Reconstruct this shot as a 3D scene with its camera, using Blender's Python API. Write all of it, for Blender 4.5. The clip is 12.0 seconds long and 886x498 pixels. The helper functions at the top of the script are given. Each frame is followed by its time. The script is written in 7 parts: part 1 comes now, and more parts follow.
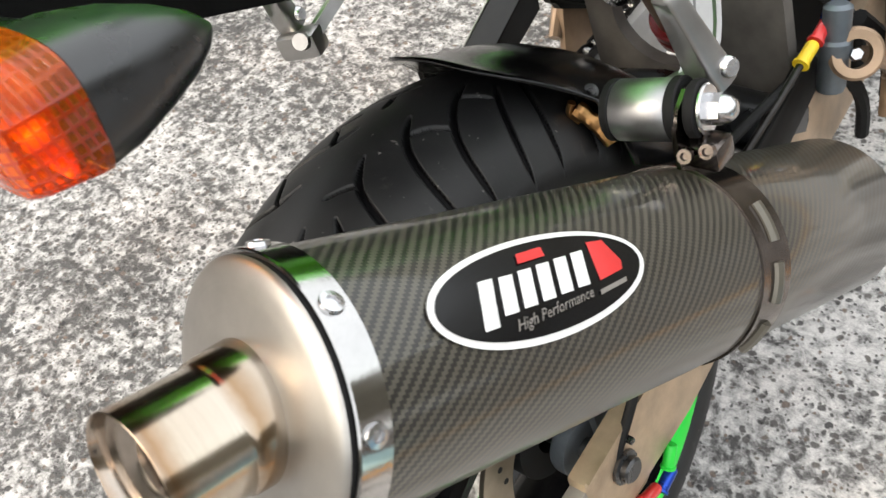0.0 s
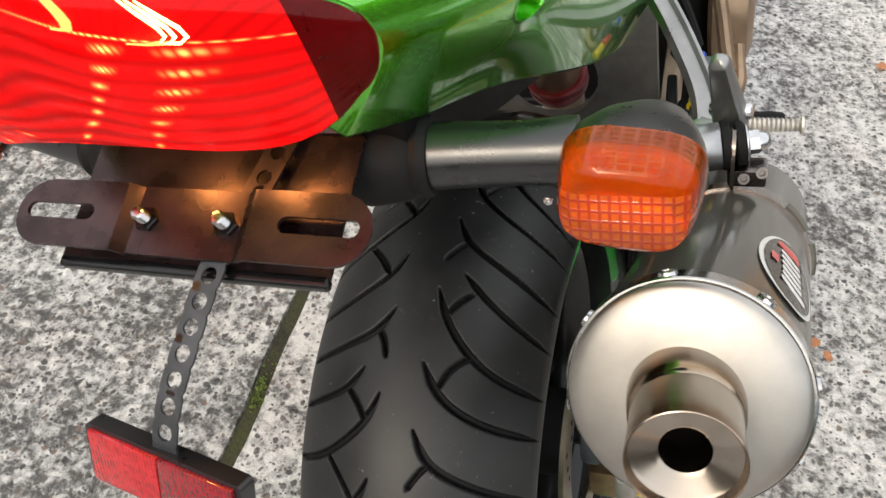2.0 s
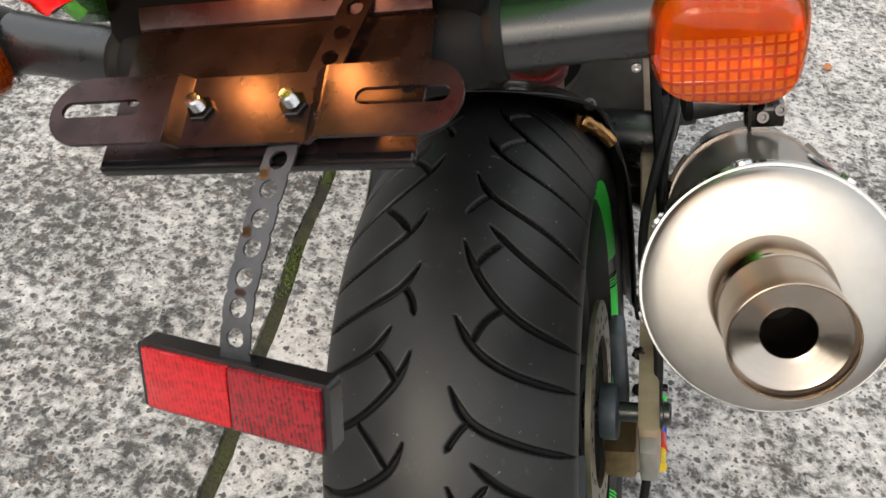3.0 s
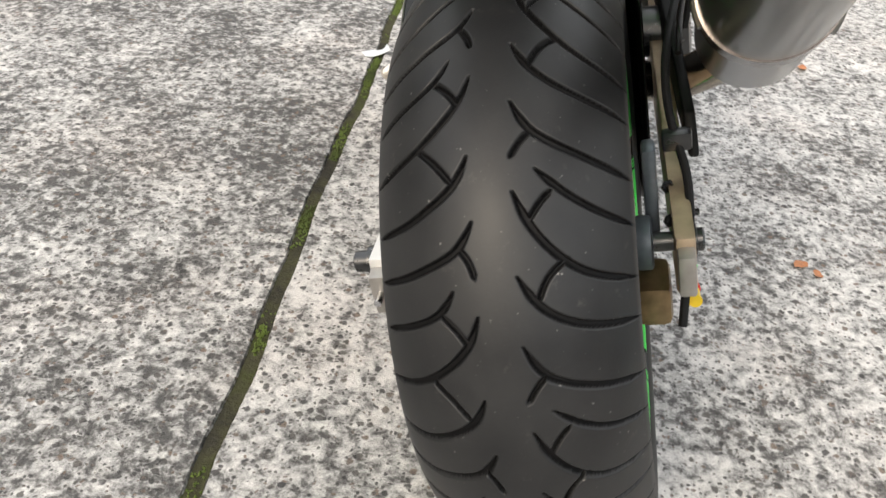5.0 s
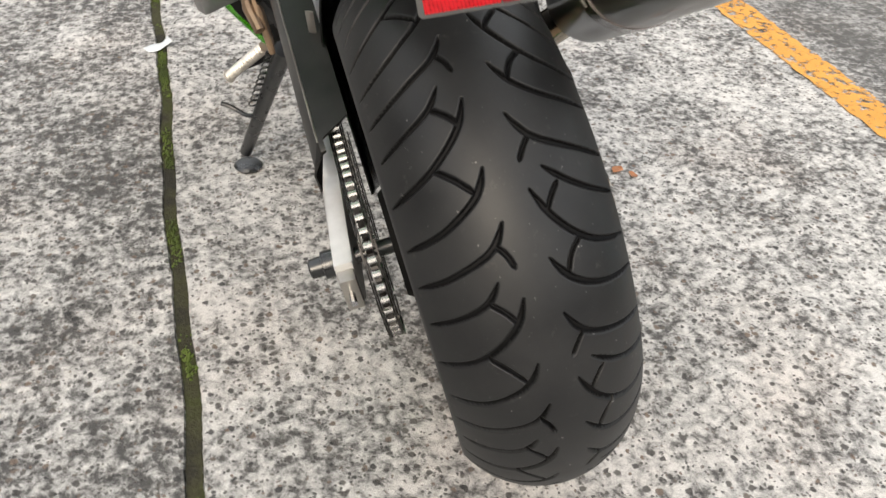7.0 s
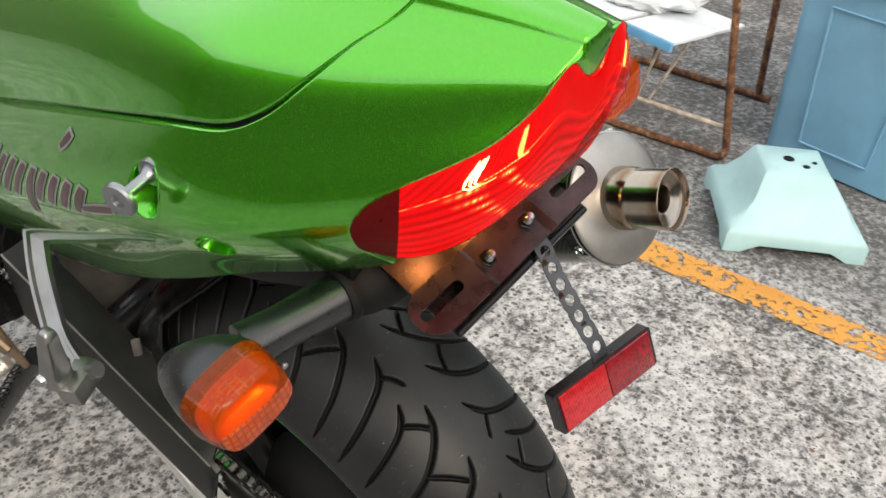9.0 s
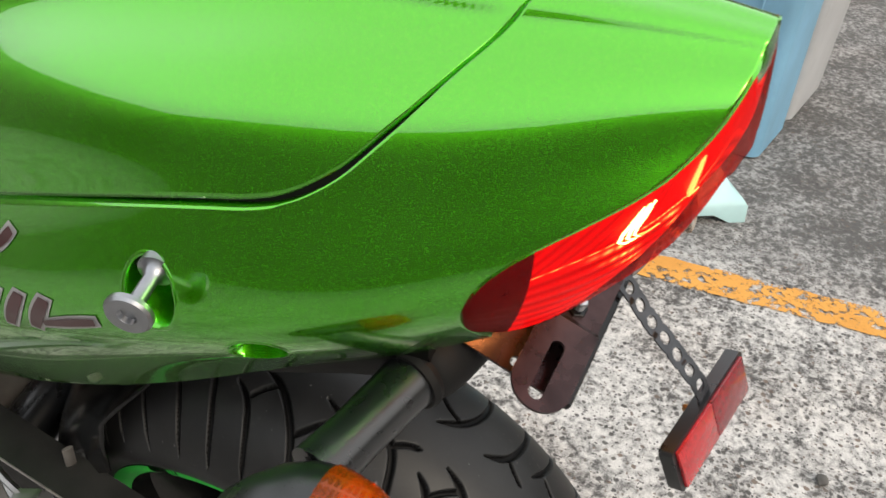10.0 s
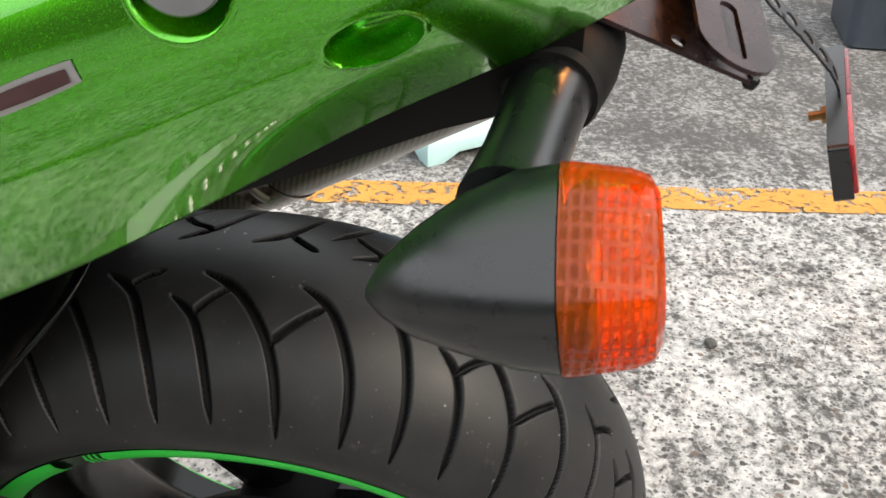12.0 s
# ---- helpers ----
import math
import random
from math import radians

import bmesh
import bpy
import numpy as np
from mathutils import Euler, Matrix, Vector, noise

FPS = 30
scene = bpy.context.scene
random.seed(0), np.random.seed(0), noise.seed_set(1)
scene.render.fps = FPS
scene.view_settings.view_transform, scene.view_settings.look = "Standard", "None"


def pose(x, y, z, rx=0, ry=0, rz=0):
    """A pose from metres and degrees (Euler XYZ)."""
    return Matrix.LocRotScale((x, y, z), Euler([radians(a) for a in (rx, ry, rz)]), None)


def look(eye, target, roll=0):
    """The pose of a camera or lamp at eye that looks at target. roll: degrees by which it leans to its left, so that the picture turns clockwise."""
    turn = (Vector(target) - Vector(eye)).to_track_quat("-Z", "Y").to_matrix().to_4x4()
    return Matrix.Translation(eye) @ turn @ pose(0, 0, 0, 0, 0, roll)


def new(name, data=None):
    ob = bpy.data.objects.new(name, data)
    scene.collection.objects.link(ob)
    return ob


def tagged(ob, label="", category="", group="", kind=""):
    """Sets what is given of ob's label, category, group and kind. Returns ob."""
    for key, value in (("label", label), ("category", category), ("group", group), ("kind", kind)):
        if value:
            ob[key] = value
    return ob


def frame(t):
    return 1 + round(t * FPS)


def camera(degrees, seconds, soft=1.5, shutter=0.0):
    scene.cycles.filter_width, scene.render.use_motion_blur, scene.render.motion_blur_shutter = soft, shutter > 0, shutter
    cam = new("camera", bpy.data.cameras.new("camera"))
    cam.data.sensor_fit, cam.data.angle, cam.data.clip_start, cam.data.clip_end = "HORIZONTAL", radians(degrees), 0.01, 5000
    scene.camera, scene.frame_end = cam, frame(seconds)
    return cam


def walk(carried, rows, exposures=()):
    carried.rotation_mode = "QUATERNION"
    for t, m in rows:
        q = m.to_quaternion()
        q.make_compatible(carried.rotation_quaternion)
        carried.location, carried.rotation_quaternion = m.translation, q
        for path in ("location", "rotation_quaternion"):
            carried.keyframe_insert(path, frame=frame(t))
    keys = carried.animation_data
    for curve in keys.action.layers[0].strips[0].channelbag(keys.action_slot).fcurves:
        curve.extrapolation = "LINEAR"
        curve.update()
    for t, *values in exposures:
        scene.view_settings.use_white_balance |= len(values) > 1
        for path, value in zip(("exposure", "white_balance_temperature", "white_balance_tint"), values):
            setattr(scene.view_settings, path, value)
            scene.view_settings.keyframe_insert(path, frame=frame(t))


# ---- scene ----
cam = camera(53.48, 12.0, shutter=0.2)
PATH = [
    (0, 0.3123, -0.2821, 1.0331, 39.57, 8.44, 39.30),
    (0.5, 0.2439, -0.3491, 1.0839, 36.70, 3.90, 32.61),
    (1, 0.1948, -0.4072, 1.1031, 38.07, 0.89, 27.37),
    (1.5, 0.1209, -0.4707, 1.1188, 40.65, -1.55, 22.22),
    (2, 0.0408, -0.5009, 1.1159, 42.38, -3.01, 16.35),
    (2.5, 0.0108, -0.5146, 1.0780, 44.34, -3.42, 12.79),
    (3, -0.0084, -0.5456, 1.0410, 45.89, -3.73, 11.42),
    (3.2, -0.0158, -0.5652, 1.0240, 47.83, -3.85, 11.09),
    (4.8, 0.0168, -0.7404, 0.8578, 54.34, -3.49, 11.11),
    (5, -0.0200, -0.7518, 0.8337, 54.18, -3.41, 8.95),
    (5.5, -0.0598, -0.7867, 0.7687, 54.45, -5.00, 3.17),
    (6, -0.0658, -0.8126, 0.7105, 54.35, -5.54, 0.69),
    (6.5, -0.1292, -0.8061, 0.7921, 52.29, -3.70, -5.45),
    (6.7, -0.1824, -0.7972, 0.8502, 51.35, -3.24, -8.55),
    (8.3, -0.4728, -0.6788, 1.1161, 53.10, -3.26, -34.81),
    (8.5, -0.4913, -0.6345, 1.1359, 53.91, -3.34, -38.71),
    (9, -0.5411, -0.5317, 1.1501, 55.38, -3.55, -49.44),
    (9.5, -0.5723, -0.4650, 1.1468, 55.98, -3.04, -57.74),
    (10, -0.5344, -0.3602, 1.1178, 55.81, -2.52, -63.19),
    (10.5, -0.5309, -0.2887, 1.0805, 55.72, -3.57, -69.75),
    (11, -0.5117, -0.2388, 1.0205, 55.90, -3.41, -77.64),
    (11.5, -0.5177, -0.2205, 0.9626, 56.38, -2.04, -81.29),
    (12, -0.5380, -0.1904, 0.9214, 57.61, -0.47, -83.85),
]
walk(cam, [(t, pose(x, y, z, rx, ry, rz)) for t, x, y, z, rx, ry, rz in PATH], exposures=[(0, 1.0), (1.0, 0.7), (3.0, 0.45), (5.0, 0.66), (6.0, 0.5), (8.5, 0.56), (9.0, 0.27), (9.5, 0.22), (10.5, 0.38), (11.5, 0.46), (12, 0.66)])
# ---- world, sun ----
world = bpy.data.worlds.new("sky")
scene.world = world
world.use_nodes = True
wn = world.node_tree
sky = wn.nodes.new("ShaderNodeTexSky")
sky.sky_type, sky.sun_disc = "NISHITA", False
SUN_UP, SUN_TURN = radians(38), radians(205)
sky.sun_elevation, sky.sun_rotation, sky.dust_density, sky.air_density = SUN_UP, SUN_TURN, 4.0, 1.4
wn.nodes["Background"].inputs["Strength"].default_value = 0.15
haze = wn.nodes.new("ShaderNodeMix")
haze.data_type = "RGBA"
haze.inputs[0].default_value = 0.55
haze.inputs[7].default_value = (11.6, 11.45, 11.0, 1)  # thin white cloud over the blue
wn.links.new(sky.outputs["Color"], haze.inputs[6])
wn.links.new(haze.outputs[2], wn.nodes["Background"].inputs["Color"])
sun = new("sun", bpy.data.lights.new("sun", "SUN"))
sun.data.energy, sun.data.angle, sun.data.color = 0.85, radians(18), (1.0, 0.87, 0.70)
sun_way = Vector((math.sin(SUN_TURN) * math.cos(SUN_UP), math.cos(SUN_TURN) * math.cos(SUN_UP), math.sin(SUN_UP)))
sun.matrix_world = look(sun_way * 20, (0, 0, 0))


# ---- materials ----
class Nodes:
    """Short writing for a node material."""

    def __init__(self, name):
        self.mat = bpy.data.materials.new(name)
        self.mat.use_nodes = True
        self.t = self.mat.node_tree
        self.bsdf = self.t.nodes["Principled BSDF"]
        self.out = self.t.nodes["Material Output"]

    def node(self, kind, **given):
        n = self.t.nodes.new("ShaderNode" + kind)
        for k, v in given.items():
            if k in ("operation", "blend_type", "data_type", "noise_dimensions", "feature", "wave_type", "bands_direction", "distance", "invert", "musgrave_type"):
                if k == "operation":
                    n.operation = v
                elif k == "blend_type":
                    n.blend_type = v
                elif k == "data_type":
                    n.data_type = v
                elif k == "feature":
                    n.feature = v
                elif k == "wave_type":
                    n.wave_type = v
                elif k == "bands_direction":
                    n.bands_direction = v
            else:
                n.inputs[k.replace("_", " ")].default_value = v
        return n

    def link(self, a, b):
        self.t.links.new(a, b)

    def coord(self, which="Object", scale=(1, 1, 1)):
        c = self.node("TexCoord")
        m = self.node("Mapping")
        m.inputs["Scale"].default_value = scale
        self.link(c.outputs[which], m.inputs["Vector"])
        return m.outputs["Vector"]

    def noise(self, vec, scale, detail=4.0, rough=0.55, distort=0.0):
        n = self.node("TexNoise", Scale=scale, Detail=detail, Roughness=rough, Distortion=distort)
        self.link(vec, n.inputs["Vector"])
        return n.outputs["Fac"]

    def ramp(self, fac, stops):
        r = self.node("ValToRGB")
        e = r.color_ramp.elements
        while len(e) < len(stops):
            e.new(0.5)
        for i, (at, col) in enumerate(stops):
            e[i].position = at
            e[i].color = (*col, 1) if isinstance(col, tuple) else (col, col, col, 1)
        self.link(fac, r.inputs["Fac"])
        return r.outputs["Color"]

    def mix(self, fac, a, b, blend="MIX"):
        m = self.node("Mix", data_type="RGBA", blend_type=blend)
        for v, i in ((fac, 0), (a, 6), (b, 7)):
            if isinstance(v, (int, float)):
                m.inputs[i].default_value = v if i == 0 else (v, v, v, 1)
            elif isinstance(v, tuple):
                m.inputs[i].default_value = (*v, 1)
            else:
                self.link(v, m.inputs[i])
        return m.outputs[2]

    def calc(self, op, a, b=0.0, c=0.0):
        m = self.node("Math", operation=op)
        for i, v in enumerate((a, b, c)):
            if isinstance(v, (int, float)):
                m.inputs[i].default_value = v
            else:
                self.link(v, m.inputs[i])
        return m.outputs[0]

    def bump(self, height, strength=0.3, dist=0.002):
        b = self.node("Bump", Strength=strength, Distance=dist)
        self.link(height, b.inputs["Height"])
        self.link(b.outputs["Normal"], self.bsdf.inputs["Normal"])
        return b

    def set(self, **given):
        for k, v in given.items():
            s = self.bsdf.inputs[k.replace("_", " ")]
            if hasattr(v, "is_output"):
                self.link(v, s)
            elif isinstance(v, tuple):
                s.default_value = (*v, 1) if len(v) == 3 else v
            else:
                s.default_value = v
        return self


def plain(name, col, rough=0.5, metal=0.0, vary=0.15, scale=40.0, bump=0.08, coat=0.0, **more):
    """A surface with fine grain and slight patches."""
    n = Nodes(name)
    v = n.coord()
    a = n.noise(v, scale, 5)
    b = n.noise(v, scale * 9, 3)
    dark = tuple(c * (1 - vary) for c in col)
    light = tuple(min(1, c * (1 + vary)) for c in col)
    n.set(Base_Color=n.ramp(a, [(0.3, dark), (0.7, light)]), Metallic=metal, Coat_Weight=coat, **more)
    n.set(Roughness=n.calc("ADD", n.calc("MULTIPLY", a, 0.18), rough - 0.09))
    if bump:
        n.bump(b, bump, 0.001)
    return n.mat


def ground_material():
    n = Nodes("weathered_concrete")
    v = n.coord("Object")
    sx = n.node("SeparateXYZ")
    n.link(v, sx.inputs["Vector"])
    big = n.noise(v, 2.2, 5, 0.6)
    drift = n.noise(v, 7, 4, 0.6)
    blot = n.noise(v, 48, 7, 0.72, 0.3)
    fine = n.noise(v, 330, 4, 0.7)
    # the slab left of the joint and the asphalt past the line are darker
    leftness = n.calc("LESS_THAN", n.calc("ADD", sx.outputs["X"], n.calc("MULTIPLY", sx.outputs["Y"], 0.046)), -0.366)
    far = n.calc("ADD", sx.outputs["X"], n.calc("ADD", n.calc("MULTIPLY", sx.outputs["Y"], 0.08), n.calc("MULTIPLY", drift, 0.25)))
    farness = n.calc("MINIMUM", n.calc("MAXIMUM", n.calc("MULTIPLY", n.calc("SUBTRACT", far, 1.22), 5.0), 0.0), 1.0)
    dens = n.calc("ADD", n.calc("MULTIPLY", n.calc("SUBTRACT", drift, 0.5), 0.42), n.calc("MULTIPLY", n.calc("SUBTRACT", big, 0.5), 0.25))
    dens = n.calc("SUBTRACT", dens, n.calc("ADD", n.calc("MULTIPLY", leftness, 0.05), n.calc("MULTIPLY", farness, 0.075)))
    body = n.calc("ADD", blot, dens)
    tone = n.ramp(body, [(0.35, (0.11, 0.108, 0.105)), (0.42, (0.26, 0.255, 0.248)), (0.48, (0.52, 0.51, 0.495)), (0.61, (0.90, 0.88, 0.85))])
    # dark stones of several sizes
    col, relief = tone, n.calc("MULTIPLY", blot, 0.8)
    for scale, cut, amount in ((75.0, 0.62, 0.9), (150.0, 0.60, 0.85)):
        vv = n.node("VectorMath")
        vv.operation = "MULTIPLY_ADD"
        n.link(v, vv.inputs[0])
        vv.inputs[1].default_value = (1, 1, 1)
        sc = n.node("VectorMath")
        sc.operation = "SCALE"
        wn3 = n.node("TexNoise", Scale=90.0, Detail=3.0)
        n.link(v, wn3.inputs["Vector"])
        n.link(wn3.outputs["Color"], sc.inputs[0])
        sc.inputs["Scale"].default_value = 0.010
        n.link(sc.outputs[0], vv.inputs[2])
        vor = n.node("TexVoronoi", Scale=scale)
        n.link(vv.outputs[0], vor.inputs["Vector"])
        sep = n.node("SeparateColor")
        n.link(vor.outputs["Color"], sep.inputs["Color"])
        stone = n.ramp(vor.outputs["Distance"], [(0.30, 1.0), (0.42, 0.0)])
        pick = n.ramp(n.calc("SUBTRACT", sep.outputs["Red"], n.calc("MULTIPLY", dens, 1.6)), [(cut, 0.0), (cut + 0.03, 1.0)])
        sm = n.calc("MULTIPLY", n.calc("MULTIPLY", stone, pick), amount)
        col = n.mix(sm, col, n.ramp(sep.outputs["Green"], [(0.0, (0.045, 0.045, 0.047)), (0.75, (0.15, 0.14, 0.13)), (1.0, (0.24, 0.17, 0.13))]))
        relief = n.calc("SUBTRACT", relief, n.calc("MULTIPLY", sm, 0.35))
    col = n.mix(0.55, col, n.ramp(fine, [(0.30, 0.50), (0.60, 1.0)]), "MULTIPLY")
    col = n.mix(farness, col, n.mix(0.55, col, (0.10, 0.098, 0.095)))
    col = n.mix(n.calc("MULTIPLY", n.ramp(n.noise(v, 3.1, 3, 0.5), [(0.5, 0.0), (0.8, 1.0)]), 0.35), col, n.mix(1.0, col, (1.0, 0.86, 0.78), "MULTIPLY"))
    col = n.mix(n.calc("SUBTRACT", 1.0, farness), col, n.mix(1.0, col, (0.77, 0.765, 0.76), "MULTIPLY"))
    n.set(Base_Color=col, Roughness=0.9)
    n.bump(n.calc("ADD", relief, n.calc("MULTIPLY", fine, 0.45)), 0.8, 0.004)
    return n.mat


def paint_green(name="green_pearl_paint"):
    n = Nodes(name)
    v = n.coord()
    flake = n.noise(v, 2600, 1, 0.5)
    haze = n.noise(v, 6, 3, 0.5)
    scuff = n.ramp(n.noise(n.coord("Object", (60, 14, 60)), 1.0, 5, 0.7), [(0.60, 0.0), (0.80, 1.0)])
    col = n.mix(haze, (0.090, 0.525, 0.003), (0.104, 0.560, 0.004))
    n.set(Base_Color=col, Metallic=0.93, Coat_Weight=1.0, Coat_IOR=1.74)
    n.set(Coat_Roughness=n.calc("ADD", n.calc("MULTIPLY", scuff, 0.07), 0.035))
    n.set(Roughness=n.calc("ADD", n.calc("MULTIPLY", flake, 0.08), 0.22))
    n.bump(flake, 0.05, 0.0004)
    return n.mat


def rubber_tyre():
    n = Nodes("tyre_rubber")
    v = n.coord()
    a = n.noise(v, 18, 5, 0.65)
    b = n.noise(v, 420, 3)
    dust = n.ramp(n.noise(v, 60, 5, 0.7), [(0.62, 0.0), (0.78, 1.0)])
    col = n.ramp(a, [(0.3, (0.0085, 0.0088, 0.0096)), (0.7, (0.0205, 0.0208, 0.0212))])
    col = n.mix(n.calc("MULTIPLY", dust, 0.35), col, (0.12, 0.11, 0.10))
    fleck = n.ramp(n.noise(v, 210, 2, 0.4), [(0.74, 0.0), (0.79, 1.0)])
    col = n.mix(n.calc("MULTIPLY", fleck, 0.7), col, (0.22, 0.21, 0.20))
    n.set(Base_Color=col, Specular_IOR_Level=0.42)
    n.set(Roughness=n.calc("ADD", n.calc("MULTIPLY", a, 0.25), 0.36))
    n.bump(b, 0.12, 0.0008)
    return n.mat


def carbon():
    n = Nodes("carbon_weave")
    uv = n.coord("UV")
    sx = n.node("SeparateXYZ")
    n.link(uv, sx.inputs["Vector"])
    u = n.calc("MULTIPLY", sx.outputs["X"], 0.386)  # metres round the shell
    w = sx.outputs["Y"]
    cell = 0.0017
    iu = n.calc("FLOOR", n.calc("DIVIDE", u, cell))
    iw = n.calc("FLOOR", n.calc("DIVIDE", w, cell))
    tw = n.calc("MODULO", n.calc("ADD", iu, iw), 4.0)
    warp = n.calc("LESS_THAN", n.calc("ABSOLUTE", tw), 1.5)
    haze = n.noise(n.coord("Object"), 25, 4)
    base = n.mix(warp, (0.020, 0.019, 0.0175), (0.095, 0.087, 0.068))
    col = n.mix(n.calc("MULTIPLY", haze, 0.25), base, (0.10, 0.088, 0.065))
    n.set(Base_Color=col, Metallic=0.45, Coat_Weight=0.6, Coat_Roughness=0.09)
    n.set(Roughness=n.calc("ADD", n.calc("MULTIPLY", warp, 0.12), 0.36))
    n.bump(warp, 0.1, 0.0003)
    return n.mat


def brushed(name, col, rough=0.3, ring=True):
    """Spun or brushed metal; grain by fine noise, stretched round the axis."""
    n = Nodes(name)
    uv = n.coord("UV", (3, 400, 1) if ring else (400, 3, 1))
    g = n.noise(uv, 1.0, 3, 0.7)
    p = n.noise(n.coord(), 22, 5, 0.6)
    col2 = tuple(c * 0.78 for c in col)
    n.set(Base_Color=n.ramp(p, [(0.3, col2), (0.65, col)]), Metallic=1.0)
    n.set(Roughness=n.calc("ADD", n.calc("MULTIPLY", g, 0.2), rough - 0.08))
    n.bump(g, 0.05, 0.0003)
    return n.mat


def heated(name):
    """Turned steel with straw and brown heat bands along it."""
    n = Nodes(name)
    uv = n.coord("UV")
    sx = n.node("SeparateXYZ")
    n.link(uv, sx.inputs["Vector"])
    g = n.noise(n.coord("UV", (3, 900, 1)), 1.0, 3, 0.7)
    p = n.noise(n.coord(), 26, 5, 0.6)
    t = n.calc("ADD", n.calc("MULTIPLY", sx.outputs["Y"], 9.0), n.calc("MULTIPLY", n.calc("SUBTRACT", p, 0.5), 0.12))
    band = n.ramp(t, [(0.08, (0.50, 0.45, 0.38)), (0.19, (0.30, 0.19, 0.10)), (0.25, (0.56, 0.50, 0.42)), (0.44, (0.52, 0.45, 0.36)), (0.52, (0.30, 0.18, 0.09)), (0.58, (0.44, 0.39, 0.34)), (1.0, (0.30, 0.27, 0.24))])
    n.set(Base_Color=n.mix(n.calc("MULTIPLY", g, 0.4), band, (0.30, 0.24, 0.19)), Metallic=1.0)
    n.set(Roughness=n.calc("ADD", n.calc("MULTIPLY", g, 0.16), 0.10))
    n.bump(g, 0.06, 0.0003)
    return n.mat


def lens(name, col, clear=0.5, ribs=0.0, rough=0.08, tint=None):
    """Coloured lamp plastic: partly clear, with a glossy skin."""
    n = Nodes(name)
    tr = n.node("BsdfTransparent")
    tr.inputs["Color"].default_value = (*(tint or col), 1)
    v = n.coord()
    p = n.noise(v, 30, 4)
    n.set(Base_Color=n.ramp(p, [(0.3, tuple(c * 0.75 for c in col)), (0.7, col)]), Roughness=rough, Coat_Weight=0.6, Coat_Roughness=0.04)
    if ribs:
        w = n.node("TexWave", Scale=ribs, Distortion=0.4)
        w.bands_direction = "Z"
        n.link(v, w.inputs["Vector"])
        n.bump(w.outputs["Fac"], 0.5, 0.002)
    mx = n.node("MixShader", Fac=clear)
    n.link(n.bsdf.outputs[0], mx.inputs[1])
    n.link(tr.outputs[0], mx.inputs[2])
    n.link(mx.outputs[0], n.out.inputs["Surface"])
    return n.mat


def amber_lens():
    """Amber lamp plastic: clear skin, moulded grid on its lower part."""
    n = Nodes("amber_lens")
    v = n.coord()
    sx = n.node("SeparateXYZ")
    n.link(v, sx.inputs["Vector"])
    facing = n.node("TexCoord").outputs["Normal"]
    fx = n.node("SeparateXYZ")
    n.link(facing, fx.inputs["Vector"])
    low = n.calc("LESS_THAN", sx.outputs["Z"], 0.852)
    rear = n.calc("GREATER_THAN", n.calc("ABSOLUTE", fx.outputs["Y"]), 0.75)
    sides = n.calc("SUBTRACT", 1.0, rear)
    lines = 0.0
    # moulded ribs: upright ones, level ones and ones round the sides
    for axis, pitch, thick, where in (("X", 0.0042, 0.12, n.calc("MULTIPLY", rear, low)), ("Z", 0.0048, 0.10, n.calc("MULTIPLY", low, n.calc("LESS_THAN", n.calc("ABSOLUTE", fx.outputs["Z"]), 0.75))), ("Y", 0.0033, 0.14, sides), ("X", 0.0060, 0.10, n.calc("MULTIPLY", sides, n.calc("GREATER_THAN", n.calc("ABSOLUTE", fx.outputs["Z"]), 0.6)))):
        saw = n.calc("ABSOLUTE", n.calc("SUBTRACT", n.calc("FRACT", n.calc("DIVIDE", n.calc("ADD", sx.outputs[axis], 5.0), pitch)), 0.5))
        rib = n.ramp(saw, [(thick, 1.0), (thick + 0.10, 0.0)])
        lines = n.calc("MAXIMUM", n.calc("MULTIPLY", rib, where), lines)
    lines = n.calc("MULTIPLY", lines, n.calc("ADD", n.calc("MULTIPLY", low, 0.35), 0.65))
    patch = n.noise(v, 90, 4, 0.6)
    col = n.mix(lines, n.ramp(patch, [(0.3, (0.70, 0.105, 0.004)), (0.7, (0.95, 0.22, 0.012))]), (0.34, 0.030, 0.001))
    n.set(Base_Color=col, Roughness=0.10, Coat_Weight=0.8, Coat_Roughness=0.03)
    n.bump(lines, 0.5, 0.0015)
    tr = n.node("BsdfTransparent")
    tr.inputs["Color"].default_value = (1.0, 0.235, 0.012, 1)
    mx = n.node("MixShader")
    n.link(n.calc("SUBTRACT", 0.80, n.calc("ADD", n.calc("MULTIPLY", n.calc("MULTIPLY", low, rear), 0.25), n.calc("MULTIPLY", lines, 0.42))), mx.inputs[0])
    n.link(n.bsdf.outputs[0], mx.inputs[1])
    n.link(tr.outputs[0], mx.inputs[2])
    n.link(mx.outputs[0], n.out.inputs["Surface"])
    return n.mat


def glow(name, col, power):
    n = Nodes(name)
    n.set(Base_Color=col, Emission_Color=col, Emission_Strength=power, Roughness=0.4)
    return n.mat


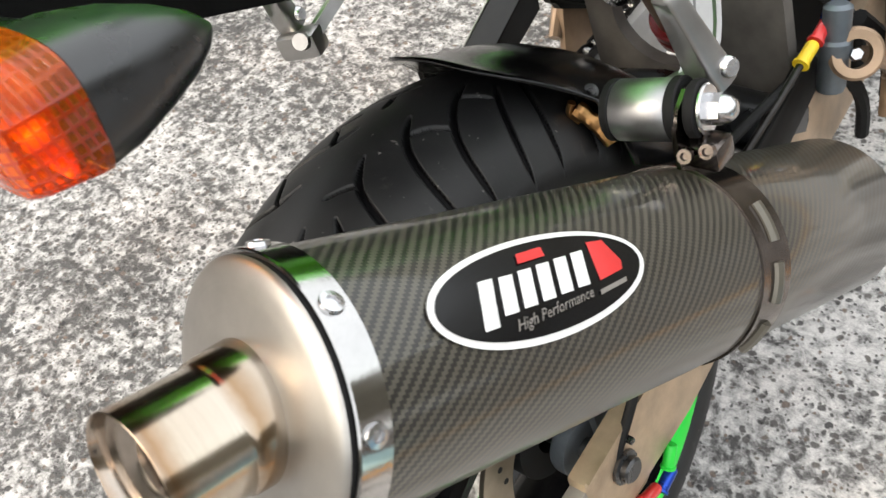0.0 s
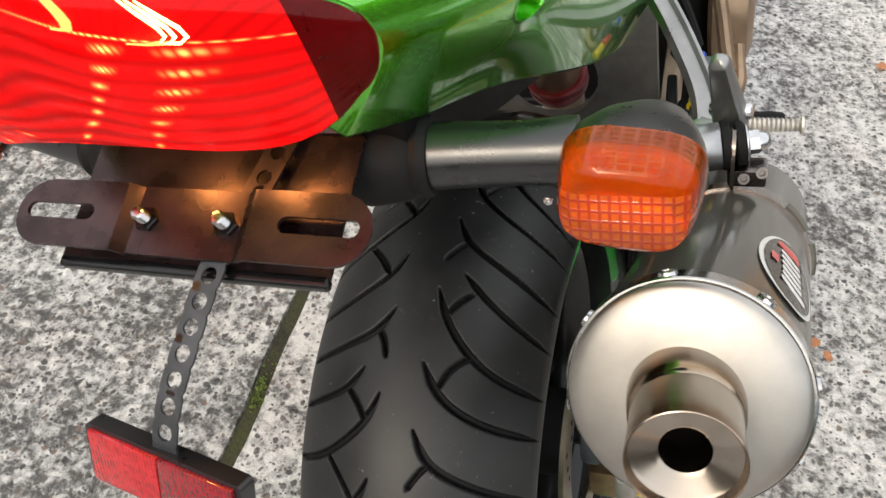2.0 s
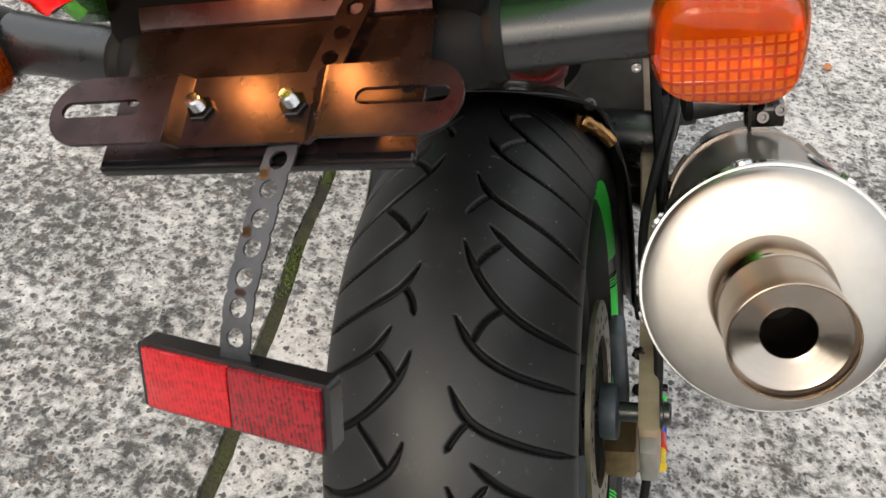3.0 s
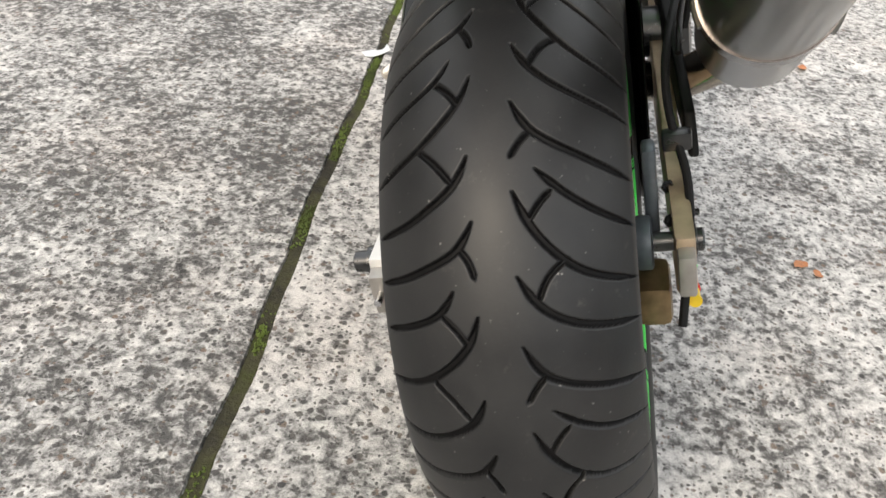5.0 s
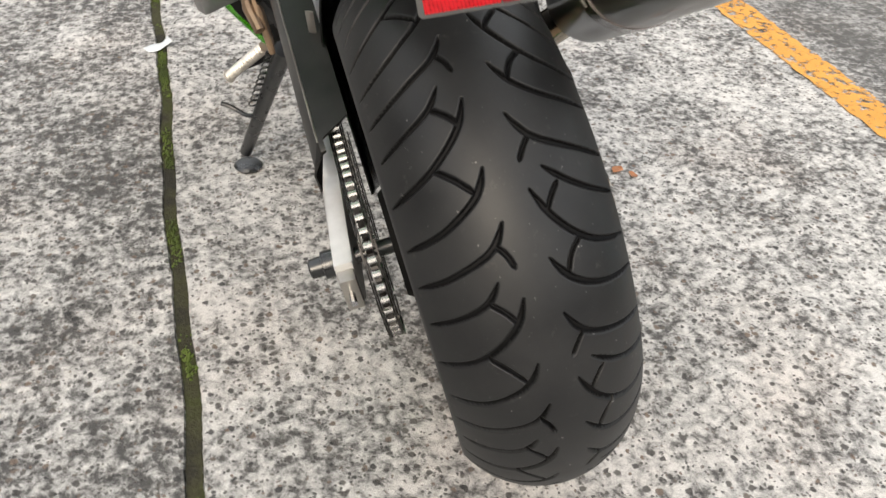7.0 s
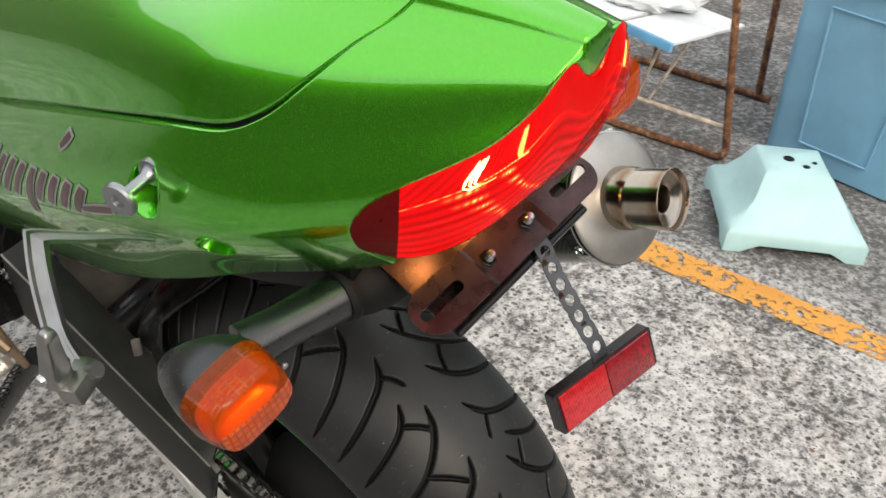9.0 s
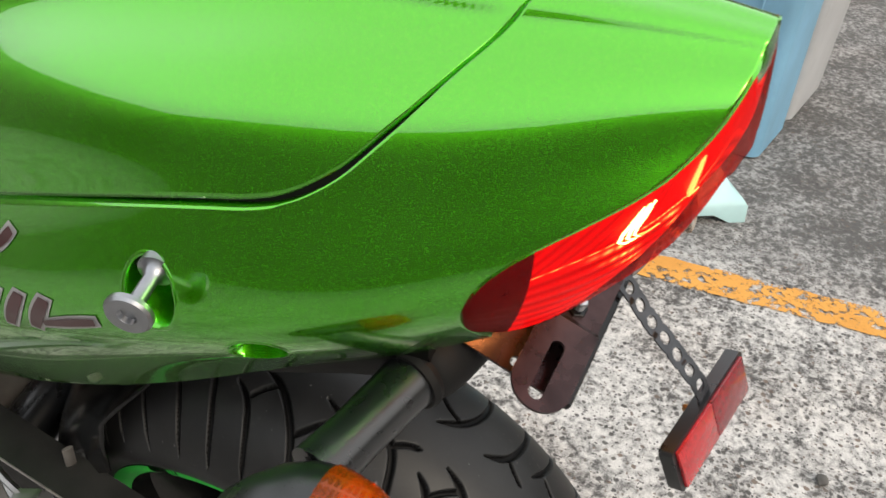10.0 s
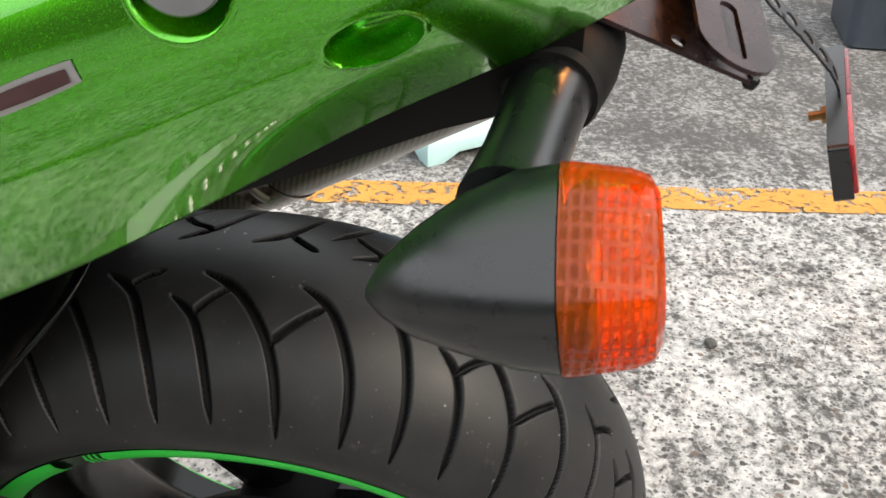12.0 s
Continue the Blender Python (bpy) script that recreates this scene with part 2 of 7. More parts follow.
def lamp_glow():
    """Lit lamp interior: fine flutes in its upper band, rows of small prisms below; glints of the two bulbs are painted
    into the emission.
    """
    n = Nodes("lamp_glow")
    uv = n.coord("UV")
    sx = n.node("SeparateXYZ")
    n.link(uv, sx.inputs["Vector"])
    u, s = sx.outputs["X"], sx.outputs["Y"]
    wob = n.noise(n.coord("UV", (30, 6, 1)), 1.0, 3)
    # rows follow the ribs of the lens
    wave = n.calc("ADD", s, n.calc("MULTIPLY", n.calc("COSINE", n.calc("MULTIPLY", n.calc("SUBTRACT", u, 0.5), 9.9)), 0.035))
    row = n.calc("ABSOLUTE", n.calc("SINE", n.calc("MULTIPLY", wave, math.pi * 9)))
    cell = n.calc("ABSOLUTE", n.calc("SINE", n.calc("MULTIPLY", u, math.pi * 150)))
    out = n.calc("ABSOLUTE", n.calc("SUBTRACT", u, 0.5))
    d = n.calc("MAXIMUM", n.calc("SUBTRACT", s, 0.28), 0.0)
    d2 = n.calc("MULTIPLY", d, d)
    # reflections of the bulbs in the prisms, painted as fixed bright dots
    bulb_glint = 0.0
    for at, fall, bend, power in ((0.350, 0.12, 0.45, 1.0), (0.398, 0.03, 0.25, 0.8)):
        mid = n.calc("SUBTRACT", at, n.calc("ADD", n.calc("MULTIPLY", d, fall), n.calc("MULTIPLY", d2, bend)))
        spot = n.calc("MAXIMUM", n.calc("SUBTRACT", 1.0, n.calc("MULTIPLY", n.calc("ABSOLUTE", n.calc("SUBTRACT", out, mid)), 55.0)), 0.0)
        bulb_glint = n.calc("ADD", n.calc("MULTIPLY", spot, power), bulb_glint)
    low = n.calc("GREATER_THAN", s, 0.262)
    bulb_glint = n.calc("MULTIPLY", n.calc("MULTIPLY", bulb_glint, n.calc("POWER", row, 5.0)), n.calc("MULTIPLY", low, n.calc("ADD", n.calc("MULTIPLY", cell, 0.8), 0.2)))
    near = n.calc("MAXIMUM", n.calc("SUBTRACT", 1.0, n.calc("MULTIPLY", n.calc("ABSOLUTE", n.calc("SUBTRACT", out, 0.34)), 5.0)), 0.0)
    # glint on the ledge between the two bands, put into the emission as dots
    ledge_glint = n.calc("MAXIMUM", n.calc("SUBTRACT", 1.0, n.calc("MULTIPLY", n.calc("ABSOLUTE", n.calc("SUBTRACT", s, 0.252)), 90.0)), 0.0)
    ledge_glint = n.calc("MULTIPLY", ledge_glint, n.calc("MULTIPLY", n.calc("ADD", cell, 0.15), n.calc("ADD", n.calc("MULTIPLY", near, 0.8), 0.06)))
    flute = n.calc("ABSOLUTE", n.calc("SINE", n.calc("MULTIPLY", n.calc("ADD", u, n.calc("MULTIPLY", s, 0.10)), math.pi * 110)))
    upper = n.calc("ADD", n.calc("MULTIPLY", flute, 0.55), n.calc("ADD", n.calc("MULTIPLY", near, 0.35), 0.40))
    lower = n.calc("ADD", n.calc("MULTIPLY", n.calc("POWER", row, 1.4), 0.65), n.calc("ADD", n.calc("MULTIPLY", near, 0.30), 0.36))
    power = n.calc("ADD", n.calc("MULTIPLY", lower, low), n.calc("MULTIPLY", upper, n.calc("SUBTRACT", 1.0, low)))
    power = n.calc("MULTIPLY", power, n.calc("ADD", n.calc("MULTIPLY", wob, 0.7), 0.65))
    bulb_glint = n.calc("MINIMUM", n.calc("ADD", bulb_glint, ledge_glint), 1.0)
    col = n.mix(bulb_glint, (0.95, 0.008, 0.016), (1.0, 0.80, 0.25))
    power = n.calc("ADD", power, n.calc("MULTIPLY", bulb_glint, 11.0))
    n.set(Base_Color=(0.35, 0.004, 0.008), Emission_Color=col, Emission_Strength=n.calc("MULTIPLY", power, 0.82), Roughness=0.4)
    return n.mat


def reflex(name, col, dim):
    """Moulded prismatic reflector: small cells and fine lines."""
    n = Nodes(name)
    v = n.coord()
    vor = n.node("TexVoronoi", Scale=520.0)
    n.link(v, vor.inputs["Vector"])
    sep = n.node("SeparateColor")
    n.link(vor.outputs["Color"], sep.inputs["Color"])
    sx = n.node("SeparateXYZ")
    n.link(v, sx.inputs["Vector"])
    line = n.calc("ABSOLUTE", n.calc("SINE", n.calc("MULTIPLY", sx.outputs["X"], 1500.0)))
    k = n.calc("ADD", n.calc("MULTIPLY", sep.outputs["Red"], 0.6), n.calc("MULTIPLY", line, 0.5))
    n.set(Base_Color=n.ramp(k, [(0.1, tuple(c * dim for c in col)), (0.8, col)]), Roughness=0.22, Coat_Weight=0.9, Coat_Roughness=0.02)
    n.bump(k, 0.35, 0.0006)
    return n.mat

GROUND = ground_material()
GREEN = paint_green()
TYRE = rubber_tyre()
TYRE_GROOVE = plain("groove_rubber", (0.0045, 0.0045, 0.005), 0.6, 0, 0.2, 60, 0.1, Specular_IOR_Level=0.2)
CARBON = carbon()
BLACK = plain("black_plastic", (0.0075, 0.0084, 0.0100), 0.29, 0, 0.3, 60, 0.05, Specular_IOR_Level=0.85)
BLACK_GLOSS = plain("black_gloss", (0.005, 0.005, 0.0055), 0.22, 0, 0.2, 30, 0.03, 0.10, Coat_Roughness=0.08, Specular_IOR_Level=0.32)
BLACK_MATT = plain("black_rubber", (0.006, 0.006, 0.0063), 0.7, 0, 0.3, 80, 0.2, Specular_IOR_Level=0.25)
ALU = plain("cast_aluminium", (0.33, 0.325, 0.32), 0.32, 0.9, 0.14, 35, 0.1)
ARM_ALU = plain("satin_arm", (0.74, 0.735, 0.72), 0.52, 0.55, 0.10, 30, 0.12)
ARM_WARM = plain("warm_arm", (0.50, 0.39, 0.28), 0.45, 0.85, 0.25, 30, 0.2)
ALU_DULL = plain("dull_aluminium", (0.40, 0.38, 0.355), 0.48, 0.85, 0.2, 30, 0.2)
STEEL = plain("zinc_steel", (0.55, 0.55, 0.56), 0.25, 1.0, 0.14, 60, 0.05)
ZINC = plain("dull_zinc", (0.36, 0.36, 0.37), 0.36, 0.95, 0.16, 60, 0.06)
CHROME = plain("polished_steel", (0.44, 0.43, 0.42), 0.12, 1.0, 0.08, 60, 0.03)
CAP = brushed("spun_cap", (0.45, 0.432, 0.405), 0.38)
PIPE = heated("blued_pipe")
BRACKET = plain("brown_black_steel", (0.056, 0.036, 0.037), 0.28, 0.8, 0.45, 45, 0.08)
TAPE = plain("green_tape", (0.02, 0.62, 0.05), 0.35, 0, 0.06, 30, 0.0)
DISC = plain("disc_steel", (0.34, 0.29, 0.22), 0.35, 0.9, 0.25, 30, 0.1)
BRONZE = plain("bronze_cover", (0.30, 0.21, 0.14), 0.4, 0.75, 0.2, 30, 0.15)
LENS_RED = lens("red_lens", (0.36, 0.003, 0.007), 0.79, 0, 0.08, (0.92, 0.24, 0.16))
LENS_AMBER = amber_lens()
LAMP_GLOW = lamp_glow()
LAMP_DARK = plain("lamp_end_dark", (0.045, 0.003, 0.006), 0.3, 0.2, 0.3, 200, 0.1)
GLINT = glow("filament_reflection", (1.0, 0.80, 0.28), 4.5)
PLATE_GLOW = glow("plate_glow", (1.0, 0.55, 0.16), 4.0)
BAND = plain("dark_chrome", (0.16, 0.14, 0.13), 0.18, 1.0, 0.25, 50, 0.05)
WHITE_INK = plain("white_ink", (0.78, 0.77, 0.74), 0.35, 0, 0.05, 60, 0.0, 0.5)
RED_INK = plain("red_ink", (0.62, 0.03, 0.03), 0.35, 0, 0.08, 60, 0.0, 0.5)
GREY_INK = plain("grey_ink", (0.22, 0.20, 0.18), 0.35, 0, 0.08, 60, 0.0, 0.5)
STRAP = plain("strap_steel", (0.060, 0.064, 0.072), 0.38, 0.6, 0.25, 70, 0.1)
# same red plastic twice; the second has its weaker reflection put into the colour
REFL_BRIGHT = reflex("reflex_red_bright", (0.50, 0.008, 0.014), 0.45)
REFL_DIM = reflex("reflex_red_dim", (0.26, 0.005, 0.012), 0.30)
BRASS = plain("brass_plated", (0.38, 0.21, 0.085), 0.35, 1.0, 0.2, 50, 0.1)
AMBER_IN = plain("lamp_silver", (0.82, 0.80, 0.76), 0.22, 0.95, 0.12, 60, 0.1)
PANEL_GREY = plain("dirty_grey_plastic", (0.125, 0.115, 0.102), 0.62, 0, 0.3, 25, 0.2)
GUARD = plain("smoked_guard", (0.004, 0.004, 0.004), 0.5, 0, 0.3, 40, 0.05, Specular_IOR_Level=0.12)
SMOKE = plain("smoky_plastic", (0.012, 0.012, 0.0115), 0.38, 0, 0.4, 30, 0.06, Specular_IOR_Level=0.32)
CALIPER = plain("caliper_grey", (0.13, 0.15, 0.17), 0.42, 0.6, 0.2, 40, 0.1)
GOLD_DULL = plain("dull_gold", (0.24, 0.17, 0.09), 0.45, 0.7, 0.35, 40, 0.2)
BLUE = plain("blue_anodised", (0.02, 0.07, 0.45), 0.28, 0.7, 0.1, 40, 0.0)
YELLOW = plain("yellow_sleeve", (0.75, 0.52, 0.02), 0.4, 0, 0.1, 40, 0.0)
RED_DEEP = plain("deep_red", (0.16, 0.008, 0.010), 0.4, 0.1, 0.2, 40, 0.1)
ROLLER = plain("bright_rollers", (0.42, 0.41, 0.40), 0.25, 0.9, 0.12, 80, 0.0)
CHAIN = plain("oily_chain", (0.028, 0.026, 0.025), 0.38, 0.6, 0.4, 80, 0.1)
PEG = plain("worn_peg", (0.70, 0.66, 0.60), 0.42, 0.7, 0.2, 60, 0.2)
ENGINE = plain("engine_dark", (0.007, 0.0068, 0.0065), 0.55, 0.1, 0.35, 20, 0.2, Specular_IOR_Level=0.2)
SILVER = plain("silver_bolt", (0.35, 0.36, 0.38), 0.30, 0.95, 0.1, 60, 0.03)
DECAL = plain("decal_dark_red", (0.050, 0.012, 0.014), 0.35, 0, 0.15, 60, 0.0, 0.6)
DECAL_EDGE = plain("decal_silver", (0.36, 0.36, 0.36), 0.38, 0.4, 0.1, 60, 0.0, 0.6)
MOSS = plain("moss_green", (0.075, 0.105, 0.018), 0.9, 0, 0.6, 9, 0.3)
GRIT = plain("grit_grey", (0.10, 0.095, 0.088), 0.85, 0, 0.5, 30, 0.3)
LEAF = plain("dry_leaf_brown", (0.38, 0.16, 0.07), 0.7, 0, 0.3, 8, 0.3)
AQUA = plain("pale_aqua_plastic", (0.45, 0.67, 0.68), 0.5, 0, 0.10, 9, 0.1)
BIN_BLUE = plain("faded_blue_plastic", (0.20, 0.40, 0.56), 0.55, 0, 0.14, 6, 0.1)
BIN_GREY = plain("faded_grey_plastic", (0.44, 0.45, 0.46), 0.55, 0, 0.12, 6, 0.1)
BIN_DARK = plain("dark_crate_plastic", (0.06, 0.075, 0.095), 0.55, 0, 0.15, 6, 0.1)
RUST_PALE = plain("flaking_paint", (0.50, 0.42, 0.34), 0.7, 0.1, 0.5, 30, 0.3)
WHITE_BOARD = plain("white_board", (0.72, 0.75, 0.77), 0.55, 0, 0.1, 12, 0.1)
SKY_BLUE = plain("sky_blue_plastic", (0.16, 0.45, 0.74), 0.5, 0, 0.12, 12, 0.1)
BAG = plain("bag_film", (0.72, 0.74, 0.76), 0.25, 0, 0.1, 20, 0.1)
WALL = plain("skyline_wall_grey", (0.11, 0.105, 0.085), 0.85, 0, 0.25, 1.2, 0.2)


def rust():
    n = Nodes("rusty_tube")
    v = n.coord()
    a = n.noise(v, 45, 6, 0.7)
    n.set(Base_Color=n.ramp(a, [(0.35, (0.05, 0.022, 0.014)), (0.52, (0.17, 0.07, 0.03)), (0.62, (0.30, 0.15, 0.07)), (0.70, (0.52, 0.46, 0.40))]), Roughness=0.78)
    n.bump(a, 0.5, 0.002)
    return n.mat


def marking():
    n = Nodes("worn_line_paint")
    v = n.coord()
    a = n.noise(v, 42, 7, 0.72)
    b = n.noise(v, 4, 3, 0.5)
    f = n.noise(v, 300, 3, 0.6)
    n.set(Base_Color=n.mix(0.4, n.ramp(b, [(0.3, (0.66, 0.30, 0.055)), (0.7, (0.80, 0.40, 0.085))]), n.ramp(f, [(0.3, 0.5), (0.7, 1.0)]), "MULTIPLY"), Roughness=0.8)
    gone = n.ramp(n.calc("ADD", a, n.calc("MULTIPLY", n.calc("SUBTRACT", b, 0.5), 0.35)), [(0.50, 0.0), (0.57, 1.0)])
    tr = n.node("BsdfTransparent")
    mx = n.node("MixShader")
    n.link(gone, mx.inputs["Fac"])
    n.link(n.bsdf.outputs[0], mx.inputs[1])
    n.link(tr.outputs[0], mx.inputs[2])
    n.link(mx.outputs[0], n.out.inputs["Surface"])
    return n.mat


def soil():
    n = Nodes("mossy_soil")
    v = n.coord()
    a = n.noise(v, 14, 4, 0.6)
    b = n.noise(v, 190, 4, 0.7)
    col = n.ramp(a, [(0.36, (0.045, 0.042, 0.034)), (0.50, (0.070, 0.068, 0.040)), (0.68, (0.066, 0.076, 0.026))])
    n.set(Base_Color=n.mix(0.6, col, n.ramp(b, [(0.3, 0.35), (0.7, 1.0)]), "MULTIPLY"), Roughness=0.95, Specular_IOR_Level=0.1)
    n.bump(b, 0.8, 0.003)
    return n.mat


SOIL = soil()
RUST = rust()
MARKING = marking()


# ---- building helpers ----
def finish(ob, material, parent, label, smooth):
    me = ob.data
    me.materials.append(material)
    if smooth:
        for p in me.polygons:
            p.use_smooth = True
        me.set_sharp_from_angle(angle=radians(smooth))
    if parent is not None:
        ob.parent = parent
    if label:
        ob["label"] = label
    return ob


def part(name, bm, material, parent=None, label="", smooth=35):
    """Links a bmesh as one mesh object under a thing or a part."""
    me = bpy.data.meshes.new(name)
    bmesh.ops.recalc_face_normals(bm, faces=bm.faces)
    bm.to_mesh(me)
    bm.free()
    return finish(new(name, me), material, parent, label, smooth)


def sheet(name, verts, faces, material, parent=None, label="", smooth=60, uv=None):
    """The same from arrays of points and faces."""
    me = bpy.data.meshes.new(name)
    me.from_pydata([tuple(v) for v in verts], [], [tuple(f) for f in faces])
    if uv is not None:
        layer = me.uv_layers.new(name="uv")
        idx = np.zeros(len(me.loops), dtype=np.int32)
        me.loops.foreach_get("vertex_index", idx)
        layer.data.foreach_set("uv", np.asarray(uv, dtype=np.float32)[idx].ravel())
    me.validate()
    return finish(new(name, me), material, parent, label, smooth)


def empty(name, m=None):
    ob = new(name)
    ob.empty_display_size = 0.1
    if m is not None:
        ob.matrix_world = m
    return ob


def spline(xs, ys):
    """A smooth curve through points (natural cubic), for arrays."""
    xs, ys = np.array(xs, float), np.array(ys, float)
    n, h = len(xs), np.diff(xs)
    a, b = np.eye(n), np.zeros(n)
    for i in range(1, n - 1):
        a[i, i - 1:i + 2] = h[i - 1], 2 * (h[i - 1] + h[i]), h[i]
        b[i] = 6 * ((ys[i + 1] - ys[i]) / h[i] - (ys[i] - ys[i - 1]) / h[i - 1])
    m = np.linalg.solve(a, b)

    def at(x):
        x = np.asarray(x, float)
        i = np.clip(np.searchsorted(xs, x) - 1, 0, n - 2)
        t, u = x - xs[i], xs[i + 1] - x
        return (m[i] * u**3 + m[i + 1] * t**3) / (6 * h[i]) + (ys[i] / h[i] - m[i] * h[i] / 6) * u + (ys[i + 1] / h[i] - m[i + 1] * h[i] / 6) * t

    return at


def smooth_line(pts, n=40):
    pts = np.array(pts, float)
    s = np.r_[0, np.cumsum(np.linalg.norm(np.diff(pts, axis=0), axis=1))]
    u = np.linspace(0, s[-1], n)
    return np.stack([spline(s, pts[:, k])(u) for k in range(pts.shape[1])], 1)


def tube(bm, pts, radii, n=12, caps=True, squash=None):
    """A round bar along points; radii one number or one for each point."""
    pts = [Vector(p) for p in pts]
    if isinstance(radii, (int, float)):
        radii = [radii] * len(pts)
    side, rings = None, []
    for i, p in enumerate(pts):
        way = (pts[min(i + 1, len(pts) - 1)] - pts[max(i - 1, 0)]).normalized()
        if side is None:
            side = way.cross(Vector((0.31, 0.2, 0.93))).normalized()
        side = (side - way * side.dot(way)).normalized()
        up = way.cross(side)
        sq = squash or (1, 1)
        rings.append([bm.verts.new(p + radii[i] * (math.cos(k * math.tau / n) * side * sq[0] + math.sin(k * math.tau / n) * up * sq[1])) for k in range(n)])
    for a, b in zip(rings, rings[1:]):
        for k in range(n):
            bm.faces.new((a[k], a[(k + 1) % n], b[(k + 1) % n], b[k]))
    if caps:
        bm.faces.new(rings[0][::-1])
        bm.faces.new(rings[-1])


def basis(origin, way, up=(0, 0, 1)):
    """A matrix whose z runs along way, at origin."""
    z = Vector(way).normalized()
    x = Vector(up).cross(z)
    x = x.normalized() if x.length > 1e-5 else Vector((1, 0, 0))
    y = z.cross(x)
    m = Matrix((x, y, z)).transposed().to_4x4()
    m.translation = Vector(origin)
    return m


def lathe(bm, prof, m, n=48, closed=False):
    """Turns (along, radius) pairs round the z of m."""
    rings = []
    for a, r in prof:
        if r < 1e-6:
            rings.append([bm.verts.new(m @ Vector((0, 0, a)))])
        else:
            rings.append([bm.verts.new(m @ Vector((r * math.cos(k * math.tau / n), r * math.sin(k * math.tau / n), a))) for k in range(n)])
    pairs = list(zip(rings, rings[1:])) + ([(rings[-1], rings[0])] if closed else [])
    for a, b in pairs:
        for k in range(n):
            q = [a[k % len(a)], a[(k + 1) % len(a)], b[(k + 1) % len(b)], b[k % len(b)]]
            q = [v for i, v in enumerate(q) if v not in q[:i]]
            if len(q) > 2:
                bm.faces.new(q)


def channel(bm, pts, across, half, thick):
    """A forged bar with raised edges and a sunk web on both faces."""
    pts = [Vector(p) for p in pts]
    prof = [(-half, -thick), (-half * 0.70, -thick), (-half * 0.50, -thick * 0.25), (half * 0.50, -thick * 0.25), (half * 0.70, -thick), (half, -thick)]
    prof += [(-a, -b) for a, b in prof]
    rows = []
    for i, p in enumerate(pts):
        way = (pts[min(i + 1, len(pts) - 1)] - pts[max(i - 1, 0)]).normalized()
        a = Vector(across)
        a = (a - way * a.dot(way)).normalized()
        n = way.cross(a)
        rows.append([bm.verts.new(p + a * u + n * v) for u, v in prof])
    k = len(prof)
    for a, b in zip(rows, rows[1:]):
        for c in range(k):
            bm.faces.new((a[c], a[(c + 1) % k], b[(c + 1) % k], b[c]))
    bm.faces.new(rows[0][::-1])
    bm.faces.new(rows[-1])
    bmesh.ops.recalc_face_normals(bm, faces=bm.faces)


def lathe_sheet(name, prof, m, material, parent, label="", n=64, smooth=40):
    """A turned shell with UVs: u round, v metres along."""
    verts, uv, faces = [], [], []
    s = 0.0
    for j, (a, r) in enumerate(prof):
        if j:
            s += math.hypot(a - prof[j - 1][0], r - prof[j - 1][1])
        for k in range(n + 1):
            t = k * math.tau / n
            verts.append(m @ Vector((r * math.cos(t), r * math.sin(t), a)))
            uv.append((k / n, s))
    for j in range(len(prof) - 1):
        for k in range(n):
            i = j * (n + 1) + k
            faces.append((i, i + 1, i + n + 2, i + n + 1))
    return sheet(name, verts, faces, material, parent, label, smooth, uv)


def box(bm, centre, size, m=None, bevel=0.0, seg=2):
    got = bmesh.ops.create_cube(bm, size=1.0)["verts"]
    for v in got:
        v.co = Vector((v.co.x * size[0], v.co.y * size[1], v.co.z * size[2])) + Vector(centre)
    if bevel:
        edges = list({e for v in got for e in v.link_edges})
        more = bmesh.ops.bevel(bm, geom=edges, offset=bevel, segments=seg, affect="EDGES", profile=0.6)
        got = list({v for f in more["faces"] for v in f.verts} | {v for v in got if v.is_valid})
    if m is not None:
        bmesh.ops.transform(bm, matrix=m, verts=got)


def slab(bm, outline, thick, m, holes=(), bevel=0.0):
    """A plate from a 2D outline, thick along z of m (centred). One hole with as many points as the outline, at most."""
    tops, bots = [], []
    for z, store in ((thick / 2, tops), (-thick / 2, bots)):
        store.append([bm.verts.new(m @ Vector((x, y, z))) for x, y in outline])
        for h in holes:
            store.append([bm.verts.new(m @ Vector((x, y, z))) for x, y in h])
    n = len(outline)
    if holes:
        for store in (tops, bots):
            for k in range(n):
                bm.faces.new((store[0][k], store[0][(k + 1) % n], store[1][(k + 1) % n], store[1][k]))
        for k in range(n):
            bm.faces.new((tops[1][k], tops[1][(k + 1) % n], bots[1][(k + 1) % n], bots[1][k]))
    else:
        bm.faces.new(tops[0])
        bm.faces.new(bots[0][::-1])
    for k in range(n):
        bm.faces.new((tops[0][k], tops[0][(k + 1) % n], bots[0][(k + 1) % n], bots[0][k]))


def pill(cx, cy, w, h, n=32):
    """A rounded bar outline (stadium), counted from its right end."""
    out = []
    r = min(w, h) / 2
    for k in range(n):
        t = k * math.tau / n
        c, s = math.cos(t), math.sin(t)
        out.append((cx + r * c + (w / 2 - r) * (1 if c > 0 else -1), cy + r * s + (h / 2 - r) * (1 if s > 0 else -1)))
    return out


def round_box(w, h, r, n=8):
    out = []
    for q, (sx, sy) in enumerate(((1, 1), (-1, 1), (-1, -1), (1, -1))):
        for k in range(n + 1):
            t = (q + k / n) * math.pi / 2
            out.append((sx * (w / 2 - r) + r * math.cos(t), sy * (h / 2 - r) + r * math.sin(t)))
    return out


def ring(cx, cy, r, n=32):
    return [(cx + r * math.cos(k * math.tau / n), cy + r * math.sin(k * math.tau / n)) for k in range(n)]


def bolt(bm, m, r=0.006, h=0.005, hexed=True, socket=True):
    """A bolt head along the z of m."""
    n = 6 if hexed else 20
    lathe(bm, [(0, 0), (0, r * 1.25), (0.0015, r * 1.25), (0.0015, r), (h * 0.85, r), (h, r * 0.85), (h, r * 0.45), (h * 0.5, r * 0.4), (h * 0.5, 0)], m, n)


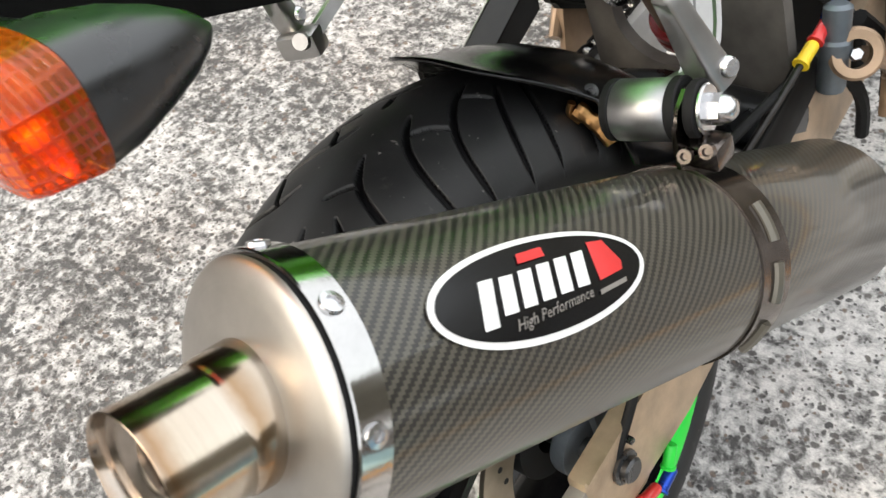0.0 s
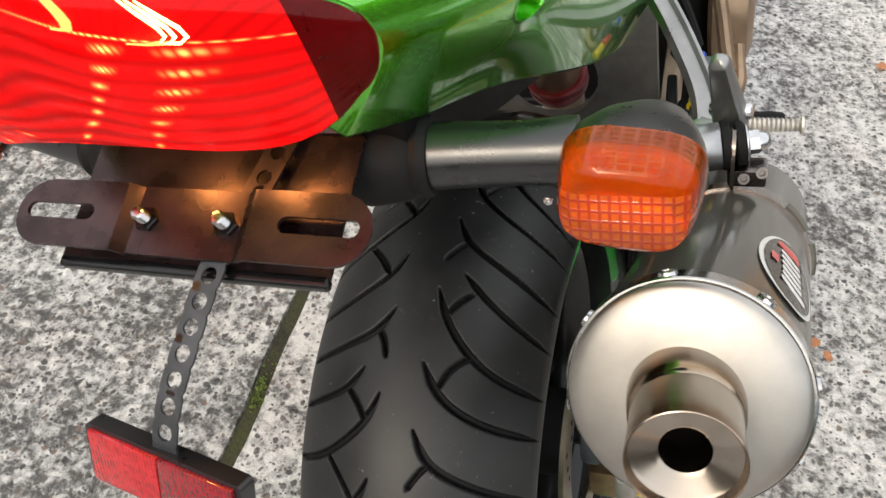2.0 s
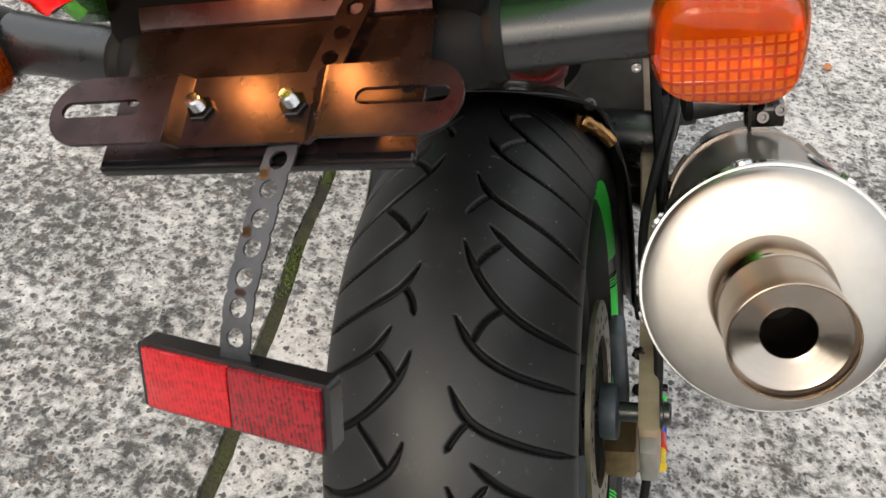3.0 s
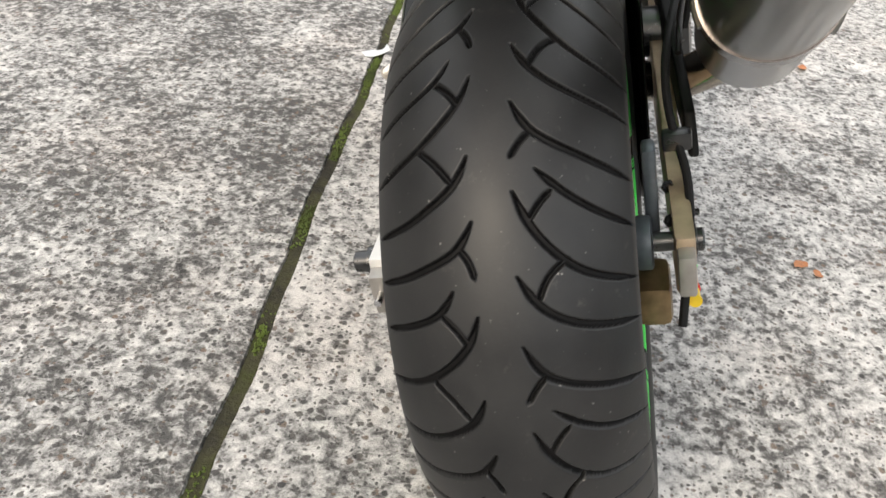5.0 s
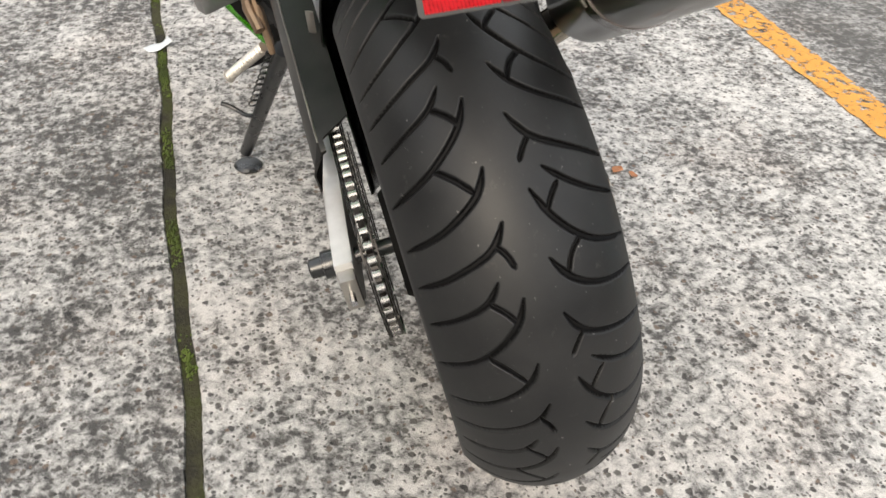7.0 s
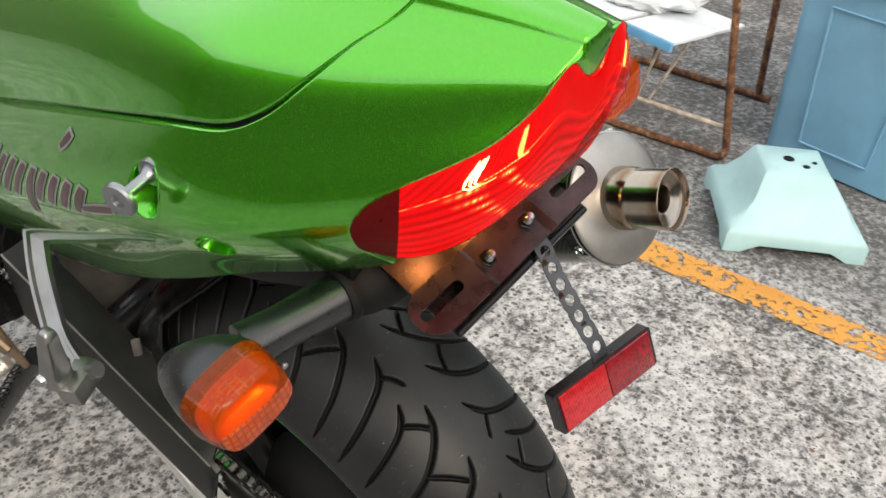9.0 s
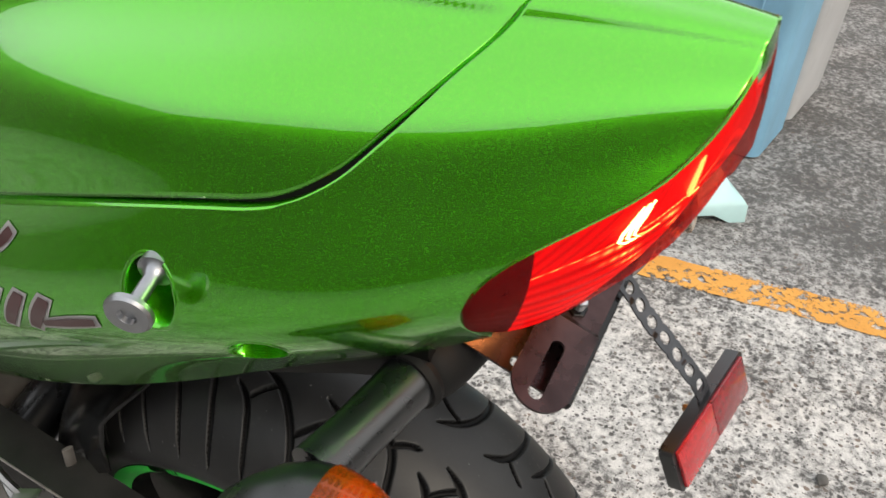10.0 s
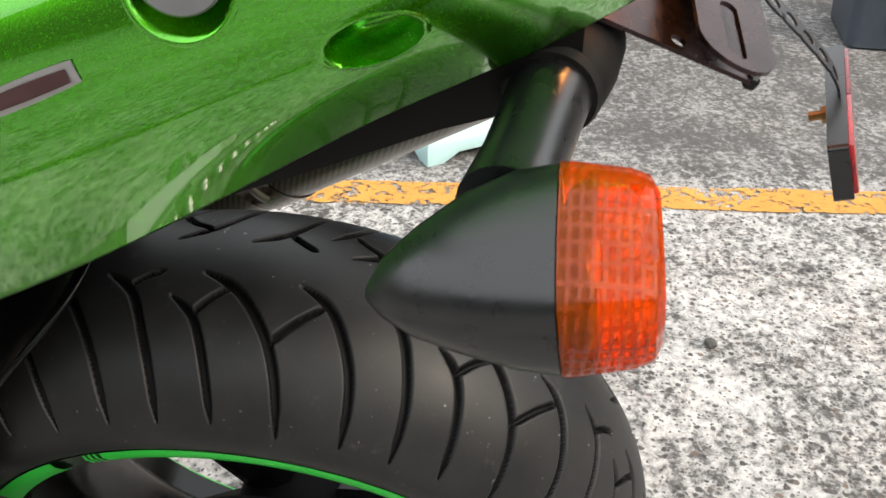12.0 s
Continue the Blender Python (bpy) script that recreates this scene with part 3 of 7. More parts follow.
# ---- the ground ----
def joint_x(y):
    return -0.366 - 0.046 * y + 0.004 * math.sin(7 * y + 1) + 0.002 * math.sin(23 * y)


def build_ground():
    ys = [-60, -20, -6, -3] + [-2 + 0.02 * k for k in range(300)] + [4.5, 7, 20, 60]
    verts, faces = [], []
    for y in ys:
        x = joint_x(max(-3, min(4.5, y)))
        j = 0.003 * noise.noise(Vector((y * 40, 0, 3))) + 0.002 * noise.noise(Vector((y * 140, 0, 3)))
        k = 0.003 * noise.noise(Vector((y * 40, 9, 3))) + 0.002 * noise.noise(Vector((y * 140, 9, 3)))
        for px, pz in ((-60, 0), (-8, 0), (x - 0.0125 + j, 0), (x - 0.0095 + j, -0.009), (x + 0.0095 + k, -0.009), (x + 0.0125 + k, 0), (8, 0), (60, 0)):
            verts.append((px, y, pz))
    for r in range(len(ys) - 1):
        for c in range(7):
            a = r * 8 + c
            faces.append((a, a + 1, a + 9, a + 8))
    g = sheet("ground", verts, faces, GROUND, smooth=0)
    tagged(g, "weathered grey concrete yard with exposed dark aggregate and a joint", "ground", kind="structure")


build_ground()

# ---- the motorcycle's frame of reference: x right, y ahead, z up in its own plane; it leans on its side stand ----
R, CROWN, LEAN_DEG = 0.313, 0.11, 14.34
lean = radians(LEAN_DEG)
rise = (R - CROWN) * math.cos(lean) + CROWN
bike = empty("motorcycle", pose(R * math.sin(lean), 0, rise - R * math.cos(lean), 0, -LEAN_DEG, 0))
tagged(bike, "green sports motorcycle leaning on its side stand, tail lamp lit", "motorcycle")


# ---- rear wheel ----
PERIOD = 360 / 11
# groove lines within one repeat of the tread: (degrees behind the top, metres to the right), half width at the start and the end
GROOVES = [
    ([(0, 0.018), (3.6, 0.029), (6.4, 0.053), (9.5, 0.096)], 1),
    ([(4.3, 0.031), (5.8, 0.024), (7.9, 0.017)], 0.7),
    ([(9.5, 0.034), (12.2, 0.05), (14.7, 0.07), (17, 0.096)], 0.9),
    ([(12.5, 0.018), (16, 0.026), (20, 0.041), (23.5, 0.064), (25.5, 0.096)], 1),
    ([(12.3, 0.044), (14.5, 0.034), (16.3, 0.028)], 0.7),
    ([(23.5, 0.018), (27.1, 0.030), (29.9, 0.050), (32.2, 0.096)], 1),
    ([(21.4, 0.053), (24, 0.038), (26.9, 0.031)], 0.7),
    ([(16.1, -0.012), (19.3, -0.023), (21.7, -0.047), (23, -0.066), (24.0, -0.092)], 1),
    ([(19.3, -0.023), (21.1, -0.016), (23.4, -0.012)], 0.8),
    ([(25, -0.029), (27.6, -0.039), (29.6, -0.058), (31.6, -0.091)], 0.9),
    ([(28.4, -0.012), (31.6, -0.019), (35.2, -0.036), (38.2, -0.059), (40.6, -0.093)], 1),
    ([(28.0, -0.041), (30.4, -0.028), (32.4, -0.021)], 0.8),
    ([(40.0, -0.014), (43.3, -0.023), (46.0, -0.041), (48.2, -0.064), (49.4, -0.092)], 1),
    ([(37.6, -0.054), (40.6, -0.038), (43.4, -0.026)], 0.8),
]


def tread_depth(arc, lat, period):
    """Groove depth (0 to 1) at arc metres and lateral metres, for arrays."""
    depth = np.zeros_like(arc)
    for pts, scale in GROOVES:
        p = smooth_line([(math.radians(a - 35.46 + 35.46) * 0.29, l) for a, l in pts], 24)
        best = np.full(arc.shape, 9.0)
        wide = np.zeros(arc.shape)
        for shift in (-2, -1, 0, 1):
            for i in range(len(p) - 1):
                a, b = p[i] + (shift * period, 0), p[i + 1] + (shift * period, 0)
                ab = b - a
                t = np.clip(((arc - a[0]) * ab[0] + (lat - a[1]) * ab[1]) / (ab @ ab), 0, 1)
                d = np.hypot(arc - a[0] - t * ab[0], lat - a[1] - t * ab[1])
                near = d < best
                best = np.where(near, d, best)
                f = (i + t) / (len(p) - 1)
                wide = np.where(near, 0.0027 * scale * np.clip(0.25 + 5 * f, 0.2, 1) * np.clip(0.35 + 7 * (1 - f), 0.3, 1), wide)
        depth = np.maximum(depth, np.clip((wide - best) / 0.0016 + 0.35, 0, 1))
    return depth


def build_tyre(parent):
    span, per = 11, 200
    lat_half = np.concatenate([np.linspace(-0.0965, 0.0965, 225)])
    period = math.radians(PERIOD) * 0.29
    arcs = np.linspace(0, period, per, endpoint=False)
    aa, ll = np.meshgrid(arcs, lat_half, indexing="ij")
    dep = tread_depth(aa, ll, period)
    rad = R - CROWN + np.sqrt(CROWN**2 - lat_half**2)
    # sidewalls, from the shoulder in to the bead
    side = [(0.0985, 0.2490), (0.0985, 0.2440), (0.0976, 0.2395), (0.0962, 0.2355), (0.0947, 0.2325), (0.0930, 0.2300), (0.0912, 0.2285), (0.0900, 0.2250), (0.0860, 0.2170)]
    ring_x = np.r_[[-s[0] for s in side[::-1]], lat_half, [s[0] for s in side]]
    k = len(side)
    nr = len(ring_x)
    verts = np.zeros((span * per, nr, 3))
    for r in range(span * per):
        phi = math.radians(35.46 + r * 360 / (span * per))  # angle behind the top
        rr = np.r_[[s[1] for s in side[::-1]], rad - 0.0062 * dep[r % per], [s[1] for s in side]]
        verts[r, :, 0] = ring_x
        verts[r, :, 1] = -np.sin(phi) * rr
        verts[r, :, 2] = R + np.cos(phi) * rr
    n = span * per
    i = np.arange(n)[:, None] * nr + np.arange(nr - 1)[None]
    j = ((np.arange(n) + 1) % n)[:, None] * nr + np.arange(nr - 1)[None]
    faces = np.stack([i, i + 1, j + 1, j], -1).reshape(-1, 4)
    ob = sheet("tyre", verts.reshape(-1, 3), faces.tolist(), TYRE, parent, "black sport tyre with curved hooked tread grooves", 80)
    # the groove floors take a darker rubber than the worn, dusty tread
    ob.data.materials.append(TYRE_GROOVE)
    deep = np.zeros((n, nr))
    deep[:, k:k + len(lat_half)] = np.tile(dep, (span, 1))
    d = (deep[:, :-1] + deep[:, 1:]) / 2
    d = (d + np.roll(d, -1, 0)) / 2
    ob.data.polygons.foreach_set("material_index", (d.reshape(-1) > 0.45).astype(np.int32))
    return ob


AXLE = basis((0, 0, R), (1, 0, 0))


def build_wheel():
    bm = bmesh.new()
    half = [(0.0925, 0.2280), (0.0895, 0.2285), (0.0860, 0.218), (0.062, 0.214), (0.045, 0.200), (0.02, 0.196)]
    prof = [(-a, r) for a, r in half] + [(a, r) for a, r in half[::-1]]
    inner = [(0.0860, 0.2105), (0.06, 0.207), (0.045, 0.193), (0.02, 0.189)]
    prof += [(a, r) for a, r in inner] + [(-a, r) for a, r in inner[::-1]]
    lathe(bm, prof, AXLE, 96, True)
    wheel = part("rear_wheel", bm, BLACK_GLOSS, bike, "black cast wheel with green rim tape")
    build_tyre(wheel)
    bm = bmesh.new()
    lathe(bm, [(-0.075, 0.02), (-0.075, 0.045), (0.075, 0.045), (0.075, 0.02)], AXLE, 32, True)
    part("hub", bm, BLACK_MATT, wheel)
    for k in range(3):
        for fork in (-1, 1):
            bm = bmesh.new()
            t0, t1 = k * math.tau / 3 + 0.3, k * math.tau / 3 + 0.3 + fork * 0.28
            a = (0, 0.035 * math.sin(t0), R + 0.035 * math.cos(t0))
            b = (0.0, 0.195 * math.sin(t1), R + 0.195 * math.cos(t1))
            tube(bm, [a, [(x + y) / 2 for x, y in zip(a, b)], b], [0.022, 0.017, 0.019], 10, True)
            part("spoke", bm, BLACK_GLOSS, wheel)
    for side in (-1, 1):
        bm = bmesh.new()
        for k in range(5):
            t0 = k * math.tau / 5 + 0.42
            way = side if side > 0 else -1
            wedge = [sorted((t0 + way * 0.02 * j, t0 + way * (0.02 * j + 0.011))) for j in range(3)] + [sorted((t0 + way * 0.065, t0 + way * 1.12))]
            for a, b in wedge:
                m = max(2, int((b - a) / 0.03))
                row = []
                for i in range(m + 1):
                    t = a + (b - a) * i / m
                    row.append([bm.verts.new((side * x, r * math.sin(t), R + r * math.cos(t))) for x, r in ((0.0932, 0.2283), (0.0936, 0.2235), (0.0915, 0.2165), (0.0865, 0.2100))])
                for p, q in zip(row, row[1:]):
                    for c in range(3):
                        bm.faces.new((p[c], p[c + 1], q[c + 1], q[c]))
        part("rim_tape", bm, TAPE, wheel, "bright green rim tape")
    bm = bmesh.new()
    lathe(bm, [(-0.105, 0.02), (-0.105, 0.062), (-0.085, 0.075), (-0.062, 0.088), (-0.050, 0.088), (-0.050, 0.02)], AXLE, 40, True)
    part("sprocket_carrier", bm, BLACK_MATT, wheel, "black sprocket carrier")
    # brake disc on the right, sprocket and chain on the left
    bm = bmesh.new()
    lathe(bm, [(0.0, 0.075), (0.0, 0.11), (0.005, 0.11), (0.005, 0.075)], basis((0.088, 0, R), (1, 0, 0)), 72, True)
    disc = part("brake_disc", bm, DISC, wheel, "rust-tinged steel brake disc with drilled holes")
    bm = bmesh.new()
    for k in range(40):
        t, rr = k * math.tau / 40, 0.083 + 0.009 * (k % 3)
        lathe(bm, [(0, 0), (0, 0.0028), (0.0056, 0.0028), (0.0056, 0)], basis((0.0877, rr * math.sin(t), R + rr * math.cos(t)), (1, 0, 0)), 8)
    part("disc_hole", bm, BLACK_MATT, wheel)
    bm = bmesh.new()
    outline = []
    for k in range(42 * 4):
        t = k * math.tau / 168
        rr = 0.098 + (0.005, 0.002, -0.004, -0.003)[k % 4]
        outline.append((rr * math.cos(t), rr * math.sin(t)))
    slab(bm, outline, 0.007, basis((-0.130, 0, R), (1, 0, 0)), [ring(0, 0, 0.055, 168)])
    part("sprocket", bm, CHAIN, wheel, "dark oily chain sprocket")
    bm = bmesh.new()
    lathe(bm, [(-0.206, 0), (-0.206, 0.010), (-0.204, 0.012), (-0.190, 0.0125), (-0.189, 0.017), (-0.1755, 0.017), (-0.175, 0.010), (0.149, 0.010), (0.149, 0.016), (0.152, 0.016), (0.153, 0.012), (0.158, 0.012), (0.160, 0.010), (0.160, 0)], AXLE, 12)
    part("axle", bm, BLACK, wheel, "black axle with end bolts")
    return wheel


# ---- tail bodywork ----
BY = [-0.35, -0.30, -0.25, -0.20, -0.14, -0.08, 0.0, 0.1, 0.2, 0.36]
# half widths and heights of the section at each y, from its lower edge up to the crest
LOW_X, LOW_Z = [0.045, 0.060, 0.076, 0.092, 0.107, 0.117, 0.124, 0.127, 0.124, 0.115], [0.945, 0.913, 0.886, 0.861, 0.836, 0.803, 0.756, 0.703, 0.654, 0.579]
MID_X, MID_Z = [0.050, 0.077, 0.100, 0.122, 0.141, 0.150, 0.157, 0.162, 0.165, 0.166], [0.985, 0.957, 0.935, 0.918, 0.902, 0.886, 0.862, 0.825, 0.788, 0.730]
SEAM_X, SEAM_Z = [0.030, 0.052, 0.075, 0.094, 0.109, 0.116, 0.120, 0.122, 0.124, 0.126], [1.009, 0.998, 0.982, 0.970, 0.962, 0.947, 0.921, 0.886, 0.850, 0.795]
TOP_X, TOP_Z = [0.017, 0.030, 0.042, 0.053, 0.062, 0.068, 0.072, 0.074, 0.076, 0.076], [1.023, 1.022, 1.018, 1.014, 1.011, 1.000, 0.983, 0.957, 0.928, 0.878]
CREST_Z = [1.029, 1.034, 1.036, 1.036, 1.033, 1.026, 1.014, 0.996, 0.974, 0.940]
SECTION = [
    (spline(BY, LOW_X), spline(BY, LOW_Z)),
    (spline(BY, MID_X), spline(BY, MID_Z)),
    (spline(BY, SEAM_X), spline(BY, SEAM_Z)),
    (spline(BY, TOP_X), spline(BY, TOP_Z)),
    (spline(BY, [0.52 * x for x in TOP_X]), spline(BY, [z + 0.60 * (c - z) for z, c in zip(TOP_Z, CREST_Z)])),
    (spline(BY, [0.40 * x for x in TOP_X]), spline(BY, [z + 0.93 * (c - z) for z, c in zip(TOP_Z, CREST_Z)])),
    (spline(BY, [0.0] * 10), spline(BY, CREST_Z)),
]
SV = np.array([0.0, 0.3, 0.6, 0.82, 0.915, 0.95, 1.0])
REAR = spline([0, 0.15, 0.27, 0.32, 0.40, 0.43, 0.465, 0.50, 0.54, 0.60, 0.70, 0.85, 1.0], [-0.241, -0.2395, -0.2388, -0.2415, -0.252, -0.264, -0.2875, -0.304, -0.3125, -0.3195, -0.3255, -0.3295, -0.3310])


CUTS = {}


def skin(y, v):
    """A point of the left half of the tail: y along, v from its lower edge (0) to its crest (1)."""
    key = round(float(y), 5)
    if key not in CUTS:
        CUTS[key] = (spline(SV, [float(c[0](key)) for c in SECTION]), spline(SV, [float(c[1](key)) for c in SECTION]))
    cx, cz = CUTS[key]
    return -float(cx(v)), float(y), float(cz(v))


# the seam between the side panel and the seat cover: level with v 0.6, then sweeping up to the crest
SEAM = spline([-0.26, -0.245, -0.233, -0.22, -0.21, -0.20, -0.19, -0.18, -0.168, -0.157, -0.146, -0.12, 0.0, 0.18, 0.36], [1.16, 1.03, 0.93, 0.845, 0.788, 0.74, 0.70, 0.663, 0.633, 0.614, 0.604, 0.600, 0.605, 0.612, 0.615])


# round bolt recess and small oval dimple in the side panel: centre, half length, half height
DENTS = [(skin(-0.085, 0.408), 0.0170, 0.0170), (skin(-0.1410, 0.225), 0.0165, 0.0102)]


def dent_reach(p, dent):
    c, ra, rb = dent
    dy, dz = p[1] - c[1], p[2] - c[2]
    return math.hypot((dy * 0.94 - dz * 0.34) / ra, (dy * 0.34 + dz * 0.94) / rb)


def skin_at(y, z):
    """How far out the left skin lies at this y and z."""
    vs = np.linspace(0, 0.75, 76)
    pts = [skin(y, v) for v in vs]
    return float(np.interp(z, [p[2] for p in pts], [p[0] for p in pts]))


def build_dents():
    for dent, rows in ((DENTS[0], ((1.16, -0.0004), (1.10, 0.0005), (1.03, 0.0007), (0.99, 0.0), (0.97, -0.003), (0.955, -0.012), (0.94, -0.026), (0.86, -0.030), (0.0, -0.030))), (DENTS[1], ((1.16, -0.0004), (1.08, 0.0005), (1.0, 0.0004), (0.96, -0.0016), (0.91, -0.007), (0.83, -0.014), (0.62, -0.019), (0.3, -0.021), (0.0, -0.021)))):
        c, ra, rb = dent
        for mirror in (1, -1):
            verts, faces, n = [], [], 72
            for q, lift in rows:
                for k in range(n):
                    a, b = q * ra * math.cos(k * math.tau / n), q * rb * math.sin(k * math.tau / n)
                    y, z = c[1] + a * 0.94 + b * 0.34, c[2] - a * 0.34 + b * 0.94
                    verts.append((mirror * (skin_at(y, z) - lift), y, z))
            for r in range(len(rows) - 1):
                for k in range(n):
                    f = (r * n + k, r * n + (k + 1) % n, (r + 1) * n + (k + 1) % n, (r + 1) * n + k)
                    faces.append(f if mirror > 0 else f[::-1])
            sheet("bolt_recess" if ra == rb else "dimple", verts, faces, GREEN, bike, "round recess in the green panel" if ra == rb else "oval dimple in the green panel", 80)


def panel(name, grids, material, label, parent=None, lip=0.008, dents=False):
    """A skin panel on both sides from grids of (y, v) rows, with its free border turned in."""
    verts, faces = [], []
    for rows in grids:
        grid = np.array([[skin(y, min(v, 1.0)) for y, v in row] for row in rows])
        h, w = grid.shape[:2]
        for mirror in (1, -1):
            start = len(verts)
            verts += (grid * (mirror, 1, 1)).reshape(-1, 3).tolist()
            quads = [(start + r * w + c, start + r * w + c + 1, start + (r + 1) * w + c + 1, start + (r + 1) * w + c) for r in range(h - 1) for c in range(w - 1)]
            faces += quads if mirror > 0 else [q[::-1] for q in quads]
    me_ob = sheet(name, verts, faces, material, parent or bike, label, 50)
    bm = bmesh.new()
    bm.from_mesh(me_ob.data)
    bmesh.ops.remove_doubles(bm, verts=bm.verts, dist=0.0004)
    bmesh.ops.recalc_face_normals(bm, faces=bm.faces)
    rim = [e for e in bm.edges if len(e.link_faces) == 1]
    if dents:
        gone = [f for f in bm.faces if min(dent_reach((0, *f.calc_center_median()[1:]), d) for d in DENTS) < 1.0]
        bmesh.ops.delete(bm, geom=gone, context="FACES")
        rim = [e for e in rim if e.is_valid]
    made = bmesh.ops.extrude_edge_only(bm, edges=rim)
    for v in [g for g in made["geom"] if isinstance(g, bmesh.types.BMVert)]:
        inward = Vector((0, v.co.y + 0.01, 0.93)) - v.co
        v.co += inward.normalized() * lip
    bmesh.ops.recalc_face_normals(bm, faces=bm.faces)
    for f in bm.faces:
        f.smooth = True
    bm.to_mesh(me_ob.data)
    bm.free()
    return me_ob


def build_tail():
    gap = 0.0078
    join, level = -0.150, float(SEAM(-0.150)) - gap
    low = np.linspace(0, 1, 140)
    # ahead of the sweep: rows of constant y, from the lower edge to the seam
    front = [[(y, s * (float(SEAM(y)) - gap)) for s in low] for y in np.linspace(0.36, join, 340)]
    # the sweep itself: where the seam crosses each level
    ys = np.linspace(join, -0.26, 400)
    levels = [float(SEAM(y)) - gap for y in ys]
    cols = [s * level for s in low] + [level + (1 - level) * k / 46 for k in range(1, 47)]
    rear = []
    for t in np.linspace(0, 1, 70):
        row = []
        for v in cols:
            y0 = join if v <= level else float(np.interp(v, levels, ys))
            row.append((y0 + (float(REAR(v)) - y0) * t, v))
        rear.append(row)
    panel("tail_cowl", [front, rear], GREEN, "pearl green tail fairing", dents=True)
    build_dents()
    rows = []
    for y in np.linspace(0.36, -0.2405, 150):
        edge = float(SEAM(y)) + gap
        rows.append([(y, edge + (1 - edge) * s) for s in np.linspace(0, 1, 40)])
    panel("seat_cowl", [rows], GREEN, "pearl green seat cover")
    # dark filler below the seam
    rows = [[(y, max(0.3, float(SEAM(y)) - 0.15) + (min(1.0, float(SEAM(y)) + 0.12) - max(0.3, float(SEAM(y)) - 0.15)) * s) for s in np.linspace(0, 1, 12)] for y in np.linspace(0.34, -0.27, 60)]
    ob = panel("seam_strip", [rows], BLACK_MATT, "black strip in the panel gap", None, 0.004)
    for v in ob.data.vertices:
        d = Vector((0, v.co.y, 0.93)) - v.co
        v.co += d.normalized() * 0.007


def lens_curves(n):
    top, low = [], []
    for u in np.linspace(0, 1, n):  # 0 at the left tip, 1 in the middle
        v = 0.29 + 0.71 * u**0.8
        x, y, z = skin(float(REAR(v)), v)
        drop = max(0.0, (u - 0.68) / 0.32)
        top.append((x, y, z - 0.026 * drop * drop * (3 - 2 * drop)))
    top = np.array(top)
    # upright columns: the lower edge is taken where the upper edge stands
    x = np.minimum.accumulate(np.abs(top[:, 0]))
    dense = smooth_line([top[0], (-0.097, -0.2445, 0.910), (-0.080, -0.257, 0.897), (-0.055, -0.281, 0.905), (-0.028, -0.294, 0.916), (0, -0.299, 0.921)], 300)
    key = np.maximum.accumulate(-np.abs(dense[:, 0]))
    low = np.stack([np.interp(-x, key, dense[:, k]) for k in range(3)], 1)
    low[:6] = [top[k] + (low[6] - top[6]) * (k / 6) ** 0.7 for k in range(6)]
    return top, low


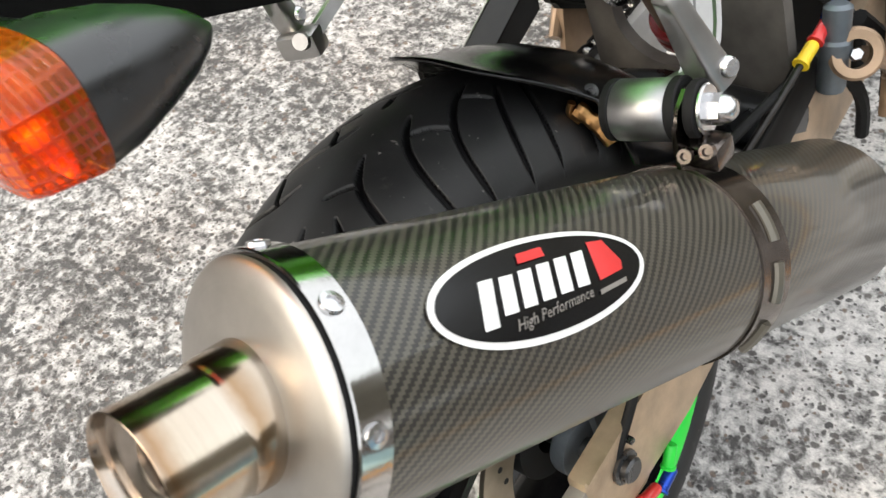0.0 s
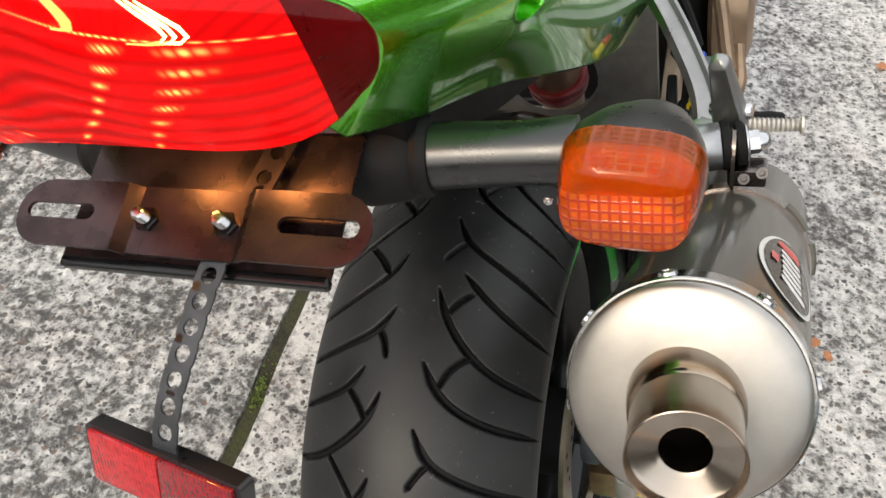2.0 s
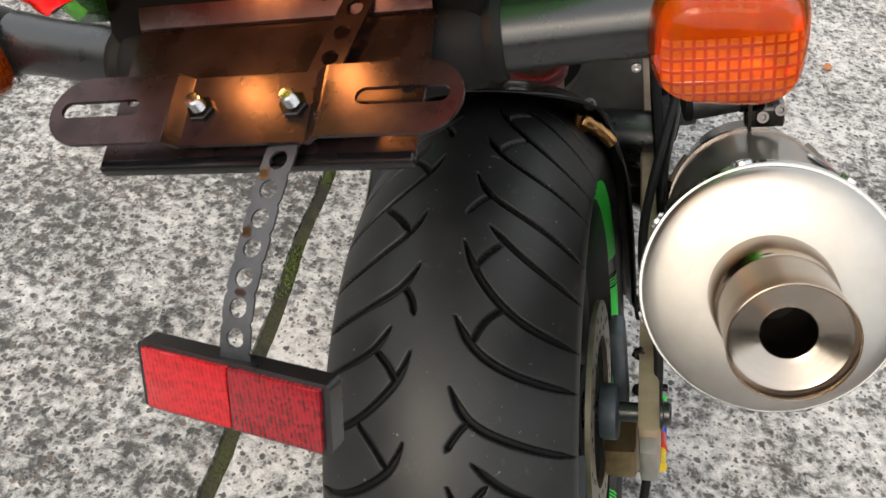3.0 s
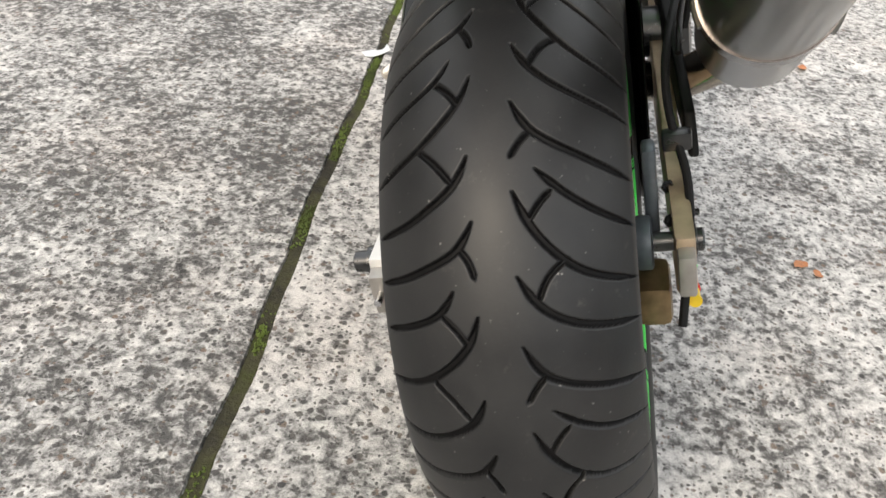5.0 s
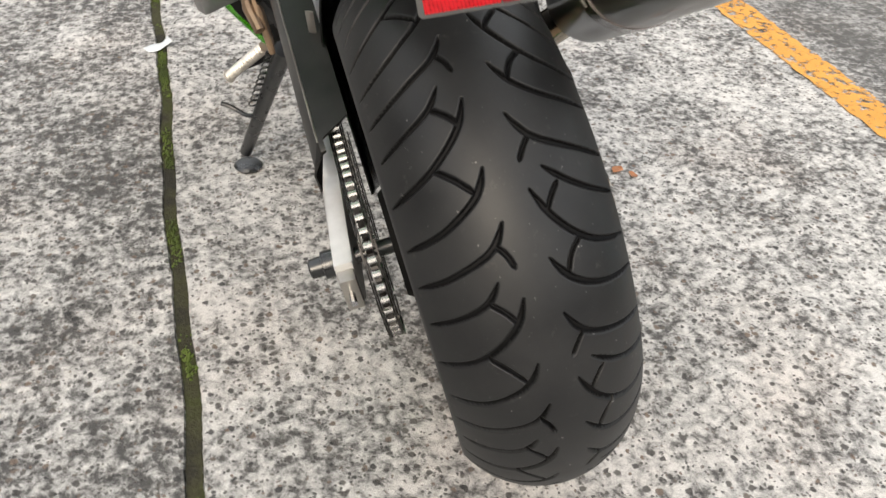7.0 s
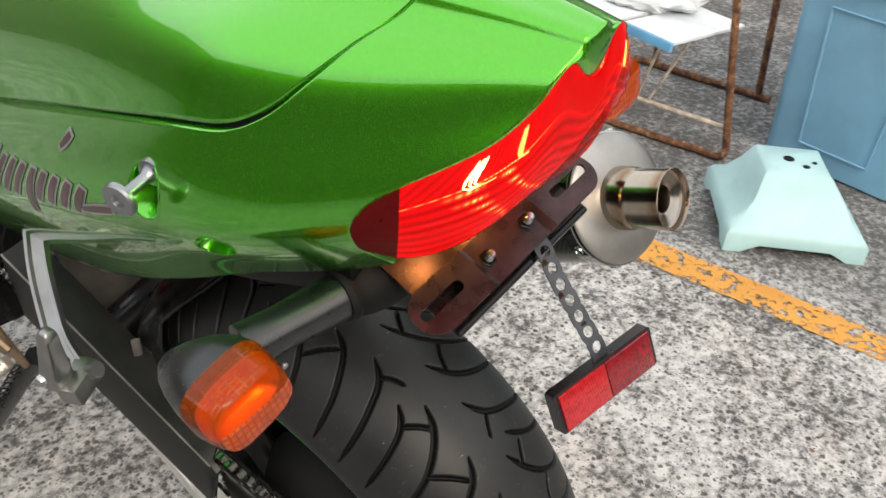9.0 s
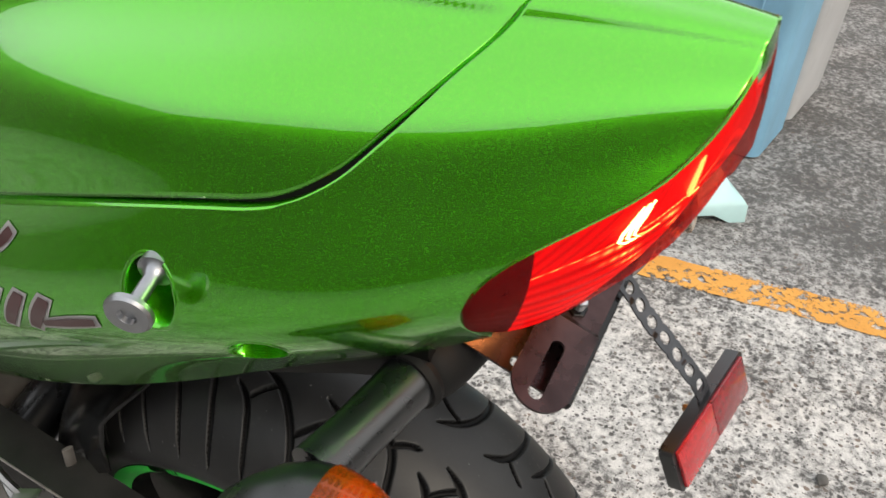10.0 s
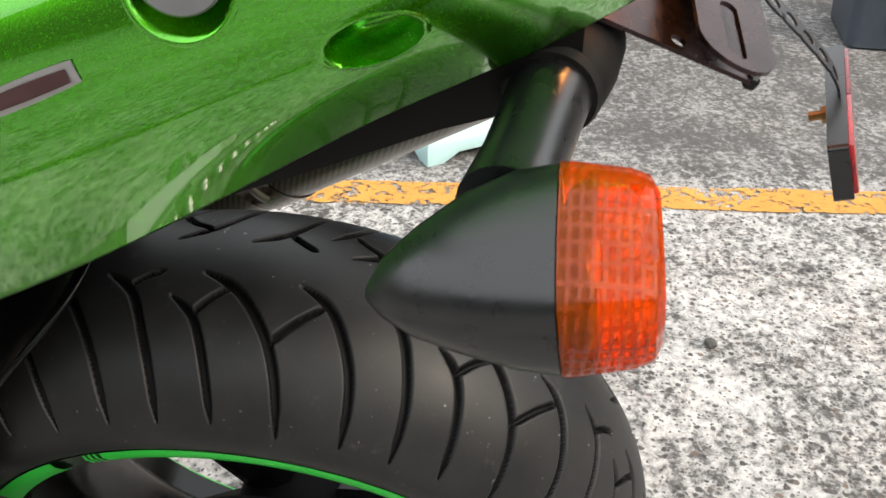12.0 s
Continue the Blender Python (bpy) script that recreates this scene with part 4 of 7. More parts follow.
def build_tail_lamp():
    n, m = 60, 44
    top, low = lens_curves(n)
    top = np.vstack([top, top[-2::-1] * (-1, 1, 1)])
    low = np.vstack([low, low[-2::-1] * (-1, 1, 1)])
    w = len(top)

    def shell(bulge, inset, cols, ribbed=True):
        verts, uv = [], []
        for i in cols:
            edge = min(1, min(i, w - 1 - i) / 20) ** 0.6
            for j in range(m):
                s = inset + (1 - 2 * inset) * j / (m - 1)
                p = top[i] * (1 - s) + low[i] * s
                side = np.array((p[0] * 2.2, -0.18, -0.045))
                side /= np.linalg.norm(side)
                wave = s + 0.035 * math.cos((i - n) / n * 5.0)
                rib = 0.0011 * abs(math.sin(wave * math.pi * 9)) if ribbed and 0.30 < s < 0.985 else 0
                verts.append(p + side * (bulge * edge * 4 * s * (1 - s) * (1.15 - 0.45 * s) + rib * edge))
                uv.append((i / (w - 1), s))
        c = len(cols)
        faces = [(i * m + j, i * m + j + 1, (i + 1) * m + j + 1, (i + 1) * m + j) for i in range(c - 1) for j in range(m - 1)]
        return verts, faces, uv

    # green rear lip between the crest and the lens
    lip, rows = [], 6
    for k in range(n - 1, -1, -1):
        u = k / (n - 1)
        vv = 0.29 + 0.71 * u**0.8
        a, b = np.array(skin(float(REAR(vv)), vv)), top[k]
        lip.append([a * (1 - r / (rows - 1)) + b * r / (rows - 1) + (0, 0.0012 - 0.0026 * math.sin(math.pi * r / (rows - 1)), 0) for r in range(rows)])
    lip = np.array(lip)
    both = np.concatenate([lip[:0:-1], lip * (-1, 1, 1)])
    h = len(both)
    sheet("tail_lip", both.reshape(-1, 3), [(i * rows + r, i * rows + r + 1, (i + 1) * rows + r + 1, (i + 1) * rows + r) for i in range(h - 1) for r in range(rows - 1)], GREEN, bike, "rounded green rear lip of the tail", 60)
    v, f, uv = shell(0.014, -0.004, range(w))
    lamp = sheet("tail_lamp", v, f, LENS_RED, bike, "lit red tail lamp with ribbed lens", 40, uv)
    cut = max(6, int(np.sum(np.abs(top[:n, 0]) > abs(top[0][0]) - 0.017)))
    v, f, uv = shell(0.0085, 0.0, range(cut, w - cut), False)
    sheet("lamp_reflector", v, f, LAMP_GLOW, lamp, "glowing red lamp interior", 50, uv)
    for cols in (range(0, cut + 1), range(w - cut - 1, w)):
        v, f, uv = shell(0.0085, 0.0, cols, False)
        sheet("lamp_end", v, f, LAMP_DARK, lamp, "dark red unlit lamp end", 50, uv)
    # glowing tubes behind the ribs stand in for the reflections of the bulbs
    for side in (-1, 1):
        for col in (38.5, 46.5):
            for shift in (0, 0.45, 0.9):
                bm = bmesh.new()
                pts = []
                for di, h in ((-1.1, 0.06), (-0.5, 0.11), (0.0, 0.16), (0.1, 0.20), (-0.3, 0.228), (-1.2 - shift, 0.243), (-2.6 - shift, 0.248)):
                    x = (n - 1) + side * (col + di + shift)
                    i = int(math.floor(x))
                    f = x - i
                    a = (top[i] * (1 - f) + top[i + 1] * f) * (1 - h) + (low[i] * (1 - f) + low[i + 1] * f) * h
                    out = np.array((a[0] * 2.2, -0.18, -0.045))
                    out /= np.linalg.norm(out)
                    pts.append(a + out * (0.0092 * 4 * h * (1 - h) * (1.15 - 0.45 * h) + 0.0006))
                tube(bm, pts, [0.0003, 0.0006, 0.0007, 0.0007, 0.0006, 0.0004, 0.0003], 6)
                part("filament_glint", bm, GLINT, lamp)
    bm = bmesh.new()
    tube(bm, [Vector(p) + Vector((0, 0.004, 0.001)) for p in low[8:-8]], 0.002, 8)
    part("lamp_gasket", bm, BLACK_MATT, lamp)


# ---- exhaust silencer ----
MUF = Vector((0.2130, -0.2229, 0.7042))
MUF_WAY = Vector((0.0377, 1.0, -0.6183)).normalized()
MUF_R = 0.0615


def build_silencer():
    m = basis(MUF, MUF_WAY)
    r = MUF_R
    body = lathe_sheet("silencer", [(0.012, r - 0.001), (0.25, r), (0.30, r), (0.50, r - 0.001), (0.505, r - 0.004)], m, CARBON, bike, "round carbon-fibre silencer can", 96)
    lathe_sheet("end_cap", [(-0.0045, 0.02), (-0.0045, 0.031), (-0.0038, 0.042), (-0.0022, r - 0.008), (-0.0008, r - 0.003), (0.0004, r - 0.0010), (0.0016, r - 0.0002), (0.0022, r - 0.0016)], m, CAP, body, "satin spun metal end cap", 96)
    bm = bmesh.new()
    lathe(bm, [(0.0038, r - 0.001), (0.0038, r + 0.0012), (0.0046, r + 0.0018), (0.019, r + 0.0018), (0.019, r - 0.001)], m, 96, True)
    part("end_band", bm, CHROME, body, "polished steel end band")
    bm = bmesh.new()
    lathe(bm, [(0.0014, r - 0.003), (0.0014, r - 0.0016), (0.0042, r - 0.0008), (0.0042, r - 0.003)], m, 96, True)
    part("seal_ring", bm, BLACK_MATT, body, "dark joint between cap and band")
    ex = Vector((1, 0, 0)) - MUF_WAY * MUF_WAY.x
    ex.normalize()
    ez = ex.cross(MUF_WAY)
    for deg in (56, 10, 102, 148, 194, 240, 286, 332):
        d = ex * math.cos(radians(deg)) + ez * math.sin(radians(deg))
        bm = bmesh.new()
        lathe(bm, [(0, 0.0052), (0.0018, 0.0048), (0.0022, 0.0026), (0.001, 0.0022), (0.001, 0)], basis(MUF + MUF_WAY * 0.011 + d * (r + 0.0016), d), 20)
        part("rivet", bm, STEEL, body)
    # outlet pipe
    tip_way = (Vector((0.2172, -0.2744, 0.7225)) - Vector((0.2125, -0.2200, 0.7000))).normalized()
    t = basis(Vector((0.2135, -0.2225, 0.7035)), tip_way)
    lathe_sheet("outlet_pipe", [(-0.004, 0.0302), (0.005, 0.0300), (0.018, 0.0290), (0.0195, 0.0282), (0.0205, 0.0276), (0.022, 0.0274), (0.054, 0.0280), (0.0565, 0.0281), (0.0568, 0.0276), (0.0560, 0.0270), (0.0500, 0.0262), (0.0490, 0.0240), (0.0472, 0.0150), (0.0460, 0.0125), (0.0430, 0.0116), (0.0, 0.0112)], t, PIPE, body, "heat-tinted steel outlet pipe", 64)
    bm = bmesh.new()
    lathe(bm, [(0.006, 0.0), (0.006, 0.0111)], t, 32)
    part("outlet_bore", bm, BLACK_MATT, body)
    # hanger band with slots
    bm = bmesh.new()
    lathe(bm, [(0.293, r), (0.293, r + 0.0016), (0.325, r + 0.0016), (0.325, r)], m, 96, True)
    part("hanger_band", bm, BAND, body, "dark chromed hanger band")
    for deg in (38, 5, -30, 150, 190):
        bm = bmesh.new()
        pts = []
        for k in range(9):
            a = radians(deg - 11 + 22 * k / 8)
            d = ex * math.cos(a) + ez * math.sin(a)
            pts.append(MUF + MUF_WAY * 0.309 + d * (r + 0.0012))
        tube(bm, pts, 0.0042, 8)
        part("band_slot", bm, CARBON, body)
    # oval badge laid on the shell
    badge_on(body, ex, ez)
    # closed front end, link pipe bending in under the bike
    bm = bmesh.new()
    lathe(bm, [(0.503, r - 0.004), (0.508, r - 0.010), (0.514, 0.030), (0.516, 0.0)], m, 40)
    part("front_cap", bm, CARBON, body, "dark front end of the can")
    end = MUF + MUF_WAY * 0.510
    bm = bmesh.new()
    tube(bm, smooth_line([end, end + MUF_WAY * 0.03 + Vector((-0.012, 0, -0.01)), end + Vector((-0.07, 0.06, -0.07)), end + Vector((-0.14, 0.16, -0.10)), end + Vector((-0.17, 0.30, -0.11))], 20), 0.025, 20)
    part("link_pipe", bm, PIPE, body, "steel link pipe")
    return body


def badge_on(body, ex, ez):
    """Flat printing that follows the shell: u metres along, a degrees round."""
    r = MUF_R

    def on(u, a, lift):
        d = ex * math.cos(radians(a)) + ez * math.sin(radians(a))
        return MUF + MUF_WAY * u + d * (r + lift)

    deg = math.degrees(1 / r)

    def patch(name, outline, lift, material, label=""):
        """outline: closed points (p along the can, q round it), metres from the badge's middle."""
        bm = bmesh.new()
        c = sum((Vector(o) for o in outline), Vector((0, 0))) / len(outline)
        rings = []
        for s in (1.0, 0.66, 0.33):
            rings.append([bm.verts.new(on(0.119 + c.x + (p - c.x) * s, 41 + (c.y + (q - c.y) * s) * deg, lift)) for p, q in outline])
        mid = bm.verts.new(on(0.119 + c.x, 41 + c.y * deg, lift))
        n = len(outline)
        for a, b in zip(rings, rings[1:]):
            for k in range(n):
                bm.faces.new((a[k], a[(k + 1) % n], b[(k + 1) % n], b[k]))
        for k in range(n):
            bm.faces.new((rings[-1][k], rings[-1][(k + 1) % n], mid))
        return part(name, bm, material, body, label)

    oval = lambda w, h: [(w * math.cos(k * math.tau / 64), h * math.sin(k * math.tau / 64)) for k in range(64)]
    patch("badge", oval(0.0700, 0.0245), 0.0006, WHITE_INK, "oval badge with white rim and plain light and red shapes")
    patch("badge_field", oval(0.0665, 0.0212), 0.0010, BLACK_GLOSS)
    # lettering reduced to plain bars
    slant = 0.35
    for k in range(6):
        p0 = -0.042 + 0.0122 * k
        h0, h1 = (-0.0085, 0.0075) if k else (-0.0115, 0.0085)
        q = 0.0028 * k / 6
        patch("badge_bar", [(p0 + slant * h0, h0 + q), (p0 + 0.0085 + slant * h0, h0 + q), (p0 + 0.0085 + slant * h1, h1 + q), (p0 + slant * h1, h1 + q)], 0.0018, WHITE_INK)
    patch("badge_bar", [(0.032, -0.006), (0.050, -0.004), (0.052, 0.0), (0.047, 0.012), (0.036, 0.013)], 0.0018, RED_INK)
    patch("badge_bar", [(-0.012, 0.0115), (0.006, 0.012), (0.007, 0.0168), (-0.010, 0.0163)], 0.0018, RED_INK)
    patch("badge_bar", [(0.029, -0.0122), (0.050, -0.0100), (0.0505, -0.0078), (0.0295, -0.0100)], 0.0018, GREY_INK)
    # the line that can be read, laid round the shell
    words = bpy.data.curves.new("badge_words", "FONT")
    words.body = "High Performance"
    words.size, words.shear, words.resolution_u = 1.0, 0.3, 2
    carrier = bpy.data.objects.new("badge_words", words)
    bpy.context.scene.collection.objects.link(carrier)
    bpy.context.view_layer.update()
    flat = bpy.data.meshes.new_from_object(carrier.evaluated_get(bpy.context.evaluated_depsgraph_get()))
    bpy.data.objects.remove(carrier)
    bm = bmesh.new()
    bm.from_mesh(flat)
    bpy.data.meshes.remove(flat)
    wide = max(v.co.x for v in bm.verts)
    for v in bm.verts:
        p = -0.028 + 0.053 * v.co.x / wide
        q = -0.0158 + 0.0070 * v.co.y + 0.075 * (p + 0.028)
        v.co = on(0.119 + p, 41 + q * deg, 0.0013)
    part("badge_words", bm, GREY_INK, body, "thin grey slanted lettering")


# ---- number plate bracket, strap, reflector ----
def build_bracket():
    """Dark steel holder: a raised middle and two stepped wings over a flat under-plate, all sloping down to the rear."""
    up = Vector((0, 0.92, 0.39)).normalized()
    m = Matrix((Vector((1, 0, 0)), up, Vector((1, 0, 0)).cross(up))).transposed().to_4x4()
    m.translation = Vector((0, -0.267, 0.853))
    # x across, y up the slope, z off the wings' plane
    bm = bmesh.new()
    slab(bm, round_box(0.060, 0.0335, 0.0015, 3), 0.002, m @ Matrix.Translation((0, 0.0004, -0.0055)))
    plate = part("plate_bracket", bm, BRACKET, bike, "bare dark steel number plate bracket, no plate fitted", 20)
    for side in (-1, 1):
        bm = bmesh.new()
        r, far = 0.0168, 0.0757
        o = [(side * (far + r * math.cos(t)), r * math.sin(t)) for t in np.linspace(-math.pi / 2, math.pi / 2, 17)]
        o += [(side * (far - (far - 0.0335) * k / 4), r) for k in range(1, 5)] + [(side * 0.0335, r - 2 * r * k / 7) for k in range(1, 7)] + [(side * (0.0335 + (far - 0.0335) * k / 4), -r) for k in range(0, 4)]
        hole = pill(0, 0, 0.0385, 0.0080, len(o))
        turn = len(o) * 3 // 4
        hole = [(side * (0.0677 + x), 0.0008 + y) for x, y in hole[turn:] + hole[:turn]]
        slab(bm, o, 0.002, m @ Matrix.Translation((0, 0, -0.001)), [hole])
        part("bracket_wing", bm, BRACKET, plate, "slotted bracket wing")
        # the fold between the middle and the wing
        bm = bmesh.new()
        fold = m @ Matrix(((1, 0, 0, 0), (0, 0, 1, 0), (0, 1, 0, 0), (0, 0, 0, 1)))
        slab(bm, [(side * x, z) for x, z in ((0.0280, -0.0065), (0.0300, -0.0062), (0.0352, -0.0016), (0.0356, -0.0001), (0.0338, 0.0001), (0.0326, -0.0007), (0.0284, -0.0044), (0.0276, -0.0046))], 0.0336, fold)
        part("bracket_step", bm, BRACKET, plate)
        bm = bmesh.new()
        mm = m @ Matrix.Translation((0.0210 * side, 0.0004, -0.018))
        lathe(bm, [(0, 0), (0, 0.0034), (0.0105, 0.0034)] + [(0.0105 + 0.0007 * k, 0.0034 if k % 2 else 0.0029) for k in range(1, 18)] + [(0.0232, 0.0026), (0.0236, 0)], mm, 16)
        post = part("bolt", bm, STEEL, plate, "bright threaded bolt end")
        bm = bmesh.new()
        lathe(bm, [(0.0130, 0.0030), (0.0130, 0.0062), (0.0158, 0.0062), (0.0162, 0.0056), (0.0162, 0.0030)], mm, 6, True)
        part("nut", bm, BLACK_GLOSS, post, "dark hexagon nut")
    # flat under-plate: rolled rear edge, hole near its outer edge, front bent up to the tail
    bm = bmesh.new()
    for x0, x1 in ((-0.0715, -0.0575), (-0.0575, 0.0575), (0.0575, 0.0715)):
        o = []
        for (ax, ay), (bx, by) in zip(((x0, -0.0175), (x1, -0.0175), (x1, 0.0530), (x0, 0.0530)), ((x1, -0.0175), (x1, 0.0530), (x0, 0.0530), (x0, -0.0175))):
            o += [(ax + (bx - ax) * k / 6, ay + (by - ay) * k / 6) for k in range(6)]
        middle = (x0 + x1) / 2
        hole = ring(middle, 0.0150, 0.0034 if abs(middle) > 0.01 else 0.0060, 24)
        hole = hole[15:] + hole[:15]
        slab(bm, o, 0.002, m @ Matrix.Translation((0, 0, -0.0158)), [hole])
    bmesh.ops.remove_doubles(bm, verts=bm.verts, dist=0.0001)
    part("under_plate", bm, BRACKET, plate, "flat dark steel under-plate", 20)
    bm = bmesh.new()
    slab(bm, [(0.0530, -0.0158), (0.0536, -0.0140), (0.0760, 0.0030), (0.0745, 0.0044), (0.0524, -0.0124), (0.0520, -0.0138)], 0.141, m @ Matrix(((0, 0, 1, 0), (1, 0, 0, 0), (0, 1, 0, 0), (0, 0, 0, 1))))
    part("front_fold", bm, BRACKET, plate)
    bm = bmesh.new()
    box(bm, (0.0, -0.0190, -0.0165), (0.1425, 0.0058, 0.0066), m, 0.0022, 3)
    part("lower_bar", bm, BLACK_GLOSS, plate, "black lower rail")
    # the two bulbs of the tail lamp shine down onto the plate
    for x in (-0.026, 0.026):
        bm = bmesh.new()
        lathe(bm, [(0, 0), (0.001, 0.0045), (0.006, 0.0068), (0.012, 0.0066), (0.016, 0.0045), (0.018, 0)], basis((x, -0.238, 0.931), (0, -0.3, -0.95)), 16)
        part("bulb", bm, PLATE_GLOW, plate, "lit lamp bulb")
        glow_lamp = new("plate_light", bpy.data.lights.new("plate_light", "POINT"))
        glow_lamp.data.energy, glow_lamp.data.color, glow_lamp.data.shadow_soft_size = 0.085, (1.0, 0.43, 0.11), 0.007
        glow_lamp.location = bike.matrix_world @ Vector((x, -0.247, 0.905))
    # drilled front end of the strap, under the middle
    bm = bmesh.new()
    tab = m @ Matrix.Translation((0.0318, 0.0330, -0.0090)) @ Matrix.Rotation(radians(-15), 4, "Z")
    for k in range(4):
        y = 0.0132 * (k - 1.5)
        o = [(0.0070 * max(-1, min(1, 1.5 * math.cos(t))), y + 0.0066 * max(-1, min(1, 1.5 * math.sin(t)))) for t in np.linspace(0, math.tau, 24, endpoint=False)]
        slab(bm, o, 0.0016, tab, [ring(0, y, 0.0038, 24)])
    bmesh.ops.remove_doubles(bm, verts=bm.verts, dist=0.0003)
    part("drilled_tab", bm, BRACKET, plate, "drilled steel tab")
    # perforated strap
    path = smooth_line([(0.0200, -0.2700, 0.8440), (0.0170, -0.2815, 0.8375), (0.011, -0.296, 0.8245), (0.007, -0.310, 0.813), (0.003, -0.324, 0.801), (0.001, -0.3355, 0.789), (-0.0005, -0.340, 0.780), (-0.002, -0.3395, 0.770)], 90)
    across = Vector((1, -0.12, 0)).normalized()
    bm = bmesh.new()
    s = np.r_[0, np.cumsum(np.linalg.norm(np.diff(path, axis=0), axis=1))]
    first, last = [float(np.interp(0.845 - z, 0.845 - path[:, 2], s)) for z in (0.836, 0.788)]
    holes = np.linspace(first, last, 7).tolist()

    def at(d, x, lift):
        p = Vector([float(np.interp(d, s, path[:, k])) for k in range(3)])
        q = Vector([float(np.interp(d + 0.002, s, path[:, k])) for k in range(3)])
        way = (q - p)
        way = way.normalized() if way.length > 1e-6 else Vector((0, 0, -1))
        nrm = across.cross(way).normalized()
        return p + across * x + nrm * lift

    half, pitch, n = 0.0070, (last - first) / 12, 24
    for lift_face in (1,):
        for d0 in holes:
            outer, inner = [], []
            for k in range(n):
                t = k * math.tau / n
                c, q = math.cos(t), math.sin(t)
                k2 = 1 / max(abs(c) / half, abs(q) / pitch)
                outer.append((d0 + q * k2, c * k2))
                inner.append((d0 + 0.0040 * q, 0.0040 * c))
            rims = []
            for lift in (0.0006, -0.0006):
                o = [bm.verts.new(at(d, x, lift)) for d, x in outer]
                i = [bm.verts.new(at(d, x, lift)) for d, x in inner]
                rims.append((o, i))
                for k in range(n):
                    bm.faces.new((o[k], o[(k + 1) % n], i[(k + 1) % n], i[k]))
            for a in (0, 1):
                for k in range(n):
                    bm.faces.new((rims[0][a][k], rims[0][a][(k + 1) % n], rims[1][a][(k + 1) % n], rims[1][a][k]))
    for d0, d1 in ((0.0, holes[0] - pitch), (holes[-1] + pitch, float(s[-1]))):
        rows = []
        for d in np.linspace(d0, d1, 6):
            rows.append([bm.verts.new(at(d, x, l)) for x, l in ((-half, 0.0006), (half, 0.0006), (half, -0.0006), (-half, -0.0006))])
        for a, b in zip(rows, rows[1:]):
            for k in range(4):
                bm.faces.new((a[k], a[(k + 1) % 4], b[(k + 1) % 4], b[k]))
    bmesh.ops.remove_doubles(bm, verts=bm.verts, dist=0.0002)
    part("strap", bm, STRAP, plate, "perforated grey steel strap", 30)


def build_reflector():
    right = Vector((0.087, -0.016, -0.004)).normalized()
    down = Vector((-0.003, -0.010, -0.0265))
    down = (down - right * down.dot(right)).normalized()
    out = right.cross(-down).normalized()
    m = Matrix((right, -down, out)).transposed().to_4x4()
    m.translation = Vector((-0.0040, -0.3485, 0.7660))
    bm = bmesh.new()
    o = round_box(0.0925, 0.0325, 0.003, 4)
    slab(bm, o, 0.009, m @ Matrix.Translation((0, 0, -0.0045)))
    ref = part("rear_reflector", bm, BLACK, bike, "red rectangular reflector in a black frame")
    # left half as if reflecting strongly, right half painted dimmer
    for side, mat in ((-1, REFL_BRIGHT), (1, REFL_DIM)):
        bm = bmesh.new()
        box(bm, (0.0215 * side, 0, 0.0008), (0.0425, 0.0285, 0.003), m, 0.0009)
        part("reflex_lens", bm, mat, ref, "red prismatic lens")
    bm = bmesh.new()
    lathe(bm, [(0, 0.0), (0, 0.0045), (0.003, 0.0045), (0.003, 0.0025), (0.009, 0.0025), (0.009, 0)], m @ Matrix.Translation((0, 0.004, -0.009)) @ Matrix.Rotation(math.pi, 4, "X"), 8)
    part("mount_nut", bm, BRASS, ref, "brass mounting nut")


